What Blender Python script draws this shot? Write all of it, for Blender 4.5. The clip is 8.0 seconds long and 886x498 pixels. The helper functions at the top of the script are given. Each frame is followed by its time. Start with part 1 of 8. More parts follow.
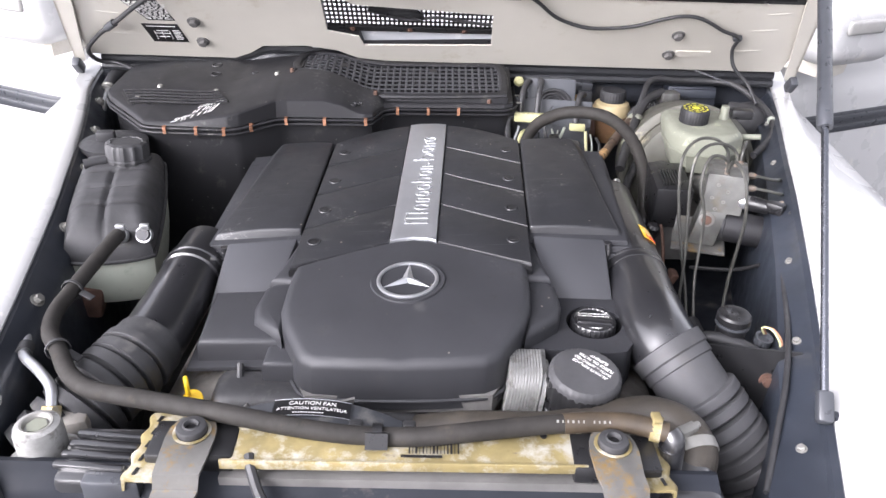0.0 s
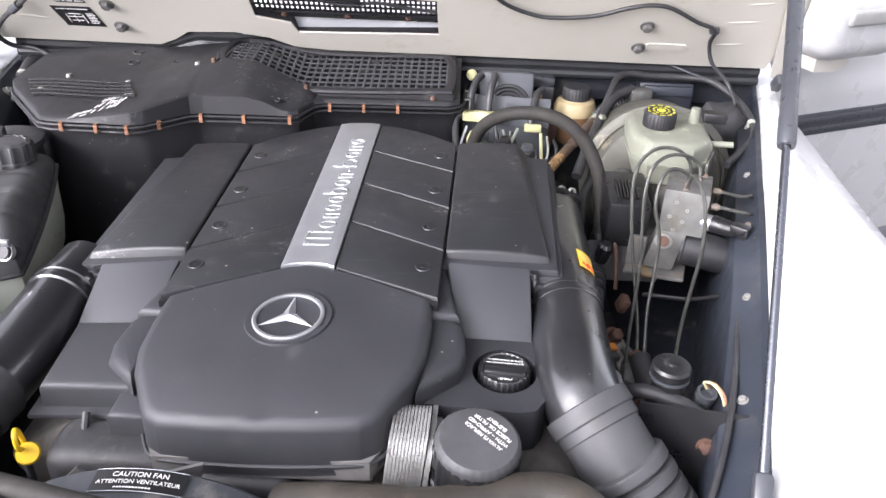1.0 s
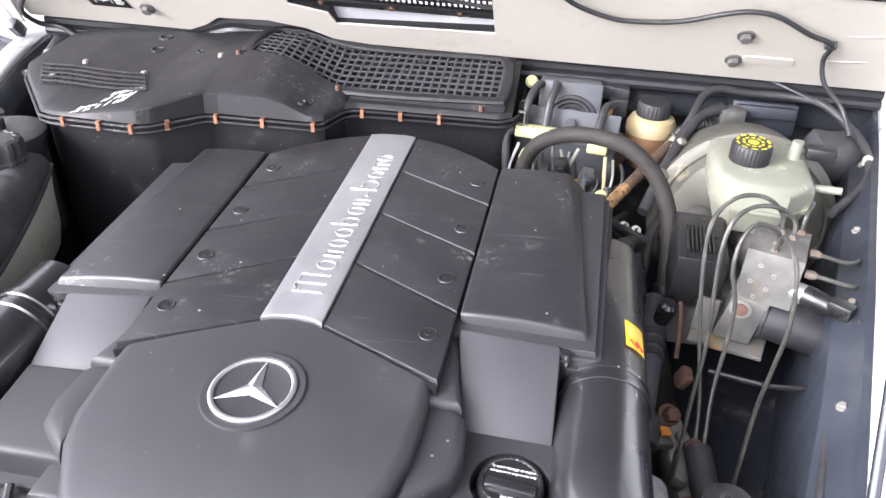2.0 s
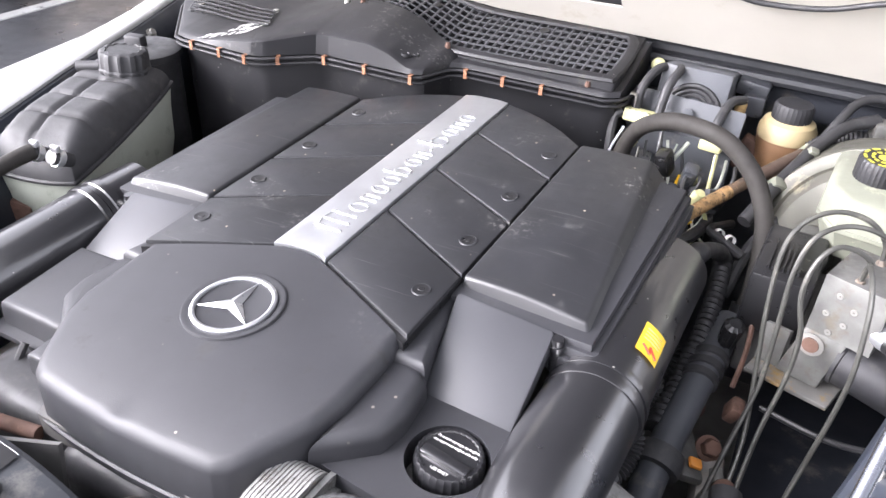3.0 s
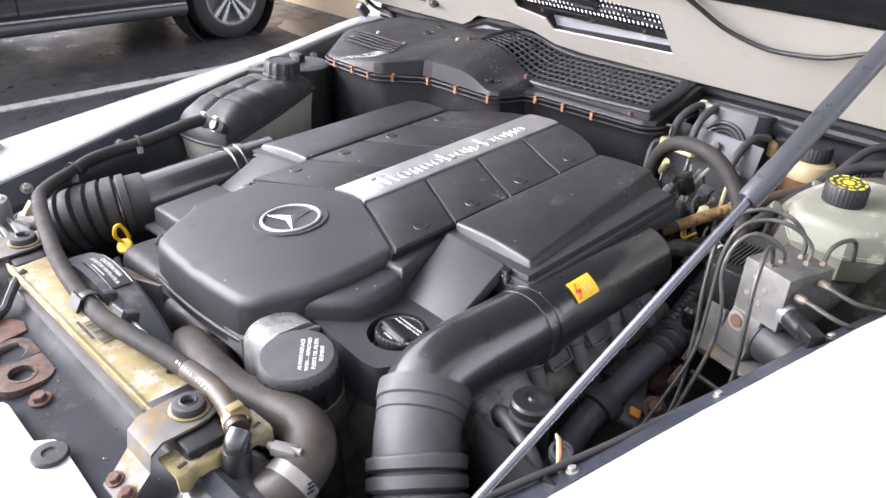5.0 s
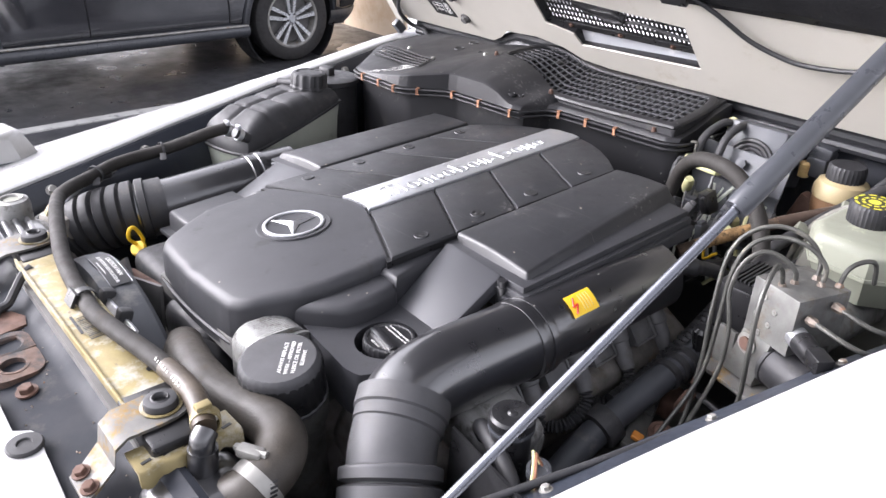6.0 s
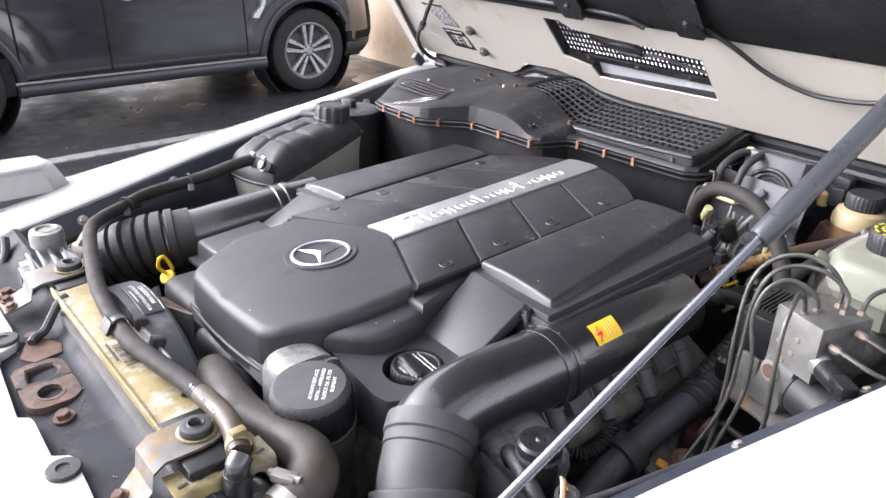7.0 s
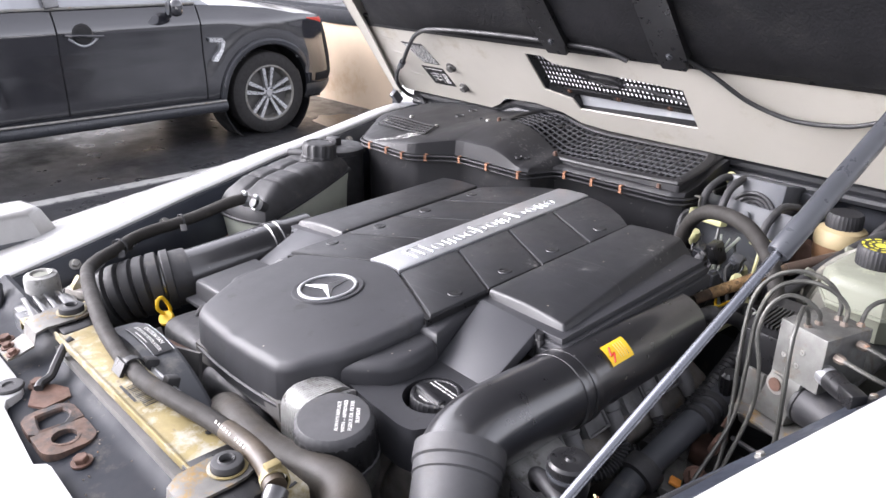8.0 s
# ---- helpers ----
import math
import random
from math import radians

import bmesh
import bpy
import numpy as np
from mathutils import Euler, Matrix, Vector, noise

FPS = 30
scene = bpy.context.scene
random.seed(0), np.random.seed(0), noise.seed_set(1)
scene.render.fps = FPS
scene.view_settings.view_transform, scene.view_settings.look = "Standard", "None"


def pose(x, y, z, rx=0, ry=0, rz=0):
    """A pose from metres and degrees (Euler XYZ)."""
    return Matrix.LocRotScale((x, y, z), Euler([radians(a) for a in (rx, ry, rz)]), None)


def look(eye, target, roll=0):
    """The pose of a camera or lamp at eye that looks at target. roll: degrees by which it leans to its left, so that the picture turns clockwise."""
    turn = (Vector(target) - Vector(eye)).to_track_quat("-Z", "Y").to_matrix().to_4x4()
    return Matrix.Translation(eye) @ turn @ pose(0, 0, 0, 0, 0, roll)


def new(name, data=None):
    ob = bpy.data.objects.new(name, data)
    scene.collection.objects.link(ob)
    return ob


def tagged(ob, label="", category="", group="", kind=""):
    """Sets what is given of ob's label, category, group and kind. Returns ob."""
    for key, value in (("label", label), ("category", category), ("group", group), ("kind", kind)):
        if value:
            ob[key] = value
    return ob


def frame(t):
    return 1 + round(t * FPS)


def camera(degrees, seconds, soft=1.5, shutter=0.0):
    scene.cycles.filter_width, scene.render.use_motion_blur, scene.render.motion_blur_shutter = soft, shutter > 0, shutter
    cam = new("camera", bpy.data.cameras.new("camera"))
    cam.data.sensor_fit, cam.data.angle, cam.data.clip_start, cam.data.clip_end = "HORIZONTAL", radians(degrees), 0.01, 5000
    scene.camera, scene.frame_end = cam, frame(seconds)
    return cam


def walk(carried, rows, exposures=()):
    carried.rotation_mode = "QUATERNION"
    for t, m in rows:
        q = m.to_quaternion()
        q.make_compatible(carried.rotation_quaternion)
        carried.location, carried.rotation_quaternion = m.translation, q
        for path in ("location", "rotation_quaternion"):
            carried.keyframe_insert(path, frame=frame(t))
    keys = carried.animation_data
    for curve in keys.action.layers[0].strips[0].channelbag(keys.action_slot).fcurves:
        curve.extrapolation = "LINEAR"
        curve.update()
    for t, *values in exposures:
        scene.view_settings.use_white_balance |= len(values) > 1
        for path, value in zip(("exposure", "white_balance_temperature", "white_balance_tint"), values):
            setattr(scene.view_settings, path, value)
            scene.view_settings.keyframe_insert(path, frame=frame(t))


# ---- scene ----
# camera and its way
cam = camera(61.0, 8.0)
METRES, EYE, TILT, LEAN, TURN = 1.16, 1.63, -29.0, -1.6, 0.0
ROWS = [
    (0.0, 0.0, 0.0, 0.0, 0.0, 0.0, -0.0),
    (0.5, 0.0744, 0.0391, 0.0136, 0.63, -0.73, -0.53),
    (1.0, 0.1212, 0.1234, 0.0516, 1.42, -1.61, -1.11),
    (2.5, 0.2382, 0.3269, 0.1196, 16.86, -5.02, -10.55),
    (3.0, 0.3168, 0.3496, 0.1159, 24.42, -6.93, -14.29),
    (3.5, 0.3746, 0.3228, 0.1087, 28.37, -7.33, -16.12),
    (4.0, 0.4676, 0.2636, 0.0797, 31.78, -6.96, -17.73),
    (4.5, 0.5479, 0.236, 0.0748, 36.19, -6.93, -19.57),
    (6.0, 0.6339, 0.334, 0.0823, 45.28, -5.99, -22.34),
    (6.5, 0.638, 0.3299, 0.0837, 46.2, -5.28, -22.4),
    (7.0, 0.6363, 0.3144, 0.0798, 46.33, -4.26, -22.17),
    (7.5, 0.6283, 0.2932, 0.0717, 45.65, -3.11, -21.65),
    (8.0, 0.6131, 0.2726, 0.0537, 42.89, -0.16, -20.33),
]
EXPOSURES = [(0.0, 1.15, 6200, 18), (1.0, 1.25, 6200, 18), (2.5, 1.80, 6200, 18), (3.0, 1.85, 6200, 18), (4.0, 1.52, 6200, 18), (4.5, 1.42, 6200, 18), (6.0, 1.32, 6200, 18), (8.0, 1.28, 6200, 18)]
PATH = [(t, pose(0, 0, EYE, TILT, LEAN, TURN) @ pose(METRES * x, METRES * y, METRES * z, 90 + pitch, roll, yaw)) for t, x, y, z, yaw, pitch, roll in ROWS]
PATH += [
    (1.2, look((0.1583, 0.2018, 1.6234), (0.1434, 1.0589, 1.1085), 2.240)),
    (2.3, look((0.2377, 0.3833, 1.5889), (0.0413, 1.1963, 1.0408), 2.925)),
    (4.7, look((0.6647, 0.2972, 1.5840), (0.0972, 0.9509, 1.0834), 2.821)),
    (5.8, look((0.7339, 0.3801, 1.5453), (0.0764, 0.9775, 1.0863), 2.117)),
]
PATH.sort(key=lambda row: row[0])
walk(cam, PATH, EXPOSURES)

# overcast daylight
world = bpy.data.worlds.new("overcast")
scene.world = world
world.use_nodes = True
wn, wl = world.node_tree.nodes, world.node_tree.links
sky = wn.new("ShaderNodeTexSky")
sky.sky_type, sky.sun_disc = "NISHITA", False
sky.sun_elevation, sky.sun_rotation = radians(29), radians(-128)
sky.air_density, sky.dust_density, sky.ozone_density = 1.0, 6.0, 1.0
grey = wn.new("ShaderNodeHueSaturation")
grey.inputs["Saturation"].default_value, grey.inputs["Value"].default_value = 0.12, 1.6
wl.new(sky.outputs[0], grey.inputs["Color"])
wl.new(grey.outputs[0], wn["Background"].inputs[0])
wn["Background"].inputs[1].default_value = 0.15
sun = new("sun", bpy.data.lights.new("sun", "SUN"))
sun.data.energy, sun.data.angle, sun.data.color = 0.6, radians(60), (1.0, 0.98, 0.96)
sun.matrix_world = look((0, 0, 0), (0.66, 0.56, -0.50))


# ---- materials
def surface(name, col, rough=0.5, metal=0.0, var=0.2, scale=12.0, bump=0.1, grain=400.0, stain=None, spots=None,
            coat=0.0, spec=0.5, trans=0.0, rvar=0.12, depth=0.0006, random_tint=0.0, dust=None, scratch=None, coat_ior=1.5):
    """A painted, moulded or cast surface: cloudy tone, fine grain, optional blotches (colour, amount, scale)
    and small specks (colour, size scale, share)."""
    m = bpy.data.materials.new(name)
    m.use_nodes = True
    n, l = m.node_tree.nodes, m.node_tree.links
    b = n["Principled BSDF"]
    tc = n.new("ShaderNodeTexCoord")

    def nz(s, detail=4.0, rough_=0.55):
        q = n.new("ShaderNodeTexNoise")
        q.inputs["Scale"].default_value, q.inputs["Detail"].default_value, q.inputs["Roughness"].default_value = s, detail, rough_
        l.new(tc.outputs["Object"], q.inputs["Vector"])
        return q.outputs["Fac"]

    def mixc(fac, a, c):
        q = n.new("ShaderNodeMix")
        q.data_type = "RGBA"
        if isinstance(fac, float):
            q.inputs[0].default_value = fac
        else:
            l.new(fac, q.inputs[0])
        for i, v in ((6, a), (7, c)):
            if isinstance(v, tuple):
                q.inputs[i].default_value = (*v, 1)
            else:
                l.new(v, q.inputs[i])
        return q.outputs[2]

    def ramp(fac, lo, hi, a=0.0, c=1.0):
        q = n.new("ShaderNodeMapRange")
        for i, v in enumerate((lo, hi, a, c)):
            q.inputs[i + 1].default_value = v
        l.new(fac, q.inputs[0])
        return q.outputs[0]

    big = nz(scale, 5.0)
    out = mixc(ramp(big, 0.3, 0.7), tuple(c * (1 - var) for c in col), tuple(min(1.0, c * (1 + var)) for c in col))
    if random_tint:
        info = n.new("ShaderNodeObjectInfo")
        out = mixc(ramp(info.outputs["Random"], 0, 1, 0, random_tint), out, tuple(c * 0.4 for c in col))
    rfac = ramp(nz(scale * 3.3, 6.0), 0.3, 0.7, max(0.02, rough - rvar), min(1.0, rough + rvar))
    if stain:
        scol, amount, sscale = stain
        f = ramp(nz(sscale, 8.0, 0.7), 0.62 - amount * 0.3, 0.72 - amount * 0.2)
        out = mixc(f, out, scol)
        q = n.new("ShaderNodeMath")
        q.operation = "MULTIPLY_ADD"
        l.new(f, q.inputs[0])
        q.inputs[1].default_value = 0.3
        l.new(rfac, q.inputs[2])
        rfac = q.outputs[0]
    if spots:
        scol, sscale, share = spots
        v = n.new("ShaderNodeTexVoronoi")
        v.inputs["Scale"].default_value = sscale
        l.new(tc.outputs["Object"], v.inputs["Vector"])
        pick = n.new("ShaderNodeSeparateColor")
        l.new(v.outputs["Color"], pick.inputs[0])
        near = ramp(v.outputs["Distance"], 0.16, 0.1)
        some = ramp(pick.outputs[0], 1 - share, 1 - share + 0.01)
        q = n.new("ShaderNodeMath")
        q.operation = "MULTIPLY"
        l.new(near, q.inputs[0])
        l.new(some, q.inputs[1])
        out = mixc(q.outputs[0], out, scol)
    if dust:
        dcol, dbig, dfine, amount = dust
        q = n.new("ShaderNodeMath")
        q.operation = "MULTIPLY"
        l.new(ramp(nz(dbig, 3.0), 0.66 - amount, 0.76 - amount), q.inputs[0])
        l.new(ramp(nz(dfine, 6.0, 0.7), 0.54, 0.64), q.inputs[1])
        out = mixc(q.outputs[0], out, dcol)
    if scratch:
        for turn, seed in ((0.6, 3.1), (-0.9, 8.7)):
            mp = n.new("ShaderNodeMapping")
            mp.inputs["Rotation"].default_value = (0, 0, turn)
            mp.inputs["Location"].default_value = (seed, seed * 2, 0)
            mp.inputs["Scale"].default_value = (9, 520, 9)
            l.new(tc.outputs["Object"], mp.inputs["Vector"])
            q = n.new("ShaderNodeTexNoise")
            q.inputs["Scale"].default_value, q.inputs["Detail"].default_value = 1.0, 2.0
            l.new(mp.outputs[0], q.inputs["Vector"])
            out = mixc(ramp(q.outputs["Fac"], 0.685, 0.78, 0.0, 0.8), out, scratch)
    l.new(out, b.inputs["Base Color"])
    l.new(rfac, b.inputs["Roughness"])
    b.inputs["Metallic"].default_value = metal
    b.inputs["Coat Weight"].default_value = coat
    b.inputs["Coat Roughness"].default_value = 0.08
    b.inputs["Coat IOR"].default_value = coat_ior
    b.inputs["Specular IOR Level"].default_value = spec
    b.inputs["Transmission Weight"].default_value = trans
    if bump:
        bp = n.new("ShaderNodeBump")
        bp.inputs["Strength"].default_value, bp.inputs["Distance"].default_value = bump, depth
        l.new(nz(grain, 3.0), bp.inputs["Height"])
        l.new(bp.outputs[0], b.inputs["Normal"])
    return m


M = dict(
    white=surface("white_car_paint", (0.48, 0.48, 0.478), 0.3, var=0.02, scale=3, bump=0.0, coat=0.6, stain=((0.62, 0.60, 0.55), 0.05, 9)),
    cream=surface("hood_inner_paint", (0.56, 0.535, 0.475), 0.42, var=0.05, scale=5, bump=0.03, stain=((0.46, 0.42, 0.34), 0.12, 7), coat=0.15),
    cover=surface("grained_black_plastic", (0.024, 0.0245, 0.028), 0.55, spec=0.5, var=0.15, scale=9, bump=0.2, grain=900, rvar=0.03,
                  stain=((0.035, 0.035, 0.036), 0.04, 30), spots=((0.20, 0.18, 0.15), 95, 0.035), dust=((0.07, 0.07, 0.068), 9, 140, 0.02)),
    panel=surface("worn_black_plastic", (0.015, 0.0155, 0.0180), 0.48, spec=0.65, var=0.2, scale=12, bump=0.2, grain=700, rvar=0.05,
                  stain=((0.035, 0.035, 0.035), 0.08, 45), spots=((0.30, 0.26, 0.20), 95, 0.06), dust=((0.16, 0.155, 0.15), 11, 170, 0.06), scratch=(0.10, 0.10, 0.10)),
    flap=surface("smooth_grey_plastic", (0.045, 0.046, 0.051), 0.45, var=0.1, scale=6, bump=0.1, grain=600, rvar=0.05),
    duct=surface("moulded_black_pipe", (0.016, 0.016, 0.018), 0.30, spec=1.0, coat=0.6, coat_ior=1.7, var=0.12, scale=14, bump=0.04, grain=300, rvar=0.03, spots=((0.30, 0.29, 0.27), 140, 0.03)),
    rubber=surface("weathered_black_rubber", (0.036, 0.036, 0.038), 0.6, var=0.3, scale=20, bump=0.25, grain=260, stain=((0.085, 0.082, 0.078), 0.18, 24), rvar=0.1),
    hose=surface("black_rubber_hose", (0.028, 0.028, 0.030), 0.5, var=0.25, scale=25, bump=0.1, grain=300, stain=((0.07, 0.068, 0.065), 0.1, 30)),
    airbox=surface("airbox_plastic", (0.016, 0.016, 0.018), 0.52, spec=0.42, rvar=0.05, var=0.2, scale=8, bump=0.15, grain=600, stain=((0.05, 0.048, 0.045), 0.08, 30),
                   spots=((0.30, 0.29, 0.27), 170, 0.05), dust=((0.10, 0.098, 0.092), 8, 150, 0.06)),
    navy=surface("dark_inner_paint", (0.021, 0.025, 0.034), 0.46, var=0.3, scale=9, bump=0.06, grain=150, stain=((0.05, 0.05, 0.05), 0.14, 10), coat=0.2),
    ledge=surface("dark_front_panel_paint", (0.014, 0.016, 0.021), 0.62, spec=0.18, var=0.2, scale=8, bump=0.06, grain=200, stain=((0.075, 0.07, 0.065), 0.15, 12)),
    alu=surface("brushed_aluminium", (0.56, 0.57, 0.59), 0.38, 0.85, var=0.05, scale=20, bump=0.1, grain=800, rvar=0.06),
    mark=surface("polished_raised_silver", (0.64, 0.65, 0.66), 0.28, 0.8, var=0.03, scale=30, bump=0.0, rvar=0.03),
    chrome=surface("bright_chrome", (0.62, 0.63, 0.65), 0.32, 0.85, var=0.03, scale=30, bump=0.0, rvar=0.05),
    cast=surface("cast_aluminium", (0.135, 0.135, 0.128), 0.5, 0.45, var=0.32, scale=34, bump=0.5, grain=350, stain=((0.13, 0.118, 0.095), 0.28, 45)),
    zinc=surface("dull_zinc_steel", (0.30, 0.295, 0.275), 0.48, 0.55, var=0.2, scale=25, bump=0.15, grain=300, stain=((0.28, 0.18, 0.10), 0.14, 30)),
    rust=surface("rusty_steel", (0.105, 0.058, 0.042), 0.75, 0.1, var=0.4, scale=40, bump=0.6, grain=260, stain=((0.10, 0.06, 0.045), 0.4, 45)),
    copper=surface("coppery_clip_steel", (0.40, 0.20, 0.12), 0.45, 0.5, var=0.25, scale=60, bump=0.1, grain=300, random_tint=0.35),
    passivate=surface("yellow_passivated_steel", (0.235, 0.19, 0.085), 0.55, 0.15, var=0.35, scale=22, bump=0.15, grain=250, stain=((0.40, 0.385, 0.33), 0.46, 30), dust=((0.09, 0.06, 0.025), 20, 60, 0.08)),
    bracket=surface("stained_bracket_steel", (0.115, 0.112, 0.105), 0.55, 0.3, var=0.25, scale=24, bump=0.2, grain=250, stain=((0.22, 0.135, 0.035), 0.34, 30), dust=((0.20, 0.20, 0.19), 30, 110, 0.05)),
    patchrust=surface("flaking_rust", (0.11, 0.068, 0.05), 0.7, 0.15, var=0.4, scale=45, bump=0.5, grain=260, stain=((0.05, 0.05, 0.052), 0.6, 32)),
    slab=surface("weathered_cooler_aluminium", (0.31, 0.31, 0.30), 0.6, 0.5, var=0.25, scale=40, bump=0.5, grain=400, stain=((0.16, 0.15, 0.14), 0.3, 60)),
    dusty=surface("dusty_grey_rubber", (0.050, 0.050, 0.053), 0.6, var=0.25, scale=16, bump=0.2, grain=260, stain=((0.075, 0.072, 0.068), 0.2, 18), rvar=0.08),
    coil=surface("dusty_coil_plastic", (0.165, 0.165, 0.168), 0.5, var=0.3, scale=30, bump=0.2, grain=300, stain=((0.15, 0.145, 0.135), 0.25, 40)),
    greypaint=surface("grey_bulkhead_paint", (0.062, 0.066, 0.074), 0.5, var=0.2, scale=9, bump=0.06, grain=200, stain=((0.16, 0.155, 0.145), 0.18, 16)),
    agedhose=surface("aged_brown_black_rubber", (0.023, 0.021, 0.019), 0.72, spec=0.32, var=0.3, scale=25, bump=0.15, grain=300, stain=((0.055, 0.048, 0.04), 0.15, 30)),
    union=surface("corroded_union_nut", (0.17, 0.14, 0.115), 0.55, 0.35, var=0.35, scale=60, bump=0.3, grain=300, stain=((0.24, 0.11, 0.05), 0.2, 60)),
    shelf=surface("pale_grey_channel", (0.40, 0.41, 0.43), 0.4, var=0.12, scale=9, bump=0.05, stain=((0.62, 0.62, 0.60), 0.12, 14)),
    tank=surface("aged_tank_plastic", (0.45, 0.48, 0.41), 0.45, var=0.12, scale=10, bump=0.05, stain=((0.22, 0.24, 0.19), 0.15, 12), trans=0.15),
    ivory=surface("ivory_reservoir_plastic", (0.205, 0.213, 0.170), 0.42, var=0.08, scale=14, bump=0.05, trans=0.1, stain=((0.5, 0.5, 0.36), 0.1, 20)),
    amber=surface("aged_amber_plastic", (0.50, 0.36, 0.16), 0.45, var=0.2, scale=18, bump=0.05, stain=((0.25, 0.10, 0.05), 0.25, 18)),
    yellow=surface("yellow_plastic", (0.85, 0.55, 0.02), 0.4, var=0.08, scale=30, bump=0.05),
    sticker=surface("yellow_sticker", (0.90, 0.58, 0.03), 0.45, var=0.05, scale=30, bump=0.0),
    lemon=surface("pale_yellow_label", (0.50, 0.49, 0.26), 0.5, var=0.08, scale=30, bump=0.0),
    red=surface("red_print", (0.65, 0.04, 0.02), 0.5, var=0.05, scale=30, bump=0.0),
    print=surface("white_print", (0.72, 0.72, 0.70), 0.55, var=0.08, scale=60, bump=0.0),
    label=surface("black_label_film", (0.012, 0.012, 0.013), 0.35, var=0.1, scale=20, bump=0.0),
    letter=surface("light_raised_print", (0.35, 0.36, 0.38), 0.5, 0.6, var=0.05, scale=30, bump=0.0),
    grime=surface("oily_engine_metal", (0.25, 0.235, 0.215), 0.6, 0.2, var=0.4, scale=25, bump=0.5, grain=160, stain=((0.20, 0.16, 0.12), 0.25, 28)),
    # base raised to put the veil over deep blacks into the colour
    dark=surface("dark_underside", (0.115, 0.112, 0.108), 0.7, var=0.3, scale=15, bump=0.3, grain=120),
    felt=surface("black_insulation_mat", (0.015, 0.015, 0.017), 0.85, var=0.25, scale=7, bump=0.6, grain=220, stain=((0.028, 0.028, 0.028), 0.3, 14), spec=0.25, depth=0.002),
    seal=surface("black_rubber_seal", (0.020, 0.021, 0.024), 0.5, var=0.2, scale=15, bump=0.12, grain=200),
    brakeline=surface("green_grey_coated_steel", (0.062, 0.062, 0.056), 0.42, 0.3, var=0.3, scale=40, bump=0.1, grain=300, stain=((0.17, 0.16, 0.13), 0.15, 40)),
    rod=surface("polished_strut_rod", (0.17, 0.178, 0.20), 0.25, 0.9, var=0.08, scale=30, bump=0.0, rvar=0.05),
    tubegrey=surface("grey_strut_paint", (0.050, 0.053, 0.060), 0.35, var=0.12, scale=20, bump=0.05, coat=0.2),
    asphalt=surface("wet_asphalt", (0.045, 0.046, 0.050), 0.34, var=0.35, scale=1.4, bump=0.25, grain=130, stain=((0.024, 0.024, 0.026), 0.45, 0.9), rvar=0.12, depth=0.002),
    line=surface("worn_road_paint", (0.40, 0.40, 0.385), 0.7, var=0.15, scale=6, bump=0.3, grain=120, stain=((0.12, 0.12, 0.12), 0.25, 9)),
    stucco=surface("beige_wall_render", (0.60, 0.48, 0.35), 0.9, var=0.08, scale=2, bump=0.4, grain=90, stain=((0.52, 0.38, 0.25), 0.15, 1.6), depth=0.002),
    carblack=surface("black_car_paint", (0.021, 0.022, 0.027), 0.14, var=0.1, scale=2, bump=0.0, coat=1.0, rvar=0.04, spec=0.8, coat_ior=1.8),
    tyre=surface("tyre_rubber", (0.028, 0.027, 0.027), 0.75, var=0.2, scale=12, bump=0.3, grain=90),
    copperwire=surface("rusty_braided_hose", (0.085, 0.055, 0.035), 0.7, 0.1, var=0.45, scale=60, bump=0.8, grain=500, stain=((0.05, 0.04, 0.035), 0.3, 70), spots=((0.46, 0.32, 0.17), 420, 0.55)),
    # pale grey base stands in for bright sky in the panes
    glass=surface("sky_pale_car_glass", (0.38, 0.39, 0.41), 0.05, var=0.3, scale=2, bump=0.0, coat=1.0, rvar=0.02, spec=1.0),
    water=surface("puddle_water", (0.018, 0.018, 0.019), 0.06, var=0.05, scale=3, bump=0.0, rvar=0.03),
    lens=surface("clear_lamp_lens", (0.34, 0.335, 0.32), 0.12, var=0.05, scale=60, bump=0.3, grain=220, coat=0.6, rvar=0.04),
)


# ---- mesh tools
def V(*a):
    return Vector(a)


def rot(rx=0, ry=0, rz=0):
    return Euler([radians(a) for a in (rx, ry, rz)]).to_matrix()


def absorb(bm, tmp, m=None):
    """Moves tmp's geometry into bm."""
    if m is not None:
        tmp.transform(m)
    me = bpy.data.meshes.new("tmp")
    tmp.to_mesh(me)
    tmp.free()
    bm.from_mesh(me)
    bpy.data.meshes.remove(me)
    return bm


def box(bm, c, s, r=None, bevel=0.0, seg=2, taper=1.0):
    t = bmesh.new()
    bmesh.ops.create_cube(t, size=1)
    for v in t.verts:
        k = taper if v.co.z > 0 else 1.0
        v.co = V(v.co.x * s[0] * k, v.co.y * s[1] * k, v.co.z * s[2])
    if bevel:
        bmesh.ops.bevel(t, geom=t.edges[:], offset=bevel, segments=seg, profile=0.5, affect="EDGES", clamp_overlap=True)
    return absorb(bm, t, Matrix.Translation(c) @ (r.to_4x4() if r else Matrix.Identity(4)))


def curve(pts, k=6):
    """A smooth line through the points."""
    p = [Vector(q) for q in pts]
    if len(p) < 3:
        return p
    p = [p[0] * 2 - p[1], *p, p[-1] * 2 - p[-2]]
    out = []
    for i in range(1, len(p) - 2):
        for j in range(k):
            t = j / k
            a, b, c, d = p[i - 1:i + 3]
            out.append(0.5 * (2 * b + (c - a) * t + (2 * a - 5 * b + 4 * c - d) * t * t + (3 * b - a - 3 * c + d) * t ** 3))
    return out + [p[-2]]


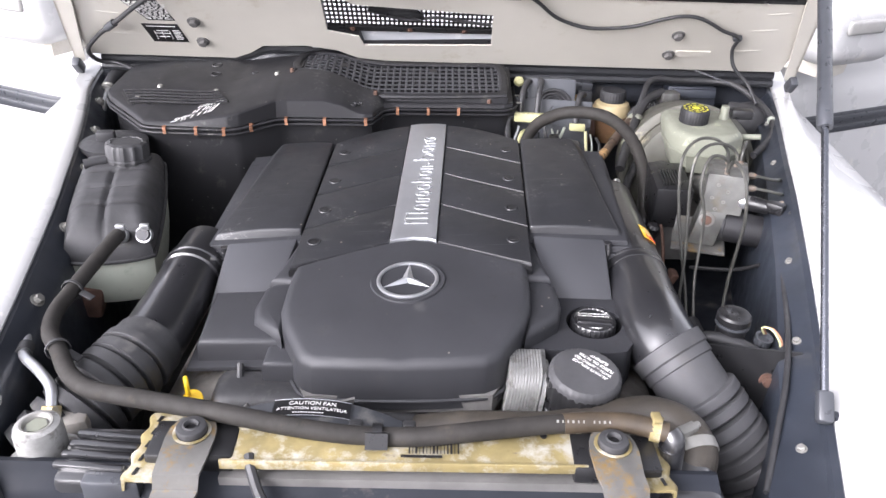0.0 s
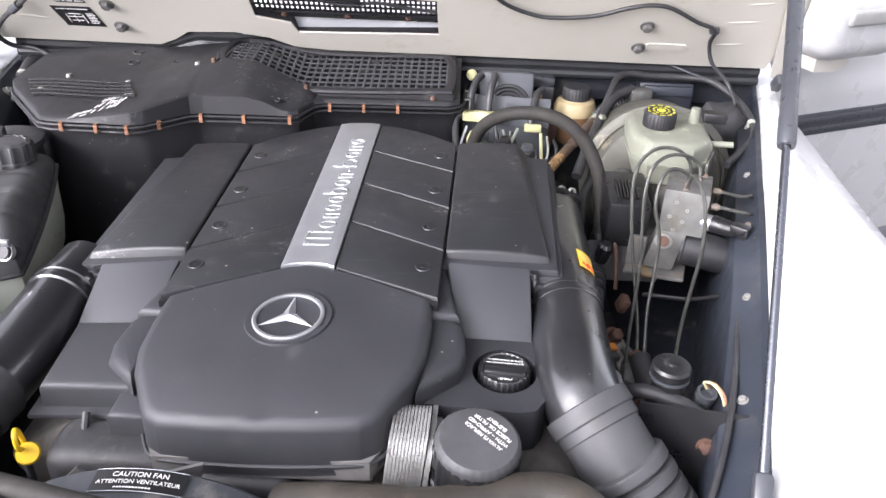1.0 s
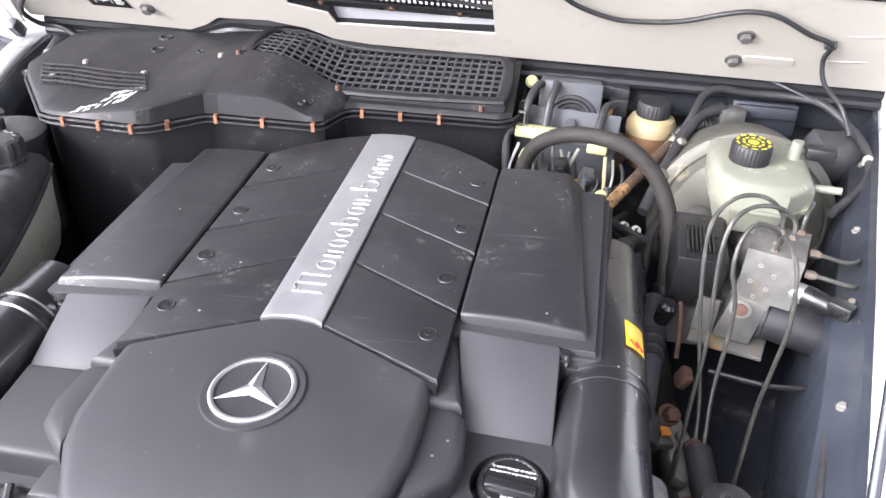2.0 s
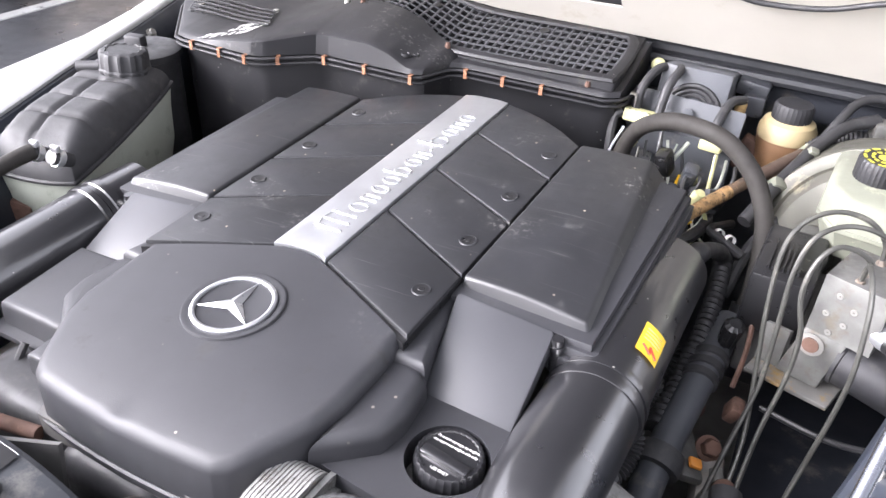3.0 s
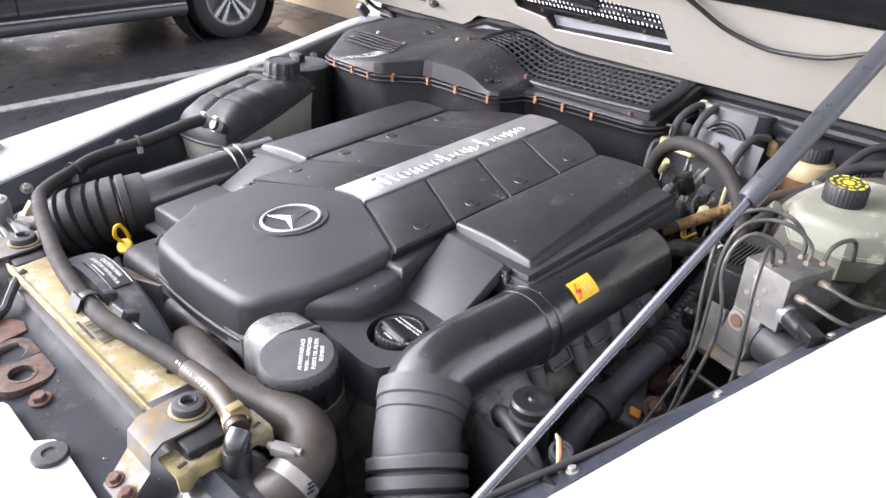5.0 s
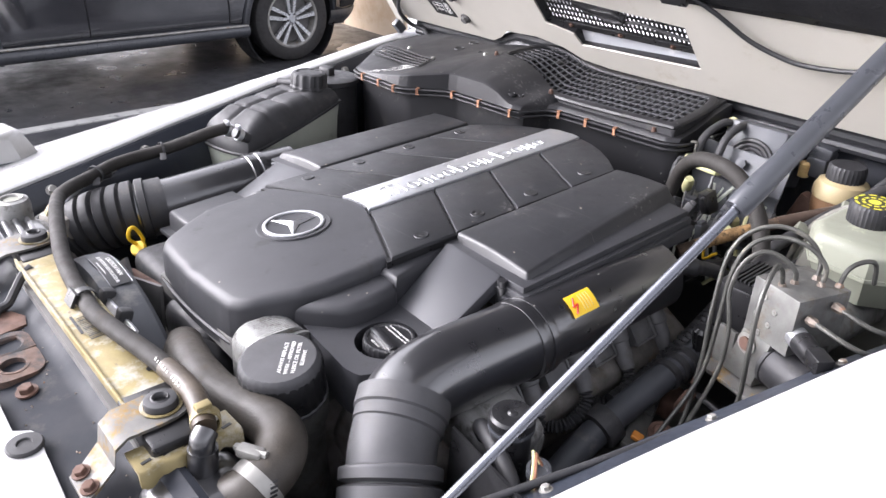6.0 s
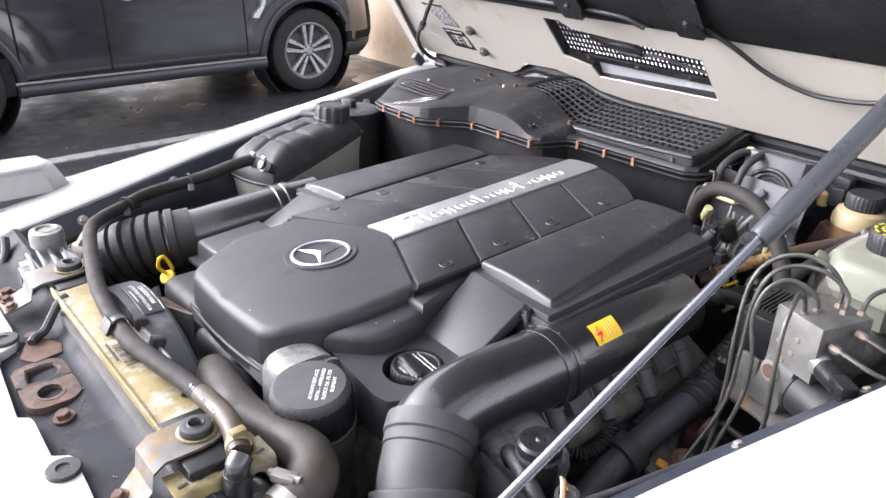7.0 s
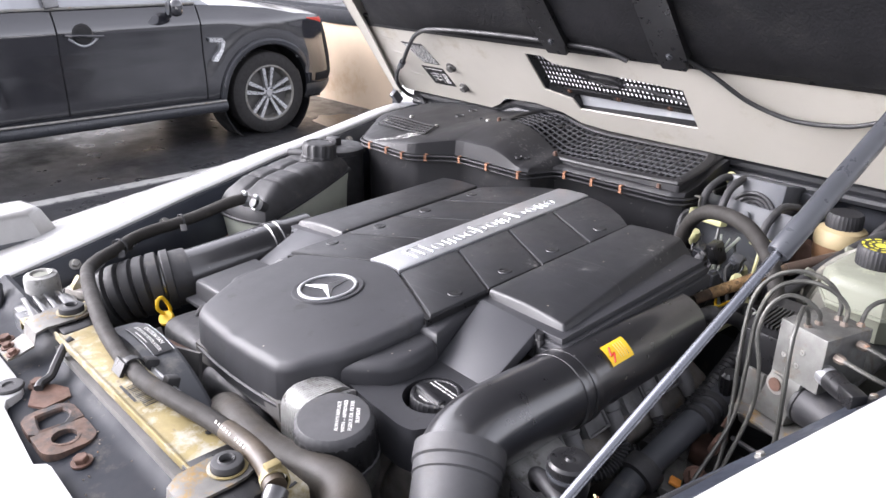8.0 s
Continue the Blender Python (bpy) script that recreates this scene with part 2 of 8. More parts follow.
def tube(bm, pts, r, n=10, k=6, caps=True, squash=1.0, up=(0, 0, 1)):
    """A round hose or pipe along a smooth line; r is a number or a function of the share of its length."""
    line = curve(pts, k) if k else [Vector(q) for q in pts]
    length = [0.0]
    for a, b in zip(line, line[1:]):
        length.append(length[-1] + (b - a).length)
    rings, nor = [], None
    for i, p in enumerate(line):
        d = (line[min(i + 1, len(line) - 1)] - line[max(i - 1, 0)]).normalized()
        if nor is None:
            nor = Vector(up) - d * d.dot(Vector(up))
            if nor.length < 0.05:
                nor = d.orthogonal()
        nor = (nor - d * d.dot(nor)).normalized()
        side = d.cross(nor)
        q = r(length[i] / length[-1]) if callable(r) else r
        rings.append([bm.verts.new(p + (nor * math.cos(a) * squash + side * math.sin(a)) * q) for a in (2 * math.pi * j / n for j in range(n))])
    for a, b in zip(rings, rings[1:]):
        for j in range(n):
            bm.faces.new((a[j], a[(j + 1) % n], b[(j + 1) % n], b[j]))
    if caps:
        bm.faces.new(rings[0][::-1])
        bm.faces.new(rings[-1])
    return bm


def cyl(bm, a, b, r0, r1=None, n=16):
    r1 = r0 if r1 is None else r1
    return tube(bm, [a, b], lambda f: r0 + (r1 - r0) * f, n, 0)


def axis(p, d):
    """A frame at p whose z points along d."""
    z = Vector(d).normalized()
    x = V(1, 0, 0) if abs(z.x) < 0.95 else V(0, 1, 0)
    x = (x - z * z.dot(x)).normalized()
    return Matrix.Translation(p) @ Matrix((x, z.cross(x), z)).transposed().to_4x4()


def lathe(bm, prof, m, n=24, flute=0, depth=0.0):
    """Turns (radius, height) pairs round the z of m; flute cuts grip notches into the sides."""
    rings = []
    for r, z in prof:
        if r < 1e-6:
            rings.append([bm.verts.new(m @ V(0, 0, z))])
        else:
            rings.append([bm.verts.new(m @ V(*(q * (r - (depth if flute and (j * flute * 2 // n) % 2 else 0)) for q in (math.cos(2 * math.pi * j / n), math.sin(2 * math.pi * j / n))), z)) for j in range(n)])
    for a, b in zip(rings, rings[1:]):
        for j in range(n):
            k = (j + 1) % n
            if len(a) == 1 and len(b) > 1:
                bm.faces.new((a[0], b[k], b[j]) if 0 else (a[0], b[j], b[k]))
            elif len(b) == 1 and len(a) > 1:
                bm.faces.new((a[j], a[k], b[0]))
            elif len(a) > 1:
                bm.faces.new((a[j], a[k], b[k], b[j]))
    return bm


def prism(bm, outline, z0, z1, m=None, bevel=0.0, seg=2, side=0.0):
    """A plate with that outline from z0 to z1; side: how far the foot stands out."""
    t = bmesh.new()
    n = len(outline)
    cx, cy = sum(p[0] for p in outline) / n, sum(p[1] for p in outline) / n
    k = 1 + side
    lo = [t.verts.new((cx + (x - cx) * k, cy + (y - cy) * k, z0)) for x, y in outline]
    hi = [t.verts.new((x, y, z1)) for x, y in outline]
    t.faces.new(lo[::-1])
    top = t.faces.new(hi)
    for i in range(n):
        t.faces.new((lo[i], lo[(i + 1) % n], hi[(i + 1) % n], hi[i]))
    bmesh.ops.recalc_face_normals(t, faces=t.faces)
    if bevel:
        bmesh.ops.bevel(t, geom=[e for e in top.edges], offset=bevel, segments=seg, profile=0.5, affect="EDGES", clamp_overlap=True)
    return absorb(bm, t, m)


def sheet(bm, fn, nu, nv, thick=0.0):
    """A curved sheet fn(u, v), u and v from 0 to 1, thickened downwards."""
    rows = [[bm.verts.new(fn(i / nu, j / nv)) for j in range(nv + 1)] for i in range(nu + 1)]
    for i in range(nu):
        for j in range(nv):
            bm.faces.new((rows[i][j], rows[i + 1][j], rows[i + 1][j + 1], rows[i][j + 1]))
    if thick:
        low = [[bm.verts.new(v.co - V(0, 0, thick)) for v in r] for r in rows]
        for i in range(nu):
            for j in range(nv):
                bm.faces.new((low[i][j], low[i][j + 1], low[i + 1][j + 1], low[i + 1][j]))
        rim = [(i, 0) for i in range(nu)] + [(nu, j) for j in range(nv)] + [(i, nv) for i in range(nu, 0, -1)] + [(0, j) for j in range(nv, 0, -1)]
        for (a, b), (c, d) in zip(rim, rim[1:] + rim[:1]):
            bm.faces.new((rows[a][b], low[a][b], low[c][d], rows[c][d]))
    return bm


def lerp(table, x):
    return float(np.interp(x, [a for a, _ in table], [b for _, b in table]))


def thing(name, base, label, category, group="", kind=""):
    e = new(name)
    e.location = base
    e.empty_display_size = 0.05
    return tagged(e, label, category, group, kind)


def part(name, bm, material, parent=None, label="", angle=35):
    """Links a bmesh as one mesh object under a thing or a part. Its points are in world metres."""
    bmesh.ops.recalc_face_normals(bm, faces=bm.faces)
    me = bpy.data.meshes.new(name)
    bm.to_mesh(me)
    bm.free()
    me.materials.append(M[material] if isinstance(material, str) else material)
    me.shade_smooth()
    me.set_sharp_from_angle(angle=radians(angle))
    ob = new(name, me)
    if parent is not None:
        ob.parent = parent
        if parent.type == "EMPTY":
            ob.matrix_parent_inverse = Matrix.Translation(parent.location).inverted()
    if label:
        ob["label"] = label
    return ob


def solo(name, bm, material, label, category, group="", kind="", angle=35):
    return tagged(part(name, bm, material, None, "", angle), label, category, group, kind)


def lettering(name, text, m, size, material, parent, width=0.0):
    """Raised print of real words: built-in font, turned into a mesh."""
    cu = bpy.data.curves.new(name, "FONT")
    cu.body, cu.size, cu.extrude, cu.align_x, cu.align_y = text, size, 0.0002, "CENTER", "CENTER"
    tmp = bpy.data.objects.new("tmp", cu)
    scene.collection.objects.link(tmp)
    me = bpy.data.meshes.new_from_object(tmp.evaluated_get(bpy.context.evaluated_depsgraph_get()))
    bpy.data.objects.remove(tmp)
    bm = bmesh.new()
    bm.from_mesh(me)
    bpy.data.meshes.remove(me)
    if width:
        xs = [v.co.x for v in bm.verts]
        k = width / (max(xs) - min(xs))
        for v in bm.verts:
            v.co.x *= k
    bm.transform(m)
    return part(name, bm, material, parent)


def B():
    return bmesh.new()


def bolt(bm, p, d, r=0.006, h=0.006):
    """A hexagon bolt head with its washer."""
    m = axis(p, d)
    lathe(bm, [(0, 0), (r * 1.45, 0), (r * 1.45, h * 0.25), (0, h * 0.25)], m, 16)
    lathe(bm, [(0, h * 0.2), (r, h * 0.2), (r, h * 0.9), (r * 0.85, h), (0, h)], m, 6)
    return bm


# ---- ground and surroundings
b = B()
sheet(b, lambda u, v: V(-1500 + 3000 * u, -1500 + 3000 * v, 0.0), 8, 8)
solo("ground", b, "asphalt", "wet dark asphalt of a car park", "ground", kind="structure")
b = B()
box(b, (-4.26, 2.0, 0.004), (0.10, 9.0, 0.008))
solo("parking_line", b, "line", "worn white painted parking bay line on asphalt", "road marking", kind="structure")
wall = thing("wall_far", (-8.0, 5.05, 0.0), "low beige rendered wall with a dark coping", "wall", kind="structure")
b = B()
box(b, (-11.8, 5.05, 0.395), (15.4, 0.22, 0.79))
part("render", b, "stucco", wall)
b = B()
box(b, (-11.8, 5.05, 0.86), (15.4, 0.26, 0.14), bevel=0.01)
part("coping", b, "ledge", wall)

# ---- the white vehicle whose engine bay stands open
EDGE_Z = [(0.30, 1.035), (0.50, 1.072), (0.70, 1.105), (0.85, 1.13), (1.08, 1.158), (1.4, 1.175), (1.65, 1.18), (1.9, 1.182)]
SHOULDER_Z = [(0.30, 1.005), (0.69, 1.050), (0.81, 1.066), (0.99, 1.088), (1.084, 1.101), (1.25, 1.113), (1.6, 1.145), (1.9, 1.16)]


EDGE_R = [(0.30, 0.347), (0.512, 0.407), (0.93, 0.527), (1.2, 0.604), (1.4, 0.664), (1.65, 0.735), (1.9, 0.80)]
RAIL_R = [(0.30, 0.10), (0.51, 0.075), (0.653, 0.050), (0.93, 0.037), (1.3, 0.032)]


def edge_x(y, s=-1):
    return lerp(EDGE_R, y) if s > 0 else min(0.735, 0.5533 + 0.2194 * (y - 1) + 0.162 * (min(y, 1.45) - 1) ** 2)


def edge_z(y):
    return lerp(EDGE_Z, y)


car = thing("off_road_vehicle", (0, 1.6, 0), "white boxy off-road vehicle, hood raised, both front doors open", "car")


def fender(s):
    def at(u, v):
        y = 0.32 + 1.5 * u
        xe, ze, zo = edge_x(y, s), edge_z(y), lerp(SHOULDER_Z, y)
        prof = [(xe + 0.001, ze - 0.016), (xe - 0.001, ze - 0.004), (xe + 0.004, ze), (xe + 0.03, ze + 0.003), (xe * 0.55 + 0.77 * 0.45, ze * 0.5 + zo * 0.5 + 0.012),
                (0.735, zo + 0.010), (0.758, zo + 0.004), (0.772, zo - 0.012), (0.778, zo - 0.04), (0.785, 0.95), (0.785, 0.62)]
        x, z = prof[round(v * 10)]
        return V(s * x, y, z)
    b = B()
    sheet(b, at, 30, 10)
    return part("fender", b, "white", car, angle=60)


def inner_wing(s):
    """The dark rail under the fender's edge and the bay's side wall."""
    def at(u, v):
        y = 0.36 + 1.24 * u
        xe, ze = edge_x(y, s), edge_z(y)
        w = lerp(RAIL_R, y)
        prof = [(xe + 0.002, ze - 0.008), (xe - 0.008, ze - 0.012), (xe - 0.012, ze - 0.018), (xe - w + 0.008, ze - 0.030), (xe - w, ze - 0.036), (xe - w - 0.004, ze - 0.05), (xe - w - 0.012, 0.95), (xe - w - 0.03, 0.70)] if s > 0 else [(xe + 0.002, ze - 0.008), (xe - 0.005, ze - 0.010), (xe - 0.008, ze - 0.014), (xe - 0.026, ze - 0.034), (xe - 0.029, ze - 0.040), (xe - 0.031, ze - 0.06), (xe - 0.038, 0.95), (xe - 0.05, 0.70)]
        x, z = prof[round(v * 7)]
        return V(s * x, y, z)
    b = B()
    sheet(b, at, 24, 7)
    ob = part("inner_wing", b, "navy", car, "dark blue-black inner fender wall")
    for y in ((0.64, 0.80, 0.956, 1.13, 1.28, 1.42) if s < 0 else (0.60, 0.76, 0.92, 1.07, 1.22, 1.40)):
        b = B()
        if s < 0:
            bolt(b, (s * (edge_x(y) - 0.017), y, edge_z(y) - 0.024), (-s, 0, 0.9), 0.0062, 0.009)
        else:
            bolt(b, (edge_x(y, 1) - 0.55 * lerp(RAIL_R, y), y, edge_z(y) - 0.025), (-0.4, 0, 1), 0.0042, 0.005)
        part("bolt", b, "zinc", ob)
    return ob


for s in (-1, 1):
    fender(s)
    inner_wing(s)

# floor of the bay, firewall, cowl
b = B()
box(b, (0, 1.0, 0.60), (1.3, 1.3, 0.04))
part("bay_floor", b, "dark", car)
b = B()
box(b, (0, 1.60, 0.88), (1.44, 0.03, 0.58))
part("firewall", b, "greypaint", car, "grey painted bulkhead")
b = B()
box(b, (0, 1.72, 1.155), (1.50, 0.27, 0.05), bevel=0.01)
part("cowl", b, "white", car)


def seal_line(x):
    """Height of the rubber seal: it arches over the filter housing."""
    k = lerp([(-0.43, 0), (-0.34, 1), (-0.25, 1), (-0.14, 0)], x)
    return 1.206 + 0.034 * k, 1.552 - 0.022 * k


b = B()
tube(b, [(x, seal_line(x)[1], seal_line(x)[0]) for x in (-0.69, -0.55, -0.45, -0.40, -0.34, -0.30, -0.25, -0.2, -0.14, -0.08, 0.0, 0.2, 0.45, 0.70)], 0.0125, 10, 4)
part("hood_seal", b, "seal", car, "black rubber hood seal")
b = B()
tube(b, [(x, seal_line(x)[1] - 0.008, seal_line(x)[0] - 0.017) for x in (-0.69, -0.55, -0.45, -0.40, -0.34, -0.30, -0.25, -0.2, -0.14, -0.08, 0.0, 0.2, 0.45, 0.70)], 0.008, 8, 4)
part("seal_lip", b, "seal", car)
b = B()
sheet(b, lambda u, v: V(-0.70 + 1.40 * u, 1.575 - 0.028 * (1 - v), 1.195 - 0.05 * (1 - v)), 12, 2, 0.004)
part("seal_channel", b, "ledge", car)

# dark splash tray low along the right side
b = B()
sheet(b, lambda u, v: V(0.415 + (0.10 + 0.09 * v) * u, 0.80 + 0.66 * v, 0.905 + 0.012 * math.sin(7 * v) + 0.02 * u), 6, 20, 0.004)
part("splash_tray", b, "ledge", car, "dark splash tray")

# front panel
b = B()
sheet(b, lambda u, v: V(-0.47 + 0.755 * u, lerp([(0, 0.425), (0.3, 0.47), (0.62, 0.515), (0.7, 0.525), (0.8, 0.538), (1, 0.545)], v),
                        lerp([(0, 1.052), (0.3, 1.060), (0.62, 1.066), (0.7, 1.078), (0.8, 1.086), (1, 1.084)], v)), 10, 20, 0.004)
front = part("front_panel", b, "ledge", car, "dark grey painted front crossmember")
b = B()
box(b, (-0.0925, 0.544, 0.93), (0.755, 0.006, 0.30))
part("panel_back", b, "dark", car)
# white top of the grille panel, with its stepped edge
b = B()
step = [(-0.62, 0.30), (0.62, 0.30), (0.62, 0.44), (0.40, 0.452), (0.20, 0.459), (0.096, 0.464), (0.088, 0.461), (0.078, 0.447), (0.012, 0.448), (0.004, 0.446), (-0.004, 0.436), (-0.13, 0.444), (-0.143, 0.449),
        (-0.150, 0.466), (-0.158, 0.471), (-0.20, 0.473), (-0.30, 0.472), (-0.42, 0.462), (-0.62, 0.44)]
prism(b, step, 1.057, 1.068, bevel=0.002)
grille_top = part("grille_panel", b, "white", car, "white painted upper grille panel")
b = B()
box(b, (0, 0.30, 0.83), (1.24, 0.03, 0.45), bevel=0.008)
part("grille_face", b, "white", car)
b = B()
sheet(b, lambda u, v: V(-0.60 + 1.2 * u, 0.36 + 0.004 * v, 1.0695), 1, 1)
part("panel_groove", b, "tubegrey", grille_top)
for x, y in ((0.108, 0.450), (-0.168, 0.459), (0.30, 0.446)):
    b = B()
    lathe(b, [(0.0, 1.068), (0.016, 1.068), (0.0165, 1.070), (0.015, 1.072), (0.007, 1.0725), (0.006, 1.0705), (0.0, 1.0705)], Matrix.Translation((x, y, 0)), 20)
    part("plug", b, "rubber", grille_top)
for x, y in ((-0.245, 0.462),):
    b = B()
    lathe(b, [(0.0, 1.0685), (0.008, 1.0685), (0.008, 1.0695), (0.0, 1.0695)], Matrix.Translation((x, y, 0)) @ Matrix.Diagonal((1.5, 0.7, 1, 1)), 16)
    part("slot", b, "dark", grille_top)
for x, y, mt in ((0.017, 0.474, "rust"), (-0.16, 0.487, "rust"), (-0.30, 0.49, "rust")):
    b = B()
    bolt(b, (x, y, lerp([(0.425, 1.052), (0.47, 1.060), (0.515, 1.066)], y) + 0.001), (0, -0.1, 1), 0.0075, 0.008)
    part("bolt", b, mt, front)
# rusty catch plate with two openings
def pierced(b, hole, out, z0, z1):
    """A flat piece between a hole and a convex outline round it, with upright walls."""
    cx, cy = sum(p[0] for p in hole) / len(hole), sum(p[1] for p in hole) / len(hole)
    far = []
    for x, y in hole:
        dx, dy, best = x - cx, y - cy, 9.0
        for (ax, ay), (bx, by) in zip(out, out[1:] + out[:1]):
            ex, ey = bx - ax, by - ay
            det = dy * ex - dx * ey
            if abs(det) > 1e-12:
                t = ((ay - cy) * ex - (ax - cx) * ey) / det
                k = (dx * (ay - cy) - dy * (ax - cx)) / det * -1
                if t > 0 and -0.001 <= -k <= 1.001:
                    best = min(best, t)
        far.append((cx + dx * best, cy + dy * best) if best < 9 else (x, y))
    n = len(hole)
    hi, hl = [b.verts.new(V(x, y, z1 - 0.002)) for x, y in hole], [b.verts.new(V(x, y, z0)) for x, y in hole]
    mid = [b.verts.new(V(x + (cx - x) * -0.15, y + (cy - y) * -0.15, z1)) for x, y in hole]
    oh, ol = [b.verts.new(V(x, y, z1 - 0.001)) for x, y in far], [b.verts.new(V(x, y, z0)) for x, y in far]
    for i in range(n):
        j = (i + 1) % n
        for q in ((hi[i], mid[i], mid[j], hi[j]), (mid[i], oh[i], oh[j], mid[j]), (oh[i], ol[i], ol[j], oh[j]), (hi[i], hi[j], hl[j], hl[i])):
            b.faces.new(q)


def corner(cx, cy, a0, r=0.018):
    return [(cx + r * math.cos(radians(a0 + 15 * i)), cy + r * math.sin(radians(a0 + 15 * i))) for i in range(7)]


b = B()
left = [(-0.055, 0.503)] + corner(-0.084, 0.485, 90) + corner(-0.084, 0.465, 180) + [(-0.055, 0.447)]
right = corner(-0.024, 0.465, 270) + corner(-0.024, 0.485, 0) + [(-0.055, 0.503), (-0.055, 0.447)]
sq = [(-0.088, 0.464), (-0.081, 0.4625), (-0.074, 0.461), (-0.067, 0.460), (-0.061, 0.460), (-0.0605, 0.468), (-0.060, 0.476), (-0.060, 0.483), (-0.066, 0.489), (-0.073, 0.493), (-0.081, 0.492), (-0.087, 0.490), (-0.0885, 0.482), (-0.0885, 0.473)]
pierced(b, sq, left, 1.054, 1.067)
pierced(b, [(-0.031 + 0.0135 * math.cos(a), 0.474 + 0.0125 * math.sin(a)) for a in (2 * math.pi * i / 28 for i in range(28))], right, 1.054, 1.067)
catch = part("hood_catch_plate", b, "patchrust", front, "rusty hood catch plate with two openings")
# black sheet under both openings, in place of the shade of their depth
b = B()
prism(b, [(-0.095, 0.454), (-0.014, 0.454), (-0.014, 0.496), (-0.095, 0.499)], 1.0575, 1.0585)
part("opening_floor", b, "felt", catch)
b = B()
lathe(b, [(0.0125, 0), (0.0155, 0), (0.0155, 0.0025), (0.0125, 0.0025), (0.0125, 0)], Matrix.Translation((-0.031, 0.474, 1.0650)) @ Matrix.Diagonal((1.08, 1, 1, 1)), 28)
part("rim", b, "patchrust", catch)
b = B()
prism(b, [(-0.150, 0.478), (-0.118, 0.464), (-0.100, 0.476), (-0.106, 0.506), (-0.125, 0.510), (-0.145, 0.500)], 1.0640, 1.0668)
part("rust_patch", b, "rust", front)
b = B()
tube(b, [(-0.172, 0.536, 1.102), (-0.168, 0.524, 1.096), (-0.160, 0.510, 1.082), (-0.152, 0.500, 1.074), (-0.147, 0.488, 1.072), (-0.140, 0.482, 1.070)], 0.0052, 8)
part("taped_lead", b, "hose", front, "black taped lead")

# hood: raised on its hinges at the rear, leaning over the bay
HA = radians(48.5)


def hood_at(x, s, out=0.0):
    return V(x, 1.535 - s * math.cos(HA) + out * math.sin(HA), 1.205 + s * math.sin(HA) + out * math.cos(HA))


def hood_w(s):
    return 0.735 - 0.22 * s


def hood_plate(b, outline, o0, o1):
    lo = [b.verts.new(hood_at(x, s, o0)) for x, s in outline]
    hi = [b.verts.new(hood_at(x, s, o1)) for x, s in outline]
    b.faces.new(lo)
    b.faces.new(hi[::-1])
    n = len(lo)
    for i in range(n):
        b.faces.new((lo[i], lo[(i + 1) % n], hi[(i + 1) % n], hi[i]))


# inner frame with the slanted opening below the air scoop
HOLE = [(-0.214, 0.214), (-0.176, 0.214), (-0.154, 0.197), (0.102, 0.178), (0.105, 0.083), (-0.145, 0.073), (-0.153, 0.100), (-0.212, 0.116)]
hood = None
b = B()
LOWER = [(0.70, 0.038), (0.12, 0.040), (-0.10, 0.040), (-0.16, 0.048), (-0.20, 0.072), (-0.26, 0.085), (-0.345, 0.080), (-0.375, 0.055), (-0.41, 0.036), (-0.70, 0.038)]
for o in ([(-0.70, 0.038), (-0.69, 0.238), (-0.214, 0.244), HOLE[0], HOLE[7], HOLE[6]] + LOWER[4:9],
          [(-0.214, 0.244), (0.12, 0.238), HOLE[3], HOLE[2], HOLE[1], HOLE[0]],
          [(0.12, 0.238), (0.69, 0.238), (0.70, 0.038), (0.12, 0.040), HOLE[4], HOLE[3]],
          LOWER[1:5] + [HOLE[6], HOLE[5], HOLE[4]]):
    hood_plate(b, o, 0.0, 0.004)
hood = part("hood", b, "cream", car, "white raised hood seen from beneath", 20)
b = B()
for i in range(len(HOLE)):
    p, q = HOLE[i], HOLE[(i + 1) % len(HOLE)]
    tube(b, [hood_at(*p, 0.001), hood_at(*q, 0.001)], 0.0012, 8, 0)
lo = [(p[0], p[1]) for p in HOLE]
part("opening_flange", b, "cream", hood)
b = B()
for i in range(len(HOLE)):
    p, q = lo[i], lo[(i + 1) % len(lo)]
    b.faces.new([b.verts.new(hood_at(*p, 0.003)), b.verts.new(hood_at(*q, 0.003)), b.verts.new(hood_at(*q, 0.020)), b.verts.new(hood_at(*p, 0.020))])
part("opening_wall", b, "label", hood)
# plain lower strip of the frame and the dark gap behind it
b = B()
for (x0, s0), (x1, s1) in zip(LOWER, LOWER[1:]):
    b.faces.new([b.verts.new(hood_at(x, s, o)) for x, s, o in ((x0, s0, 0.0), (x1, s1, 0.0), (x1, s1 - 0.019, 0.0), (x0, s0 - 0.019, 0.0))])
part("lower_strip", b, "cream", hood)
b = B()
for (x0, s0), (x1, s1) in zip(LOWER, LOWER[1:]):
    b.faces.new([b.verts.new(hood_at(x, s, o)) for x, s, o in ((x0, s0 - 0.016, 0.002), (x1, s1 - 0.016, 0.002), (x1, s1 - 0.030, 0.044), (x0, s0 - 0.030, 0.044))])
part("gap_strip", b, "seal", hood)
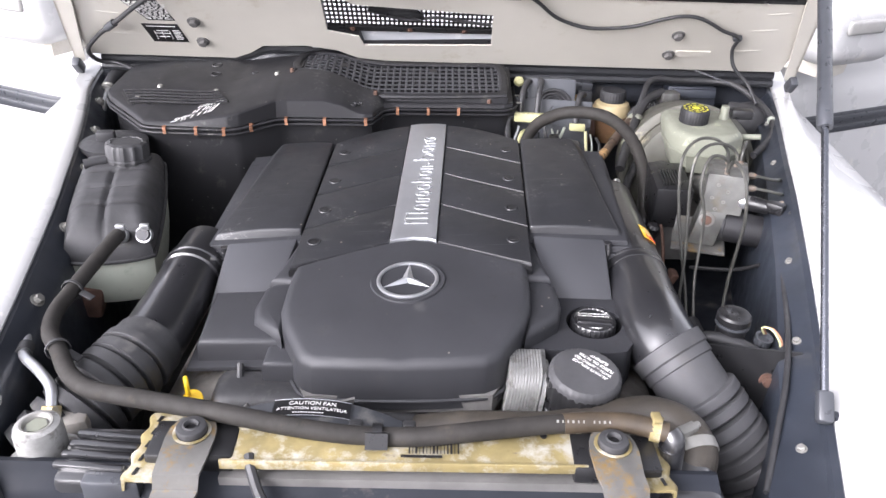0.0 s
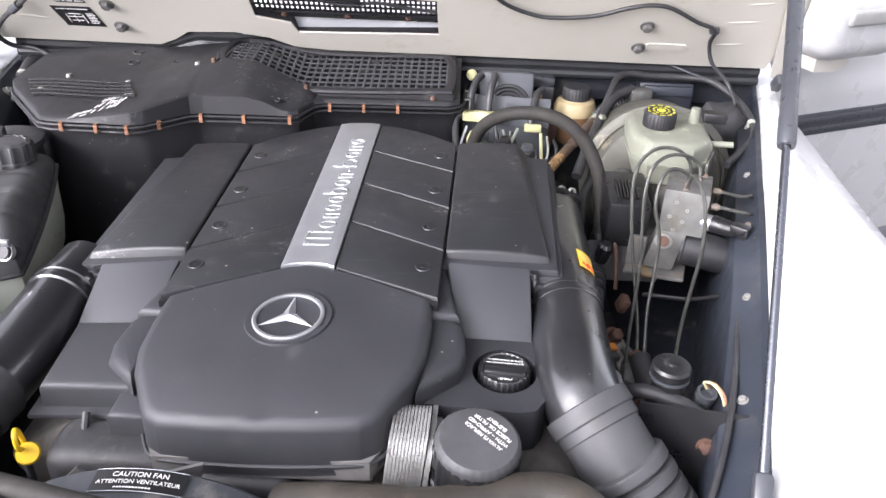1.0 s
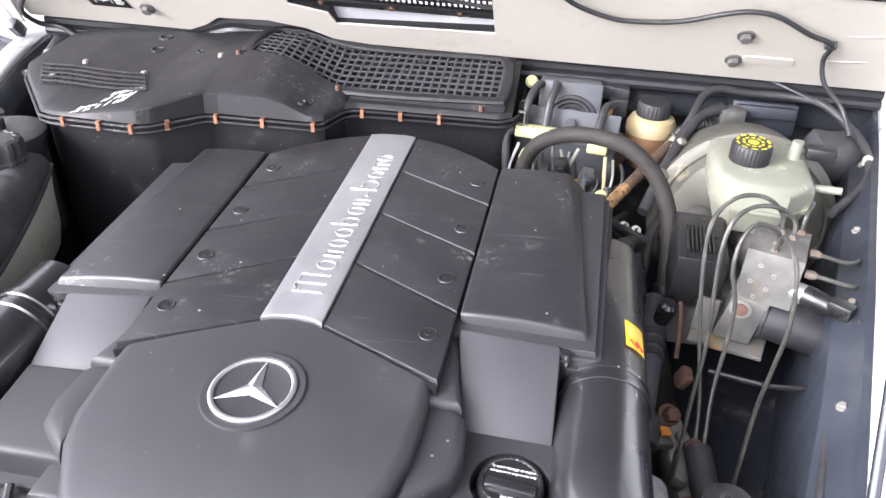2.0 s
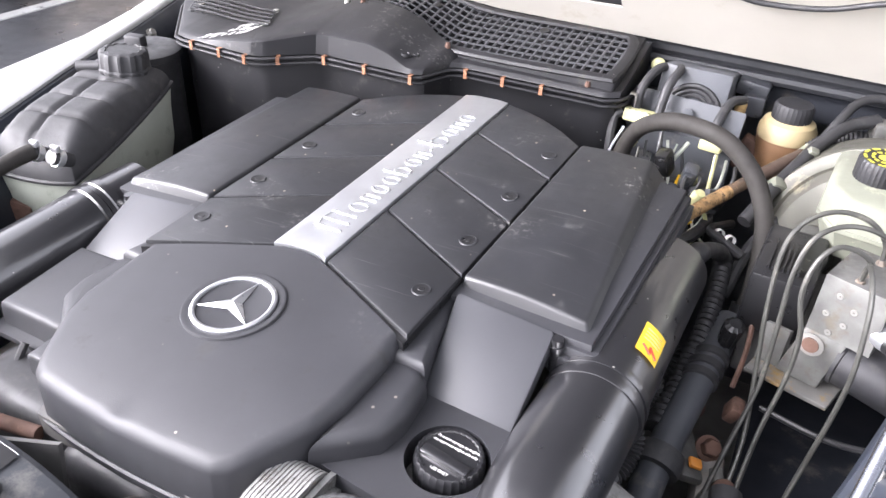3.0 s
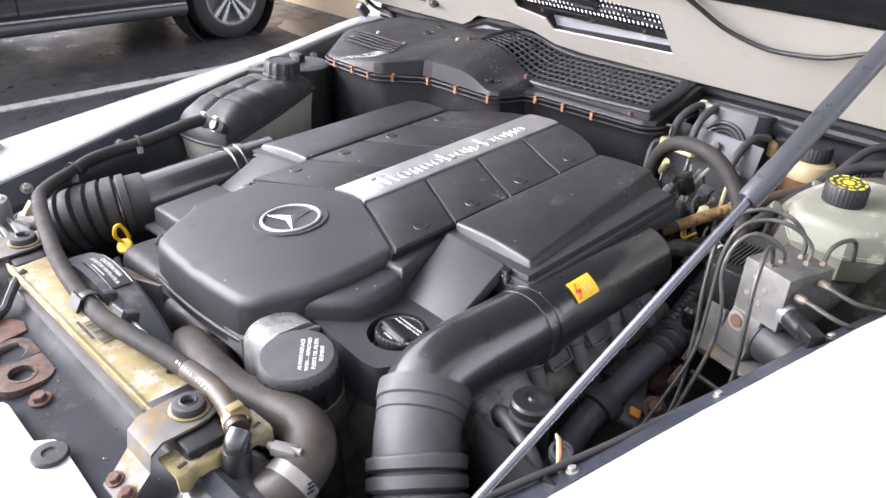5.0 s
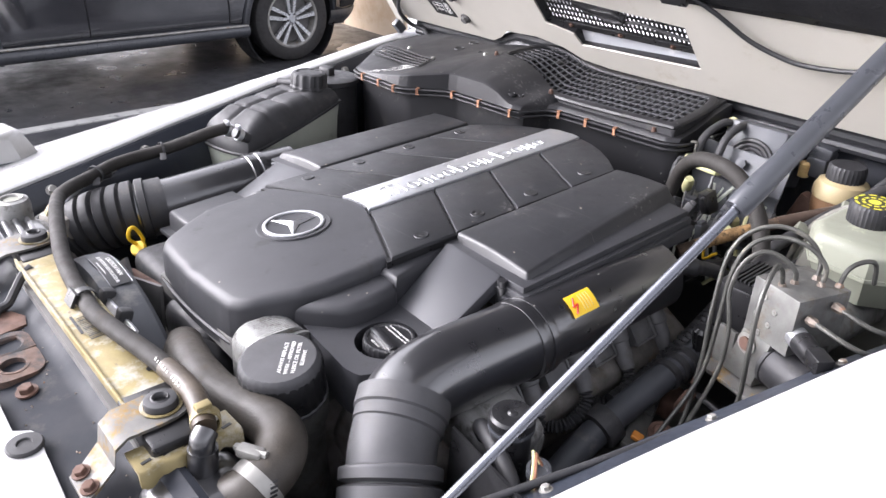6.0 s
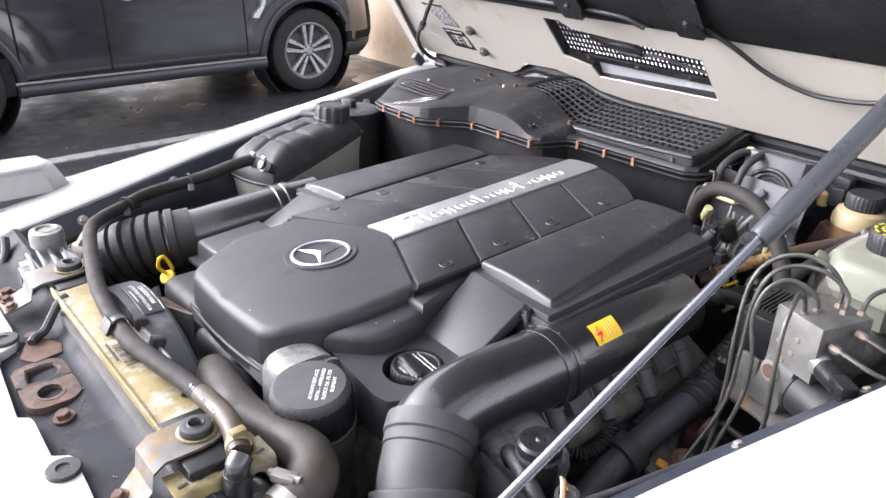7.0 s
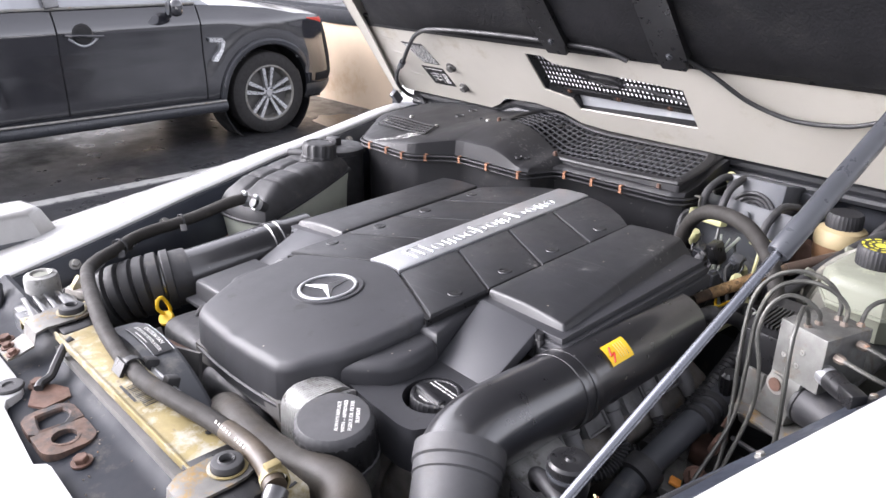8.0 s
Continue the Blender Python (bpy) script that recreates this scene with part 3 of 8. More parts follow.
# outer skin, with the louvre opening
b = B()
LV = (-0.25, 0.125, 0.108, 0.212)
LS = (-0.27, 0.13, 0.06, 0.225)
for x0, x1, s0, s1 in ((-1, LS[0], 0.0, 0.96), (LS[1], 1, 0.0, 0.96), (LS[0], LS[1], 0.0, LS[2]), (LS[0], LS[1], LS[3], 0.96)):
    def c(x, s):
        return (max(-hood_w(s), min(hood_w(s), x)), s)
    hood_plate(b, [c(x0, s0), c(x0, s1), c(x1, s1), c(x1, s0)], 0.042, 0.046)
part("hood_skin", b, "white", hood)
b = B()
for s in (-1, 1):
    hood_plate(b, [(s * hood_w(0.01), 0.01), (s * hood_w(0.96), 0.96), (s * (hood_w(0.96) - 0.004), 0.96), (s * (hood_w(0.01) - 0.004), 0.01)], -0.012, 0.046)
    hood_plate(b, [(s * hood_w(0.01), 0.01), (s * hood_w(0.96), 0.96), (s * (hood_w(0.96) - 0.035), 0.96), (s * (hood_w(0.24) - 0.035), 0.24), (s * (hood_w(0.01) - 0.02), 0.01)], -0.012, -0.008)
hood_plate(b, [(-hood_w(0.95), 0.94), (hood_w(0.95), 0.94), (hood_w(0.95), 0.96), (-hood_w(0.95), 0.96)], -0.012, 0.046)
part("hood_flange", b, "cream", hood)
# perforated plate below the scoop: crossing bars with daylight between them
for i in range(44):
    x = LV[0] + (LV[1] - LV[0]) * i / 43
    b = B()
    box(b, hood_at(x, (LV[2] + LV[3]) / 2, 0.022), (0.0040, 0.0014, LV[3] - LV[2] + 0.01), rot(41.5, 0, 0))
    part("scoop_bar", b, "label", hood)
for i in range(9):
    s = LV[2] + (LV[3] - LV[2]) * i / 8
    b = B()
    box(b, hood_at((LV[0] + LV[1]) / 2, s, 0.023), (LV[1] - LV[0] + 0.01, 0.0014, 0.0045), rot(41.5, 0, 0))
    part("scoop_slat", b, "label", hood)
b = B()
# sloped forward to catch light, in place of daylight through the scoop
q = [hood_at(-0.25, 0.106, 0.026), hood_at(0.125, 0.106, 0.026), hood_at(0.125, 0.074, 0.012), hood_at(-0.25, 0.074, 0.012), hood_at(0.125, 0.050, 0.007), hood_at(-0.25, 0.050, 0.007)]
vs = [b.verts.new(p) for p in q]
b.faces.new((vs[0], vs[1], vs[2], vs[3]))
b.faces.new((vs[3], vs[2], vs[4], vs[5]))
part("scoop_sill", b, "shelf", hood, "pale grey channel under the scoop")
b = B()
hood_plate(b, [(-0.25, 0.100), (-0.25, 0.112), (0.125, 0.112), (0.125, 0.100)], 0.014, 0.018)
part("scoop_rail", b, "label", hood)
for x in (-0.165, -0.055, 0.050):
    b = B()
    bolt(b, hood_at(x, 0.106, 0.014), hood_at(0, 0, -1) - hood_at(0, 0, 0), 0.004, 0.003)
    part("bolt", b, "rust", hood)
b = B()
tube(b, [hood_at(x, s, 0.012) for x, s in ((-0.13, 0.165), (-0.06, 0.142), (0.0, 0.150), (0.06, 0.138), (0.10, 0.132))], 0.003, 6)
part("washer_pipe", b, "hose", hood)
b = B()
tube(b, [hood_at(x, s, 0.014) for x, s in ((-0.13, 0.172), (-0.09, 0.160), (-0.05, 0.158), (-0.03, 0.150))], 0.008, 8)
part("washer_nozzle", b, "label", hood)
# insulation mat and cross straps
def mat_at(u, v):
    s = 0.245 + 0.66 * v
    x = (2 * u - 1) * (hood_w(s) - 0.05)
    return hood_at(x, s, -0.004 - 0.012 * math.sin(math.pi * u) ** 0.3 * min(1, 12 * v) * min(1, 12 * (1 - v)) - 0.004 * noise.noise(V(x * 5, s * 5, 0)))


b = B()
sheet(b, mat_at, 40, 24)
part("insulation_mat", b, "felt", hood, "black felted insulation mat", 80)
b = B()
hood_plate(b, [(-hood_w(0.236) + 0.03, 0.236), (hood_w(0.236) - 0.03, 0.236), (hood_w(0.27) - 0.03, 0.27), (-hood_w(0.27) + 0.03, 0.27)], -0.003, 0.003)
part("mat_border", b, "label", hood)
for x in (-0.10, 0.122):
    b = B()
    hood_plate(b, [(x - 0.020, 0.256), (x + 0.020, 0.256), (x + 0.024, 0.275), (x + 0.024, 0.60), (x - 0.024, 0.60), (x - 0.024, 0.275)], -0.026, -0.020)
    hood_plate(b, [(x - 0.028, 0.28), (x - 0.024, 0.28), (x - 0.024, 0.60), (x - 0.028, 0.60)], -0.026, -0.004)
    hood_plate(b, [(x + 0.024, 0.28), (x + 0.028, 0.28), (x + 0.028, 0.60), (x + 0.024, 0.60)], -0.026, -0.004)
    strap = part("strap", b, "label", hood, "black painted cross strap")
    b = B()
    bolt(b, hood_at(x, 0.285, -0.026), hood_at(0, 0, -1) - hood_at(0, 0, 0), 0.004, 0.004)
    part("bolt", b, "tubegrey", strap)
# hinge bolts of the hood
for x in (-0.460, 0.456):
    for s, r in ((0.135, 0.0085), (0.072, 0.0085)):
        b = B()
        bolt(b, hood_at(x, s), hood_at(0, 0, -1) - hood_at(0, 0, 0), r, 0.010)
        part("hood_bolt", b, "dark", hood)
# pressed beads near the corners
for s in (-1, 1):
    for k, (x0, x1, q) in enumerate(((0.55, 0.66, 0.085), (0.56, 0.66, 0.150), (0.58, 0.66, 0.20))):
        b = B()
        tube(b, [hood_at(s * x0, q, 0.0062), hood_at(s * (x0 + x1) / 2, q + 0.004, 0.0052), hood_at(s * x1, q + 0.012, 0.0062)], lambda f: 0.0045 + 0.0020 * math.sin(math.pi * f), 12, 5)
        part("bead", b, "cream", hood)
b = B()
hood_plate(b, [(0.47, 0.085), (0.535, 0.085), (0.54, 0.075), (0.53, 0.066), (0.475, 0.066), (0.465, 0.075)], -0.002, 0.002)
part("bead", b, "cream", hood)
# rubber end stops of the hinge arms
for s in (-1, 1):
    b = B()
    box(b, hood_at(s * 0.728, 0.005, -0.02), (0.016, 0.022, 0.034), rot(41.5, 0, 0), bevel=0.004)
    part("rubber_stop", b, "tubegrey", hood)
# service stickers under the hood
def sticker_under(o, bars):
    b = B()
    hood_plate(b, o, -0.0012, -0.0002)
    ob = part("service_sticker", b, "label", hood, "black sticker with small white print")
    b = B()
    for x0, x1, q, h in bars:
        hood_plate(b, [(x0, q), (x1, q), (x1, q + h), (x0, q + h)], -0.0022, -0.0014)
    part("fine_print", b, "print", ob)


rnd = random.Random(4)
bars = []
for i in range(14):
    s = 0.190 - i * 0.0038
    x = -0.573 + i * 0.0022
    while x < -0.510 + i * 0.0010:
        w = rnd.uniform(0.004, 0.012)
        bars.append((x, min(x + w, -0.500), s, 0.0012))
        x += w + 0.0035
sticker_under([(-0.578, 0.196), (-0.512, 0.196), (-0.495, 0.136), (-0.545, 0.136)], bars)
bars = [(-0.540, -0.520, 0.085, 0.0014), (-0.545, -0.515, 0.096, 0.0010), (-0.540, -0.518, 0.104, 0.0012), (-0.545, -0.544, 0.078, 0.026), (-0.516, -0.515, 0.078, 0.026), (-0.531, -0.530, 0.08, 0.024)]
for i in range(7):
    bars.append((-0.509, -0.496 + 0.002 * (i % 2), 0.078 + i * 0.0045, 0.0010))
bars.append((-0.555, -0.50, 0.1175, 0.0014))
sticker_under([(-0.563, 0.124), (-0.495, 0.124), (-0.488, 0.068), (-0.556, 0.068)], bars)

# open front doors, with mirrors and side mouldings
def open_door(s):
    m = Matrix.Translation((s * 0.775, 1.93, 0)) @ Matrix.Rotation(radians(s * -66 if s > 0 else 66), 4, "Z")
    # local: y runs along the door, x is the outer side's normal
    k = s

    def at(u, v):
        y = 0.03 + 0.95 * u
        z = 0.55 + 0.66 * v
        bow = 0.012 * math.sin(math.pi * v) + (0.012 if v < 0.76 else 0.0) * min(1, (0.80 - v) * 12 if v > 0.7 else 1)
        return m @ V(k * (0.01 + bow), y, z)
    b = B()
    sheet(b, at, 4, 25)
    d = part("door_left" if s < 0 else "door_right", b, "white", car, "white front door standing open")
    d.name = "open_door"
    b = B()
    box(b, (0, 0, 0), (0.05, 0.95, 0.66), bevel=0.01)
    b.transform(m @ Matrix.Translation((-k * 0.03, 0.505, 0.88)))
    part("door_shell", b, "white", d)
    b = B()
    for dz, t, w in ((0, 0.014, 0.062), (0.012, 0.019, 0.018), (-0.014, 0.018, 0.016)):
        box(b, (k * (0.022 + t / 2), 0.50, 0.935 + dz), (t, 0.92, w), bevel=0.004)
    b.transform(m)
    part("side_moulding", b, "tubegrey", d, "dark grey side moulding strip")
    b = B()
    box(b, (k * 0.14, 0.19, 1.235), (0.13, 0.24, 0.16), bevel=0.045, seg=4)
    b.transform(m)
    mir = part("mirror_housing", b, "white", d, "white mirror housing")
    b = B()
    prism(b, [(0.03, 0.10), (0.16, 0.10), (0.17, 0.16), (0.15, 0.22), (0.03, 0.24)], 1.125, 1.17, bevel=0.012, side=-0.12)
    if k < 0:
        for v in b.verts:
            v.co.x *= -1
    b.transform(m)
    part("mirror_foot", b, "cream", mir)
    b = B()
    box(b, (k * 0.206, 0.17, 1.255), (0.016, 0.12, 0.035), bevel=0.008, seg=3)
    b.transform(m)
    part("indicator_lens", b, "lens", mir)
    b = B()
    box(b, (0, 0.03, 0.9), (0.05, 0.05, 0.72))
    b.transform(m)
    part("hinge_post", b, "white", d)


open_door(-1)
open_door(1)
# the body behind the doors, closed and plain
b = B()
box(b, (0, 2.95, 0.86), (1.5, 1.9, 0.68), bevel=0.03)
part("cab_body", b, "white", car)
for x in (-0.68, 0.68):
    for y in (0.85, 3.4):
        b = B()
        lathe(b, [(0.0, -0.11), (0.22, -0.11), (0.36, -0.10), (0.375, -0.07), (0.375, 0.07), (0.36, 0.10), (0.22, 0.11), (0.0, 0.11)], axis((x, y, 0.375), (1, 0, 0)), 32)
        part("wheel", b, "tyre", car)
b = B()
box(b, (0, 2.0, 0.48), (0.9, 3.6, 0.16))
part("chassis", b, "dark", car)

# turn lamp on the fender
def fender_lamp(s):
    b = B()
    o = [(-0.675, 0.500), (-0.618, 0.515), (-0.618, 0.636), (-0.645, 0.664), (-0.72, 0.656), (-0.735, 0.55)]
    prism(b, [(x if s < 0 else -x, y) for x, y in o], 1.045, 1.082, side=0.05, bevel=0.004)
    lamp = part("turn_lamp", b, "tubegrey", car, "fender-top turn lamp with a clear lens")
    b = B()
    o = [(-0.672, 0.515), (-0.632, 0.528), (-0.630, 0.622), (-0.652, 0.646), (-0.705, 0.638), (-0.715, 0.56)]
    prism(b, [(x if s < 0 else -x, y) for x, y in o], 1.08, 1.125, side=0.35, bevel=0.010, seg=3)
    part("lens", b, "lens", lamp)
    return lamp


fender_lamp(-1)


# ---- engine cover, in a frame of its own: u across, v to the rear, w up
CO = V(-0.0275, 0.9, 1.139)


def cv(u, v, w):
    return CO + V(1, -0.033, 0.059) * u + V(0.036, 1, 0.06) * v + V(0, 0, 1) * (w - 0.08 * u * u)


def cover_plate(b, outline, w0, w1, bevel=0.003, seg=2, side=0.0, sub=0.03):
    """A plate of the cover, its top following the cover's crown."""
    t = bmesh.new()
    prism(t, outline, w0, w1, bevel=bevel, seg=seg, side=side)
    bmesh.ops.triangulate(t, faces=[f for f in t.faces if len(f.verts) > 4])
    for v in t.verts:
        v.co = cv(*v.co)
    return absorb(b, t)


cover = thing("engine_cover", CO - V(0, 0, 0.09), "large black plastic engine cover with a silver centre strip", "engine cover")


# front plate: flat top, rounded edge, upright flanks and nose
NOSE = [(-0.033, 0.0), (-0.153, -0.051), (-0.1545, -0.09), (-0.153, -0.130), (-0.145, -0.160), (-0.120, -0.206), (-0.112, -0.2165), (-0.098, -0.224), (-0.05, -0.2285), (0.0, -0.230)]
NOSE = NOSE + [(-x, y) for x, y in NOSE[-2::-1]] + [(0.02, 0.0048), (0.0, 0.0075), (-0.02, 0.0048)]
b = B()
t = bmesh.new()
lo = [t.verts.new((x * 1.012, y * 1.008 if y < -0.1 else y, -0.064 if y < -0.14 else (-0.050 if y < -0.1 else -0.03))) for x, y in NOSE]
hi = [t.verts.new((x, y, 0.0)) for x, y in NOSE]
top_f = t.faces.new(hi)
for i in range(len(NOSE)):
    t.faces.new((lo[i], lo[(i + 1) % len(NOSE)], hi[(i + 1) % len(NOSE)], hi[i]))
bmesh.ops.recalc_face_normals(t, faces=t.faces)
soft_e = [e for e in top_f.edges if min(v.co.y for v in e.verts) < -0.055]
bmesh.ops.bevel(t, geom=soft_e, offset=0.011, segments=5, profile=0.5, affect="EDGES", clamp_overlap=True)
# cross cuts, so that the top can follow the crown
for k in range(-7, 8):
    bmesh.ops.bisect_plane(t, geom=t.verts[:] + t.edges[:] + t.faces[:], plane_co=(k * 0.02, 0, 0), plane_no=(1, 0, 0))
for k in range(1, 11):
    bmesh.ops.bisect_plane(t, geom=t.verts[:] + t.edges[:] + t.faces[:], plane_co=(0, -0.022 * k, 0), plane_no=(0, 1, 0))
for v in t.verts:
    x, y, z = v.co
    v.co = cv(x, y, z - 0.85 * max(0, -0.10 - y) ** 2 - 0.25 * x * x * min(1, max(0, -y / 0.1)))
absorb(b, t)
plate = part("front_plate", b, "cover", cover, angle=40)
b = B()
rim = [cv(x * 1.02, y * 1.012, -0.066) for x, y in NOSE[3:-6]]
tube(b, rim, 0.0026, 6, 2)
part("plate_rim", b, "cover", plate)
# skirt under the plate
b = B()
cover_plate(b, [(-0.108, -0.228), (0.108, -0.228), (0.124, -0.20), (0.148, -0.12), (0.15, 0.0), (-0.15, 0.0), (-0.148, -0.12), (-0.124, -0.20)], -0.085, -0.060, bevel=0)
part("skirt", b, "dark", cover)

# centre panels between the silver strip and the side panels, with joints cut across
def rear(u):
    return 0.408 - 0.072 * (abs(u) / 0.16) ** 2


def centre(s):
    for i in range(4):
        a0 = 0.004 if i == 0 else (0.110, 0.211, 0.312)[i - 1]
        a1 = (0.110, 0.211, 0.312)[i] if i < 3 else None
        f0 = -0.050 if i == 0 else a0 - 0.064
        lo_in, lo_out = a0 + 0.0016, f0 + 0.0016
        pts = [(s * 0.0335, lo_in), (s * 0.1585, lo_out)]
        if a1 is not None:
            pts += [(s * 0.1585, a1 - 0.064 - 0.0016), (s * 0.0335, a1 - 0.0016)]
        else:
            pts += [(s * 0.1585, rear(0.1585)), (s * 0.125, rear(0.125)), (s * 0.09, rear(0.09)), (s * 0.06, rear(0.06)), (s * 0.0335, rear(0.0335))]
        b = B()
        cover_plate(b, pts if s > 0 else pts[::-1], -0.02, 0.0, 0.0024)
        ob = part("centre_panel", b, "panel", cover)
        vv = (0.010, 0.099, 0.193, 0.298)[i]
        b = B()
        c = cv(s * 0.137, vv, 0.0006)
        lathe(b, [(0.0066, 0.0003), (0.0076, 0.0008), (0.0088, 0.0007), (0.0096, -0.001)], axis(c, (-0.06, -0.06, 1)), 24)
        part("screw_rim", b, "panel", ob)
        # flush black disc paints the shade of a sunk screw hole
        b = B()
        lathe(b, [(0.0, 0.0007), (0.0030, 0.0007), (0.0034, 0.0004), (0.0070, 0.0006)], axis(c, (-0.06, -0.06, 1)), 24)
        part("screw_recess", b, "label", ob)
    b = B()
    cover_plate(b, [(s * x, y) for x, y in ((0.033, 0.0), (0.159, -0.055), (0.159, 0.333), (0.1, 0.375), (0.033, 0.40))][::s], -0.03, -0.005, 0)
    part("panel_base", b, "label", cover)


centre(1)
centre(-1)
# silver strip with raised print, which stays plain bars
b = B()
cover_plate(b, [(-0.032, 0.004), (-0.02, 0.009), (0.0, 0.0115), (0.02, 0.009), (0.032, 0.004), (0.032, 0.403), (0.016, 0.407), (-0.016, 0.407), (-0.032, 0.403)], -0.01, 0.0026, 0.0015)
strip = part("silver_strip", b, "alu", cover, "brushed silver centre strip with raised print")
v = 0.046
for i, w in enumerate((0.036, 0.017, 0.013, 0.015, 0.016, 0.018, 0.016, 0.013, 0.007, 0.026, 0.016, 0.016, 0.016)):
    tall = 0.034 if i in (0, 9) else (0.032 if i == 5 else 0.021)
    base = 0.017
    b = B()
    if i == 8:
        tube(b, [cv(base - 0.008, v, 0.0028), cv(base - 0.008, v + w, 0.0028)], 0.0016, 6, 0, squash=0.7)
    elif i in (0, 2, 7, 11):
        for f in ((0.1, 0.5, 0.9) if i == 0 else (0.15, 0.85)):
            tube(b, [cv(base, v + w * f, 0.0028), cv(base - tall * 0.95, v + w * f, 0.0028)], 0.0017, 6, 0, squash=0.7)
        tube(b, [cv(base - tall * (0.80 + 0.15 * math.sin(math.pi * f)), v + w * f, 0.0028) for f in (0.1, 0.3, 0.5, 0.7, 0.9)], 0.0013, 6, 2, squash=0.7)
    else:
        loop = [cv(base - 0.0105 + 0.0105 * math.cos(a), v + w * (0.5 + 0.42 * math.sin(a)), 0.0028) for a in (2 * math.pi * j / 14 for j in range(15))]
        tube(b, loop, 0.0015, 6, 0, caps=False, squash=0.7)
        if tall > 0.022:
            tube(b, [cv(base, v + w * 0.12, 0.0028), cv(base - tall, v + w * 0.12, 0.0028)], 0.0017, 6, 0, squash=0.7)
    part("raised_mark", b, "mark", strip, "raised polished silver mark" if i == 0 else "")
    v += w + 0.0062
# round badge
bm_ = axis(cv(0.0, -0.088, 0.0), (-0.059, -0.06, 1)) @ rot(0, 0, -2).to_4x4()
b = B()
lathe(b, [(0.0, 0.0003), (0.0405, 0.0003), (0.0450, 0.0018), (0.0470, 0.0014), (0.048, -0.002)], bm_, 48)
badge = part("badge_recess", b, "cover", cover)
b = B()
lathe(b, [(0.0345, -0.001), (0.0345, 0.0022), (0.0358, 0.003), (0.0380, 0.003), (0.0393, 0.0022), (0.0393, -0.001)], bm_, 56)
part("badge_ring", b, "chrome", badge, "silver badge ring")
b = B()
for k in range(3):
    a = radians(90 + 120 * k)
    d, p = V(math.cos(a), math.sin(a), 0), V(-math.sin(a), math.cos(a), 0)
    pts = [d * 0.035, p * 0.0068 + d * 0.0042, d * -0.0002, p * -0.0068 + d * 0.0042]
    z = [0.0012, 0.001, 0.0042, 0.001]
    q = [b.verts.new(bm_ @ (pt + V(0, 0, zz))) for pt, zz in zip(pts, z)]
    t = b.verts.new(bm_ @ (d * 0.01 + V(0, 0, 0.0042)))
    for i, j in ((0, 1), (1, 2), (2, 3), (3, 0)):
        b.faces.new((q[i], q[j], t))
part("badge_mark", b, "chrome", badge, angle=10)


# side panels
def side_panel(s):
    b = B()
    q = [(0.1615, 0.045, 0.001), (0.285, 0.043, -0.001), (0.250, 0.334, 0.004), (0.1615, 0.338, 0.002), (0.1615, 0.041, -0.022), (0.292, 0.038, -0.016), (0.300, 0.330, -0.042), (0.1615, 0.341, -0.022)]
    vs = [b.verts.new((s * x, y, w)) for x, y, w in q]
    for f in ((0, 1, 2, 3), (0, 4, 5, 1), (1, 5, 6, 2), (2, 6, 7, 3), (3, 7, 4, 0)):
        b.faces.new([vs[i] for i in f])
    bmesh.ops.recalc_face_normals(b, faces=b.faces)
    bmesh.ops.bevel(b, geom=b.edges[:], offset=0.0035, segments=3, profile=0.5, affect="EDGES")
    for k in range(1, 6):
        bmesh.ops.bisect_plane(b, geom=b.verts[:] + b.edges[:] + b.faces[:], plane_co=(s * (0.16 + k * 0.021), 0, 0), plane_no=(1, 0, 0))
    for v in b.verts:
        v.co = cv(v.co.x, v.co.y, v.co.z + 0.003 * math.sin(math.pi * max(0, min(1, (abs(v.co.x) - 0.16) / 0.12))))
    part("side_panel", b, "panel", cover, angle=40)
    # the tray on which it lies, stepped outwards
    for o0, o1, w0, w1, y0 in ((0.155, 0.297, -0.028, -0.009, 0.027), (0.155, 0.304, -0.034, -0.016, 0.023), (0.155, 0.309, -0.042, -0.025, 0.018)):
        b = B()
        o = [(s * o0, y0), (s * o1, y0), (s * o1, 0.318), (s * o0, 0.335)]
        cover_plate(b, o[::s], w0, w1, 0.003)
        part("side_tray", b, "cover", cover)
    # sloping flap before it
    b = B()
    q = [cv(s * x, y, w) for x, y, w in ((0.164, 0.030, -0.004), (0.264, 0.026, -0.006), (0.268, -0.068, -0.050), (0.183, -0.062, -0.046))]
    q2 = [p - V(0, 0, 0.02) for p in q]
    vs = [b.verts.new(p) for p in q + q2]
    for f in ((0, 1, 2, 3), (7, 6, 5, 4), (0, 4, 5, 1), (1, 5, 6, 2), (2, 6, 7, 3), (3, 7, 4, 0)):
        b.faces.new([vs[i] for i in f])
    bmesh.ops.bevel(b, geom=b.edges[:], offset=0.004, segments=2, profile=0.5, affect="EDGES")
    part("sloping_flap", b, "flap", cover, "smooth dark grey sloping flap")
    # shoulder beside the front plate
    b = B()
    o = [(0.146, -0.052), (0.180, -0.056), (0.190, -0.066), (0.194, -0.105), (0.188, -0.132), (0.165, -0.152), (0.146, -0.168)]
    cover_plate(b, [(s * x, y) for x, y in o][::s], -0.075, -0.020, 0.013, 5, side=0.03)
    part("shoulder", b, "cover", cover, angle=45)


side_panel(1)
side_panel(-1)
# raised valley wall between the centre panels and the flaps
for s in (1, -1):
    b = B()
    cover_plate(b, [(s * x, y) for x, y in ((0.146, -0.062), (0.184, -0.060), (0.174, -0.02), (0.166, 0.030), (0.150, 0.034))][::s], -0.07, -0.013, 0.009, 4, side=0.02)
    part("valley_wall", b, "cover", cover, angle=45)
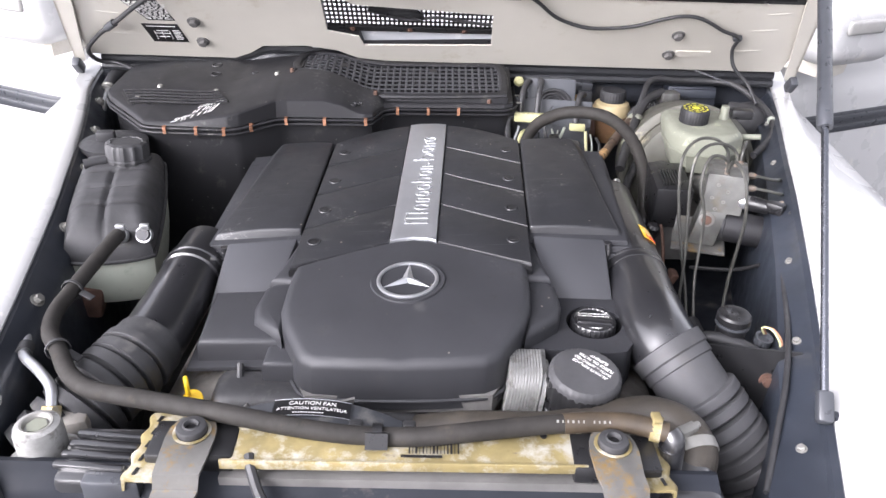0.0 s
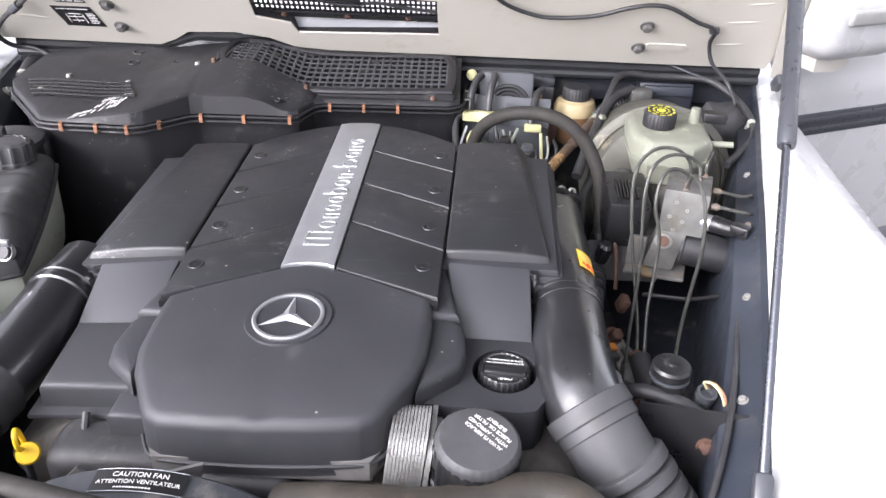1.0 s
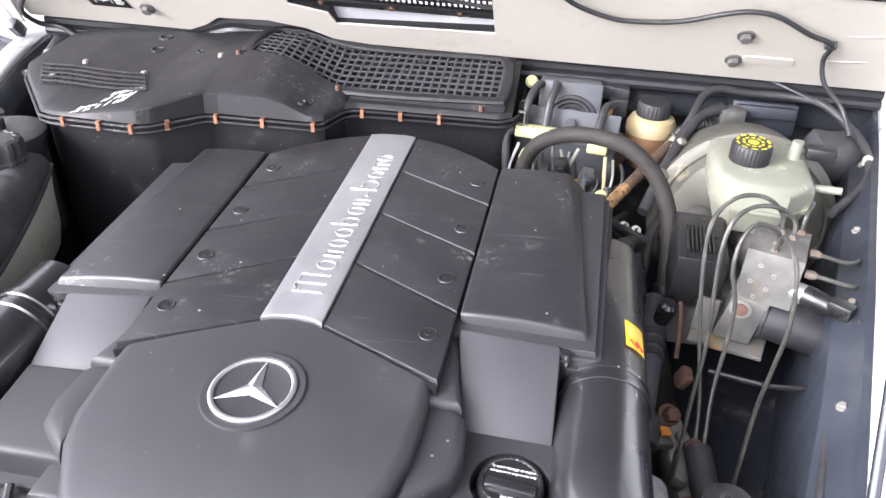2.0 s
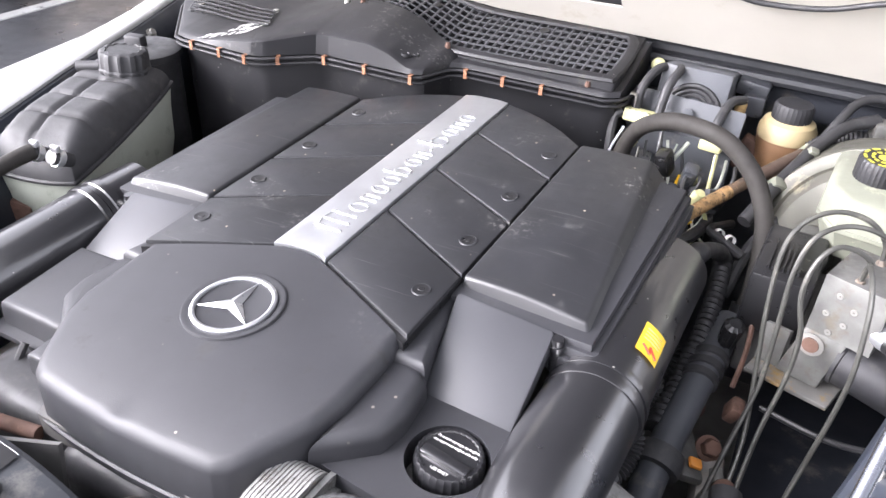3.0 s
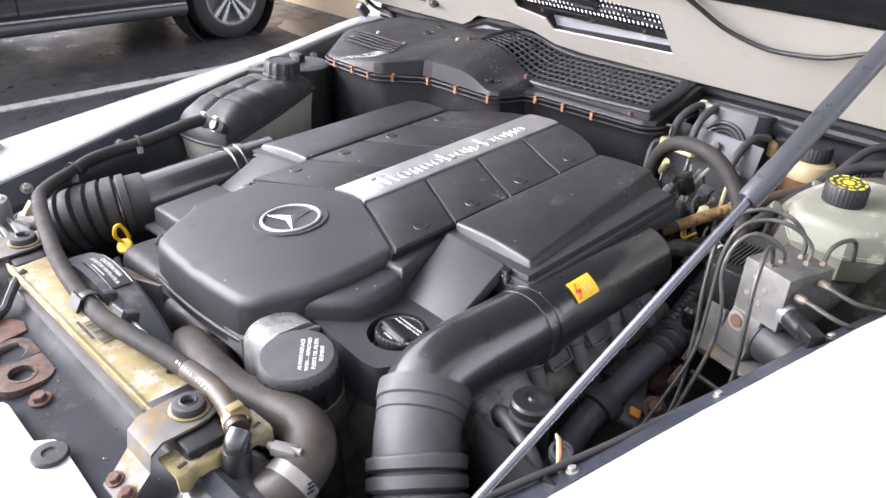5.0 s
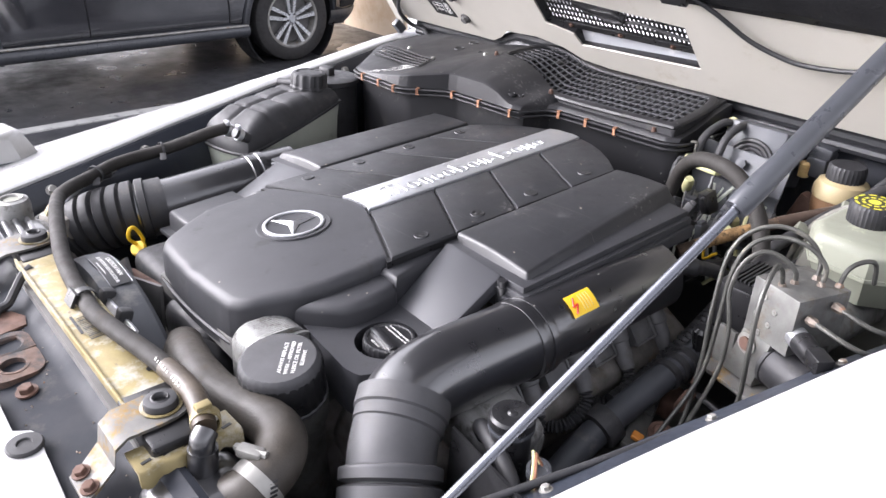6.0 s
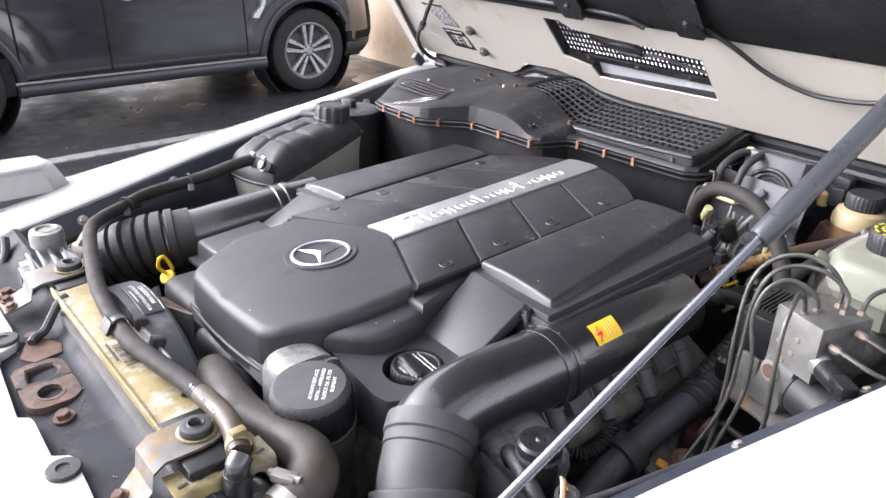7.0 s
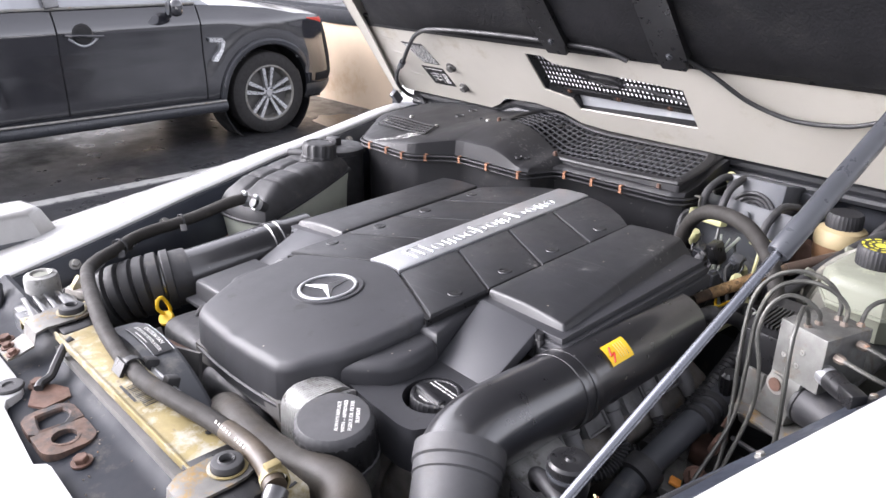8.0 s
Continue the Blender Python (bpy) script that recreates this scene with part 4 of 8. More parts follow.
# clip at the flap's outer corner
for s in (1, -1):
    b = B()
    cyl(b, cv(s * 0.268, 0.022, -0.045), cv(s * 0.268, 0.022, -0.010), 0.0055)
    cyl(b, cv(s * 0.268, 0.022, -0.022), cv(s * 0.268, 0.022, -0.017), 0.0068)
    part("hinge_pin", b, "duct", cover)

# lower trays in front of the flaps; the right one has the filler's well
b = B()
cover_plate(b, [(-0.252, -0.160), (-0.115, -0.163), (-0.115, -0.05), (-0.165, -0.055), (-0.260, -0.055)], -0.062, -0.031, 0.007, 3, side=0.02)
part("lower_tray", b, "cover", cover)
b = B()
cover_plate(b, [(-0.265, -0.173), (-0.13, -0.175), (-0.13, -0.06), (-0.268, -0.06)], -0.066, -0.060, 0.002)
part("tray_rim", b, "cover", cover)
b = B()
cover_plate(b, [(-0.165, -0.194), (-0.12, -0.196), (-0.12, -0.14), (-0.165, -0.14)], -0.075, -0.040, 0.006, 3)
part("nose_lug", b, "cover", cover)
b = B()
well = [(0.236 + 0.0345 * math.cos(a), -0.110 + 0.0335 * math.sin(a)) for a in (2 * math.pi * i / 72 for i in range(72))]
outer = [(0.12, -0.160), (0.19, -0.166), (0.25, -0.170), (0.268, -0.166), (0.278, -0.150), (0.284, -0.12), (0.282, -0.062), (0.20, -0.060), (0.13, -0.055)]


def ring_plate(b, hole, out, w0, w1):
    """Fills between a hole and an outline with a fan of faces, then adds the hole's wall."""
    cx = sum(p[0] for p in hole) / len(hole)
    cy = sum(p[1] for p in hole) / len(hole)
    def on_outline(x, y):
        best = None
        dx, dy = x - cx, y - cy
        for i in range(len(out)):
            (ax, ay), (bx, by) = out[i], out[(i + 1) % len(out)]
            ex, ey = bx - ax, by - ay
            det = dx * -ey + dy * ex
            if abs(det) < 1e-12:
                continue
            t = ((ax - cx) * -ey + (ay - cy) * ex) / det
            k = (dx * (ay - cy) - dy * (ax - cx)) / det
            if t > 0 and -1e-9 <= k <= 1 + 1e-9 and (best is None or t < best):
                best = t
        return (cx + dx * best, cy + dy * best) if best else (x, y)
    hi = [b.verts.new(cv(x, y, w1)) for x, y in hole]
    lo = [b.verts.new(cv(x, y, w0)) for x, y in hole]
    far = [on_outline(x, y) for x, y in hole]
    oh = [b.verts.new(cv(x, y, w1)) for x, y in far]
    ol = [b.verts.new(cv(cx + (x - cx) * 1.03, cy + (y - cy) * 1.03, w0)) for x, y in far]
    n = len(hole)
    for i in range(n):
        j = (i + 1) % n
        b.faces.new((hi[i], oh[i], oh[j], hi[j]))
        b.faces.new((oh[i], ol[i], ol[j], oh[j]))
        b.faces.new((hi[i], hi[j], lo[j], lo[i]))


b = B()
ring_plate(b, well, outer, -0.096, -0.045)
bmesh.ops.bevel(b, geom=[e for e in b.edges if e.calc_length() > 0 and len(e.link_faces) == 2 and e.calc_face_angle(0) > 0.9], offset=0.004, segments=2, profile=0.5, affect="EDGES")
part("filler_tray", b, "cover", cover, angle=50)
b = B()
lathe(b, [(0.0, 0.0), (0.036, 0.0), (0.036, 0.004), (0.0, 0.004)], Matrix.Translation(cv(0.236, -0.110, -0.078)), 24)
part("well_floor", b, "dark", cover)

# oil filler cap
fc = cv(0.236, -0.106, -0.084)
cap = thing("oil_filler_cap", fc, "ribbed black oil filler cap with white print", "engine part")
b = B()
lathe(b, [(0.0, 0.0), (0.0285, 0.0), (0.0292, 0.030), (0.0285, 0.038), (0.027, 0.041), (0.0245, 0.041), (0.0238, 0.0395), (0.0, 0.0395)], Matrix.Translation(fc), 60, 30, 0.001)
cap_body = part("cap", b, "duct", cap)
b = B()
box(b, fc + V(0, -0.008, 0.0415), (0.044, 0.010, 0.005), rot(0, 0, -8), bevel=0.002)
part("grip_rib", b, "duct", cap)
for txt, dy, sz in (("To avoid damage to engine", 0.0150, 0.0036), ("use approved engine oils only", 0.0100, 0.0034)):
    lettering("print", txt, Matrix.Translation(fc + V(0.001, dy - 0.002, 0.0400)) @ rot(0, 0, -4).to_4x4(), sz, "print", cap_body)
lettering("print", "USE ONLY", Matrix.Translation(fc + V(0.0, -0.0185, 0.0400)) @ rot(0, 0, -4).to_4x4(), 0.0034, "print", cap_body)

# oil filter housing and its cap
oc = V(0.171, 0.680, 1.021)
filt = thing("oil_filter_housing", oc, "black screw cap on a cast oil filter housing", "engine part")
tiltm = axis(oc, (0.05, -0.10, 1))
b = B()
lathe(b, [(0.0, -0.20), (0.034, -0.20), (0.034, -0.05), (0.038, 0.0), (0.0435, 0.012), (0.0435, 0.034), (0.0, 0.034)], tiltm, 40)
part("housing", b, "cast", filt)
b = B()
lathe(b, [(0.0, 0.030), (0.0430, 0.030), (0.0445, 0.038), (0.0415, 0.040), (0.0415, 0.068), (0.0415, 0.0775), (0.0405, 0.0825), (0.0370, 0.0858), (0.030, 0.0865), (0.0, 0.0865)], tiltm, 96, 32, 0.0006)
capf = part("screw_cap", b, "dusty", filt, "black fluted screw cap with a printed notice")
for i, txt in enumerate(("ALWAYS REPLACE", "WITH -- APPROVED", "FLEECE OIL FILTER", "ELEMENT")):
    m = tiltm @ Matrix.Translation((0.011, 0.010, 0.0870)) @ rot(0, 0, 138).to_4x4() @ Matrix.Translation((0.0, 0.0100 - i * 0.0068, 0))
    lettering("print", txt, m, 0.0055, "print", capf)
b = B()
lathe(b, [(0.0425, 0.037), (0.0432, 0.039), (0.0430, 0.070), (0.0418, 0.0755), (0.0410, 0.0757)], tiltm, 96, 24, 0.0008)
part("grip", b, "label", capf, "glossy black fluted grip")

# finned oil cooler
ck = thing("oil_cooler", (0.105, 0.69, 0.95), "finned aluminium oil cooler with a cast flange", "engine part")
def cooler_plate(x, y0, y1, z0, z1, t, rr=0.016):
    """An upright plate with rounded upper corners."""
    b = B()
    o = [(y0, z0)] + [(y0 + rr - rr * math.cos(a), z1 - rr + rr * math.sin(a)) for a in (radians(15 * i) for i in range(7))]
    o += [(y1 - rr + rr * math.cos(a), z1 - rr + rr * math.sin(a)) for a in (radians(90 - 15 * i) for i in range(7))] + [(y1, z0)]
    lean = lambda y, z: (z - 1.0) * 0.10 + (y - 0.69) * 0.05
    lo = [b.verts.new((x + lean(y, z), y, z)) for y, z in o]
    hi = [b.verts.new((x + t + lean(y, z), y, z)) for y, z in o]
    b.faces.new(lo)
    b.faces.new(hi[::-1])
    for i in range(len(o)):
        j = (i + 1) % len(o)
        b.faces.new((lo[i], hi[i], hi[j], lo[j]))
    bmesh.ops.recalc_face_normals(b, faces=b.faces)
    return b


for i in range(11):
    part("fin", cooler_plate(0.088 + i * 0.0034, 0.642, 0.712, 0.94, 1.118, 0.0025, 0.022), "slab", ck)
part("core", cooler_plate(0.089, 0.644, 0.710, 0.94, 1.1155, 0.036, 0.020), "zinc", ck)
part("flange", cooler_plate(0.1260, 0.640, 0.722, 0.93, 1.112, 0.0050, 0.024), "slab", ck, "bright aluminium flange")
part("flange_back", cooler_plate(0.1312, 0.650, 0.715, 0.93, 1.100, 0.006, 0.02), "slab", ck)
b = B()
box(b, (0.146, 0.70, 0.99), (0.035, 0.07, 0.13), rot(-8, 0, 6), bevel=0.012, seg=3)
part("cast_neck", b, "cast", ck)
b = B()
cyl(b, (0.066, 0.662, 1.060), (0.080, 0.662, 1.061), 0.008)
part("stub", b, "alu", ck)
ck.location += V(-0.007, 0.020, -0.017)

# engine block and the front belt drive under the cover
eng = thing("engine", (0, 0.95, 0.62), "grimy aluminium V8 engine block under the cover", "engine")
b = B()
box(b, (-0.02, 0.97, 0.86), (0.36, 0.56, 0.32), bevel=0.03)
part("block", b, "grime", eng)
for s in (1, -1):
    b = B()
    box(b, (-0.015 + s * 0.245, 0.985, 0.965), (0.13, 0.50, 0.10), rot(0, s * 28, -2), bevel=0.02, seg=3)
    part("cylinder_head", b, "grime", eng)
b = B()
lathe(b, [(0.0, 0), (0.06, 0), (0.06, 0.012), (0.052, 0.014), (0.052, 0.024), (0.06, 0.026), (0.06, 0.03), (0.0, 0.03)], axis((-0.17, 0.67, 0.93), (0, -1, 0)), 32)
part("pulley", b, "grime", eng)
b = B()
box(b, (-0.18, 0.71, 1.0), (0.16, 0.07, 0.10), bevel=0.02, seg=3)
box(b, (-0.06, 0.70, 1.0), (0.12, 0.08, 0.08), bevel=0.02, seg=3)
part("front_casting", b, "hose", eng)
b = B()
tube(b, [(0.02, 0.68, 0.96), (0.03, 0.655, 1.02), (0.01, 0.635, 1.03), (-0.04, 0.63, 1.0)], 0.026, 14)
part("thermostat_pipe", b, "rubber", eng)
b = B()
tube(b, [(-0.23, 0.73, 1.06), (-0.228, 0.715, 1.045), (-0.222, 0.705, 1.03)], 0.004, 8)
part("spring_lead", b, "hose", eng)
b = B()
cyl(b, (-0.21, 0.66, 1.035), (-0.145, 0.672, 1.035), 0.007)
part("steel_pipe", b, "rust", eng)
# ignition coils and plugs along the right bank
for i in range(4):
    y = 0.876 + i * 0.083
    x, z = 0.284, 1.031 - i * 0.005
    b = B()
    box(b, (x + 0.002, y, z), (0.016, 0.040, 0.040), rot(0, -38, 0), bevel=0.004)
    coil = part("ignition_coil", b, "coil", eng, "black ignition coil")
    b = B()
    r_ = rot(0, -38, 0)
    for dy, dz, sy, sz in ((0.019, 0, 0.003, 0.041), (-0.019, 0, 0.003, 0.041), (0, 0.019, 0.041, 0.003), (0, -0.019, 0.041, 0.003)):
        box(b, V(x + 0.002, y, z) + r_ @ V(0.009, dy, dz), (0.004, sy, sz), r_, bevel=0.001)
    part("coil_rim", b, "coil", coil)
    b = B()
    lathe(b, [(0, -0.008), (0.0135, -0.008), (0.0135, 0.010), (0.0115, 0.012), (0.0115, 0.030), (0.0100, 0.034), (0.0088, 0.046), (0, 0.046)], axis((x + 0.002, y + 0.041, z + 0.004), (0.55, -0.08, -0.75)), 20)
    part("plug_boot", b, "coil", eng, "black plug boot")
    b = B()
    q = V(x + 0.002, y + 0.041, z + 0.004) + V(0.55, -0.08, -0.75).normalized() * 0.044
    pts = [q, q + V(0.007, -0.004, -0.012), q + V(0.008, -0.018, -0.026), q + V(0.0, -0.040, -0.036), q + V(-0.026, -0.056, -0.040)]
    tube(b, pts, lambda f: 0.0072 + 0.0016 * math.cos(f * 2 * math.pi * 20), 12, 44)
    part("corrugated_sleeve", b, "dusty", eng)
b = B()
box(b, (0.312, 0.838, 1.018), (0.080, 0.085, 0.060), rot(0, 25, 0), bevel=0.014, seg=3)
box(b, (0.318, 0.862, 0.965), (0.050, 0.060, 0.090), rot(0, 10, 8), bevel=0.010, seg=2)
part("head_end_cover", b, "slab", eng, "stained cast aluminium end cover")

# dipstick
dp = V(-0.286, 0.697, 1.03)
dip = thing("dipstick", dp - V(0, 0, 0.12), "yellow plastic dipstick handle", "dipstick")
b = B()
cyl(b, dp - V(0, 0, 0.12), dp, 0.004)
part("stem", b, "tubegrey", dip)
b = B()
lathe(b, [(0, -0.004), (0.0105, -0.004), (0.012, 0), (0.0105, 0.004), (0, 0.004)], axis(dp + V(0.006, -0.002, 0.003), (0.35, -0.55, 0.75)), 20)
loop = [dp + V(-0.38 * x, 0.92 * x, z) for x, z in ((0.008, 0.002), (-0.004, 0.010), (-0.014, 0.022), (-0.012, 0.034), (-0.004, 0.036), (0.004, 0.026), (0.010, 0.012), (0.008, 0.002))]
tube(b, loop, 0.0028, 8, 5)
part("handle", b, "yellow", dip)


# ---- intake ducts
du = thing("air_duct", (0.29, 0.9, 1.0), "smooth black plastic intake pipe with a ribbed rubber bellows", "air duct")
PR = [(0.2885, 1.146, 1.092), (0.287, 1.10, 1.092), (0.285, 1.0, 1.092), (0.283, 0.90, 1.090), (0.281, 0.83, 1.091), (0.281, 0.785, 1.092), (0.284, 0.755, 1.090), (0.292, 0.731, 1.083)]
b = B()
tube(b, PR, lambda f: (0.0440 - 0.0030 * max(0, (f - 0.82) / 0.18)) * (1 if f > 0.012 else 0.90 + 8 * f), 40, 8)
part("pipe", b, "duct", du)
for dy in (-0.010, 0.006):
    b = B()
    lathe(b, [(0.0435, -0.006), (0.0462, -0.005), (0.0466, 0.0), (0.0462, 0.005), (0.0435, 0.006)], axis((0.2833, 0.91 + dy, 1.0885), (-0.015, 1, 0.04)), 40)
    part("collar", b, "duct", du)
b = B()
tube(b, [(0.300, 1.14, 1.100), (0.308, 1.17, 1.100), (0.318, 1.205, 1.092), (0.330, 1.235, 1.078), (0.338, 1.26, 1.055)], lambda f: 0.0095 + (0.003 if 0.3 < f < 0.42 else 0.0), 14, 8)
part("rear_stub", b, "hose", du)
b = B()
lathe(b, [(0.0415, -0.005), (0.0460, -0.004), (0.0460, 0.013), (0.0438, 0.015), (0.0438, 0.026), (0.041, 0.028)], axis((0.2885, 0.740, 1.087), (0.50, -0.66, -0.50)), 40)
part("cuff", b, "dusty", du, "dusty grey rubber cuff")
b = B()
tube(b, [(0.299, 0.725, 1.076), (0.311, 0.710, 1.063), (0.324, 0.697, 1.047)], 0.0418, 36, 6)
part("sleeve", b, "dusty", du)
b = B()


def fold(f, n):
    """Flat-topped folds with narrow grooves between."""
    x = (f * n) % 1
    return max(0.0, min(1.0, 2.6 * math.sin(math.pi * x) - 0.35))


tube(b, [(0.319, 0.702, 1.053), (0.352, 0.675, 1.014), (0.389, 0.653, 0.972), (0.427, 0.635, 0.928)], lambda f: 0.0405 + 0.0080 * fold(f, 10), 36, 40)
part("bellows", b, "dusty", du, "ribbed black rubber bellows")
b = B()
lathe(b, [(0.045, 0.0), (0.070, 0.0), (0.070, 0.006), (0.045, 0.006), (0.045, 0.0)], axis((0.430, 0.633, 0.932), (0.7, -0.5, -0.6)), 28)
part("flange", b, "rust", du, "rusty mounting flange")
# stickers and moulded lines
b = B()
for j in range(9):
    a0, a1 = radians(21 + j * 3.6), radians(24.6 + j * 3.6)
    r = 0.0458
    q = [(0.2848 + r * math.sin(a), y, 1.0904 + r * math.cos(a)) for a, y in ((a0, 0.946), (a1, 0.946), (a1, 0.987), (a0, 0.987))]
    b.faces.new([b.verts.new(p) for p in q])
stk = part("warning_sticker", b, "sticker", du, "yellow high-voltage warning sticker")
b = B()
for (a, y), (a2, y2) in (((27, 0.957), (39, 0.951)), ((39, 0.951), (37, 0.959)), ((37, 0.959), (49, 0.952))):
    p = [V(0.2848 + 0.0462 * math.sin(radians(q)), yy, 1.0904 + 0.0462 * math.cos(radians(q))) for q, yy in ((a, y), (a2, y2))]
    cyl(b, p[0], p[1], 0.0012, n=6)
part("bolt_mark", b, "red", stk)
b = B()
for k in range(4):
    p = [V(0.2848 + 0.0460 * math.sin(radians(a)), 0.966 + k * 0.0045, 1.0904 + 0.0460 * math.cos(radians(a))) for a in (25, 36, 48)]
    tube(b, p, 0.0005, 4, 3)
part("fine_print", b, "amber", stk)

dl = thing("air_duct", (-0.33, 0.8, 1.0), "smooth black plastic intake pipe with a ribbed rubber bellows", "air duct")
PL = [(-0.334, 0.985, 1.074), (-0.340, 0.91, 1.070), (-0.345, 0.84, 1.064), (-0.351, 0.78, 1.058), (-0.358, 0.745, 1.055), (-0.366, 0.72, 1.05)]
b = B()
tube(b, PL, 0.041, 32, 8)
part("pipe", b, "duct", dl)
b = B()
lathe(b, [(0.040, -0.014), (0.0435, -0.012), (0.0435, -0.005), (0.0420, -0.003), (0.0420, 0.003), (0.0435, 0.005), (0.0435, 0.014), (0.040, 0.016)], axis((-0.3393, 0.918, 1.0705), (0.07, 1, 0.05)), 32)
part("collar", b, "duct", dl)
b = B()
tube(b, [(-0.3535, 0.768, 1.057), (-0.357, 0.753, 1.056), (-0.362, 0.735, 1.054)], 0.0445, 32, 5)
part("cuff", b, "rubber", dl)
b = B()
tube(b, [(-0.358, 0.748, 1.056), (-0.369, 0.718, 1.052), (-0.387, 0.684, 1.043), (-0.409, 0.650, 1.027), (-0.434, 0.620, 1.005)], lambda f: 0.0405 + 0.0075 * fold(f, 9), 32, 40)
part("bellows", b, "rubber", dl, "ribbed black rubber bellows")


# ---- air filter housing across the rear of the bay
FRONT = [(-0.622, 1.385), (-0.605, 1.355), (-0.505, 1.238), (-0.485, 1.232), (-0.356, 1.229), (-0.340, 1.236), (-0.285, 1.288), (-0.265, 1.292), (-0.130, 1.296), (-0.115, 1.304),
         (-0.098, 1.352), (-0.083, 1.362), (0.128, 1.372), (0.146, 1.384)]
CREST = [(-0.62, 1.186), (-0.50, 1.180), (-0.44, 1.183), (-0.35, 1.197), (-0.29, 1.206), (-0.20, 1.207), (-0.17, 1.200), (-0.14, 1.186), (-0.11, 1.182), (0.15, 1.183)]
REAR = [(-0.62, 1.196), (-0.53, 1.209), (-0.38, 1.214), (-0.32, 1.226), (-0.25, 1.232), (-0.20, 1.229), (-0.13, 1.212), (0.15, 1.214)]
GF = [(-0.30, 1.227), (-0.26, 1.226), (-0.215, 1.222), (-0.17, 1.199), (-0.13, 1.190), (0.15, 1.196)]
GR = [(-0.30, 1.232), (-0.26, 1.232), (-0.20, 1.230), (-0.13, 1.214), (0.15, 1.218)]


def front_y(x):
    return lerp(FRONT, x)


def lid_z(x, y):
    """Height of the lid's top, before the grille's recess."""
    y0 = front_y(x)
    f = max(0.0, min(1.0, (y - y0 - 0.006) / (1.525 - y0 - 0.006)))
    a, c = lerp(CREST, x), lerp(REAR, x)
    bulge = 0.012 * math.exp(-((x + 0.245) / 0.07) ** 2) * math.sin(math.pi * min(1, f * 1.15))
    return a + (c - a) * (f ** 0.8 if x < -0.1 else f * f * (3 - 2 * f)) + max(0, bulge)


def grille_y(x):
    """The grille's front edge."""
    return lerp([(-0.27, 1.404), (-0.17, 1.404), (-0.115, 1.389), (0.15, 1.391)], x)


def grille_z(x, y):
    f = (y - 1.40) / 0.12
    return lerp(GF, x) * (1 - f) + lerp(GR, x) * f


fb = thing("air_filter_housing", (-0.23, 1.40, 0.80), "black plastic air filter housing with a grille and rusty clips", "engine part")
xs = sorted(set([round(-0.62 + 0.766 * i / 110, 4) for i in range(111)] + [p[0] for p in FRONT if -0.62 < p[0] < 0.146] + [-0.2682, -0.2678, -0.2562, -0.2558, 0.1238, 0.1242, 0.1358, 0.1362]))
b = B()
rows = []
for x in xs:
    y0 = front_y(x)
    col = [V(x, y0, 1.176), V(x, y0 + 0.003, lerp(CREST, x) - 0.002), V(x, y0 + 0.006, lerp(CREST, x))]
    g = grille_y(x)
    ys = list(np.linspace(y0 + 0.006, max(y0 + 0.008, g - 0.0105), 18))[1:] + [g - 0.0082, g - 0.0078, g - 0.002, g + 0.0038, g + 0.0042, 1.43, 1.455, 1.48, 1.5098, 1.5102, 1.5218, 1.5222, 1.525]
    for i, y in enumerate(ys):
        y = max(y, y0 + 0.0061 + 0.0001 * i)
        z = lid_z(x, y)
        inside = min(x + 0.258, 0.126 - x, y - g - 0.002, 1.512 - y)
        if inside > -0.010:
            z = max(z, grille_z(x, y) + 0.001) if inside < 0.002 else grille_z(x, y) - 0.045
        col.append(V(x, y, z))
    col.append(V(x, 1.53, 1.15))
    rows.append([b.verts.new(p) for p in col])
for a, c in zip(rows, rows[1:]):
    for j in range(len(a) - 1):
        b.faces.new((a[j], c[j], c[j + 1], a[j + 1]))
b.faces.new(rows[-1])
b.faces.new(rows[0][::-1])
lid = part("lid", b, "airbox", fb, angle=28)
# bowl under the lid
out = FRONT + [(0.150, 1.395), (0.152, 1.50), (0.148, 1.53), (-0.62, 1.53)]
b = B()
prism(b, [(x * 0.985 - 0.004, y + 0.012 if y < 1.45 else y) for x, y in out], 0.90, 1.168, side=-0.02)
part("bowl", b, "airbox", fb)
for z0, z1, e in ((1.161, 1.168, 0.003), (1.1695, 1.177, 0.0045)):
    b = B()
    line = [V(x, y - e, (z0 + z1) / 2) for x, y in FRONT] + [V(0.150 + e, 1.40, (z0 + z1) / 2), V(0.152 + e, 1.52, (z0 + z1) / 2)]
    tube(b, line, 0.0026, 8, 0)
    part("lip", b, "airbox", fb)
# spring clips
CLIPS = [(-0.464, 0), (-0.410, 0), (-0.362, 0), (-0.321, 45), (-0.267, 0), (-0.199, 0), (-0.126, 0), (-0.072, 0), (-0.015, 0), (0.042, 0)]
for x, a in CLIPS:
    y = front_y(x)
    r = rot(0, 0, a)
    b = B()
    box(b, V(x, y - 0.0095, 1.1705), (0.0052, 0.0014, 0.0115), r)
    box(b, V(x, y - 0.0065, 1.1775), (0.0055, 0.007, 0.0014), r)
    box(b, V(x, y - 0.0075, 1.1648), (0.0052, 0.005, 0.0014), r @ rot(-25, 0, 0))
    part("clip", b, "copper", fb)
for y in (1.405, 1.45):
    b = B()
    box(b, V(0.1635, y, 1.168), (0.0016, 0.006, 0.017))
    box(b, V(0.159, y, 1.178), (0.009, 0.006, 0.0016))
    part("clip", b, "zinc", fb, "bright steel clip")
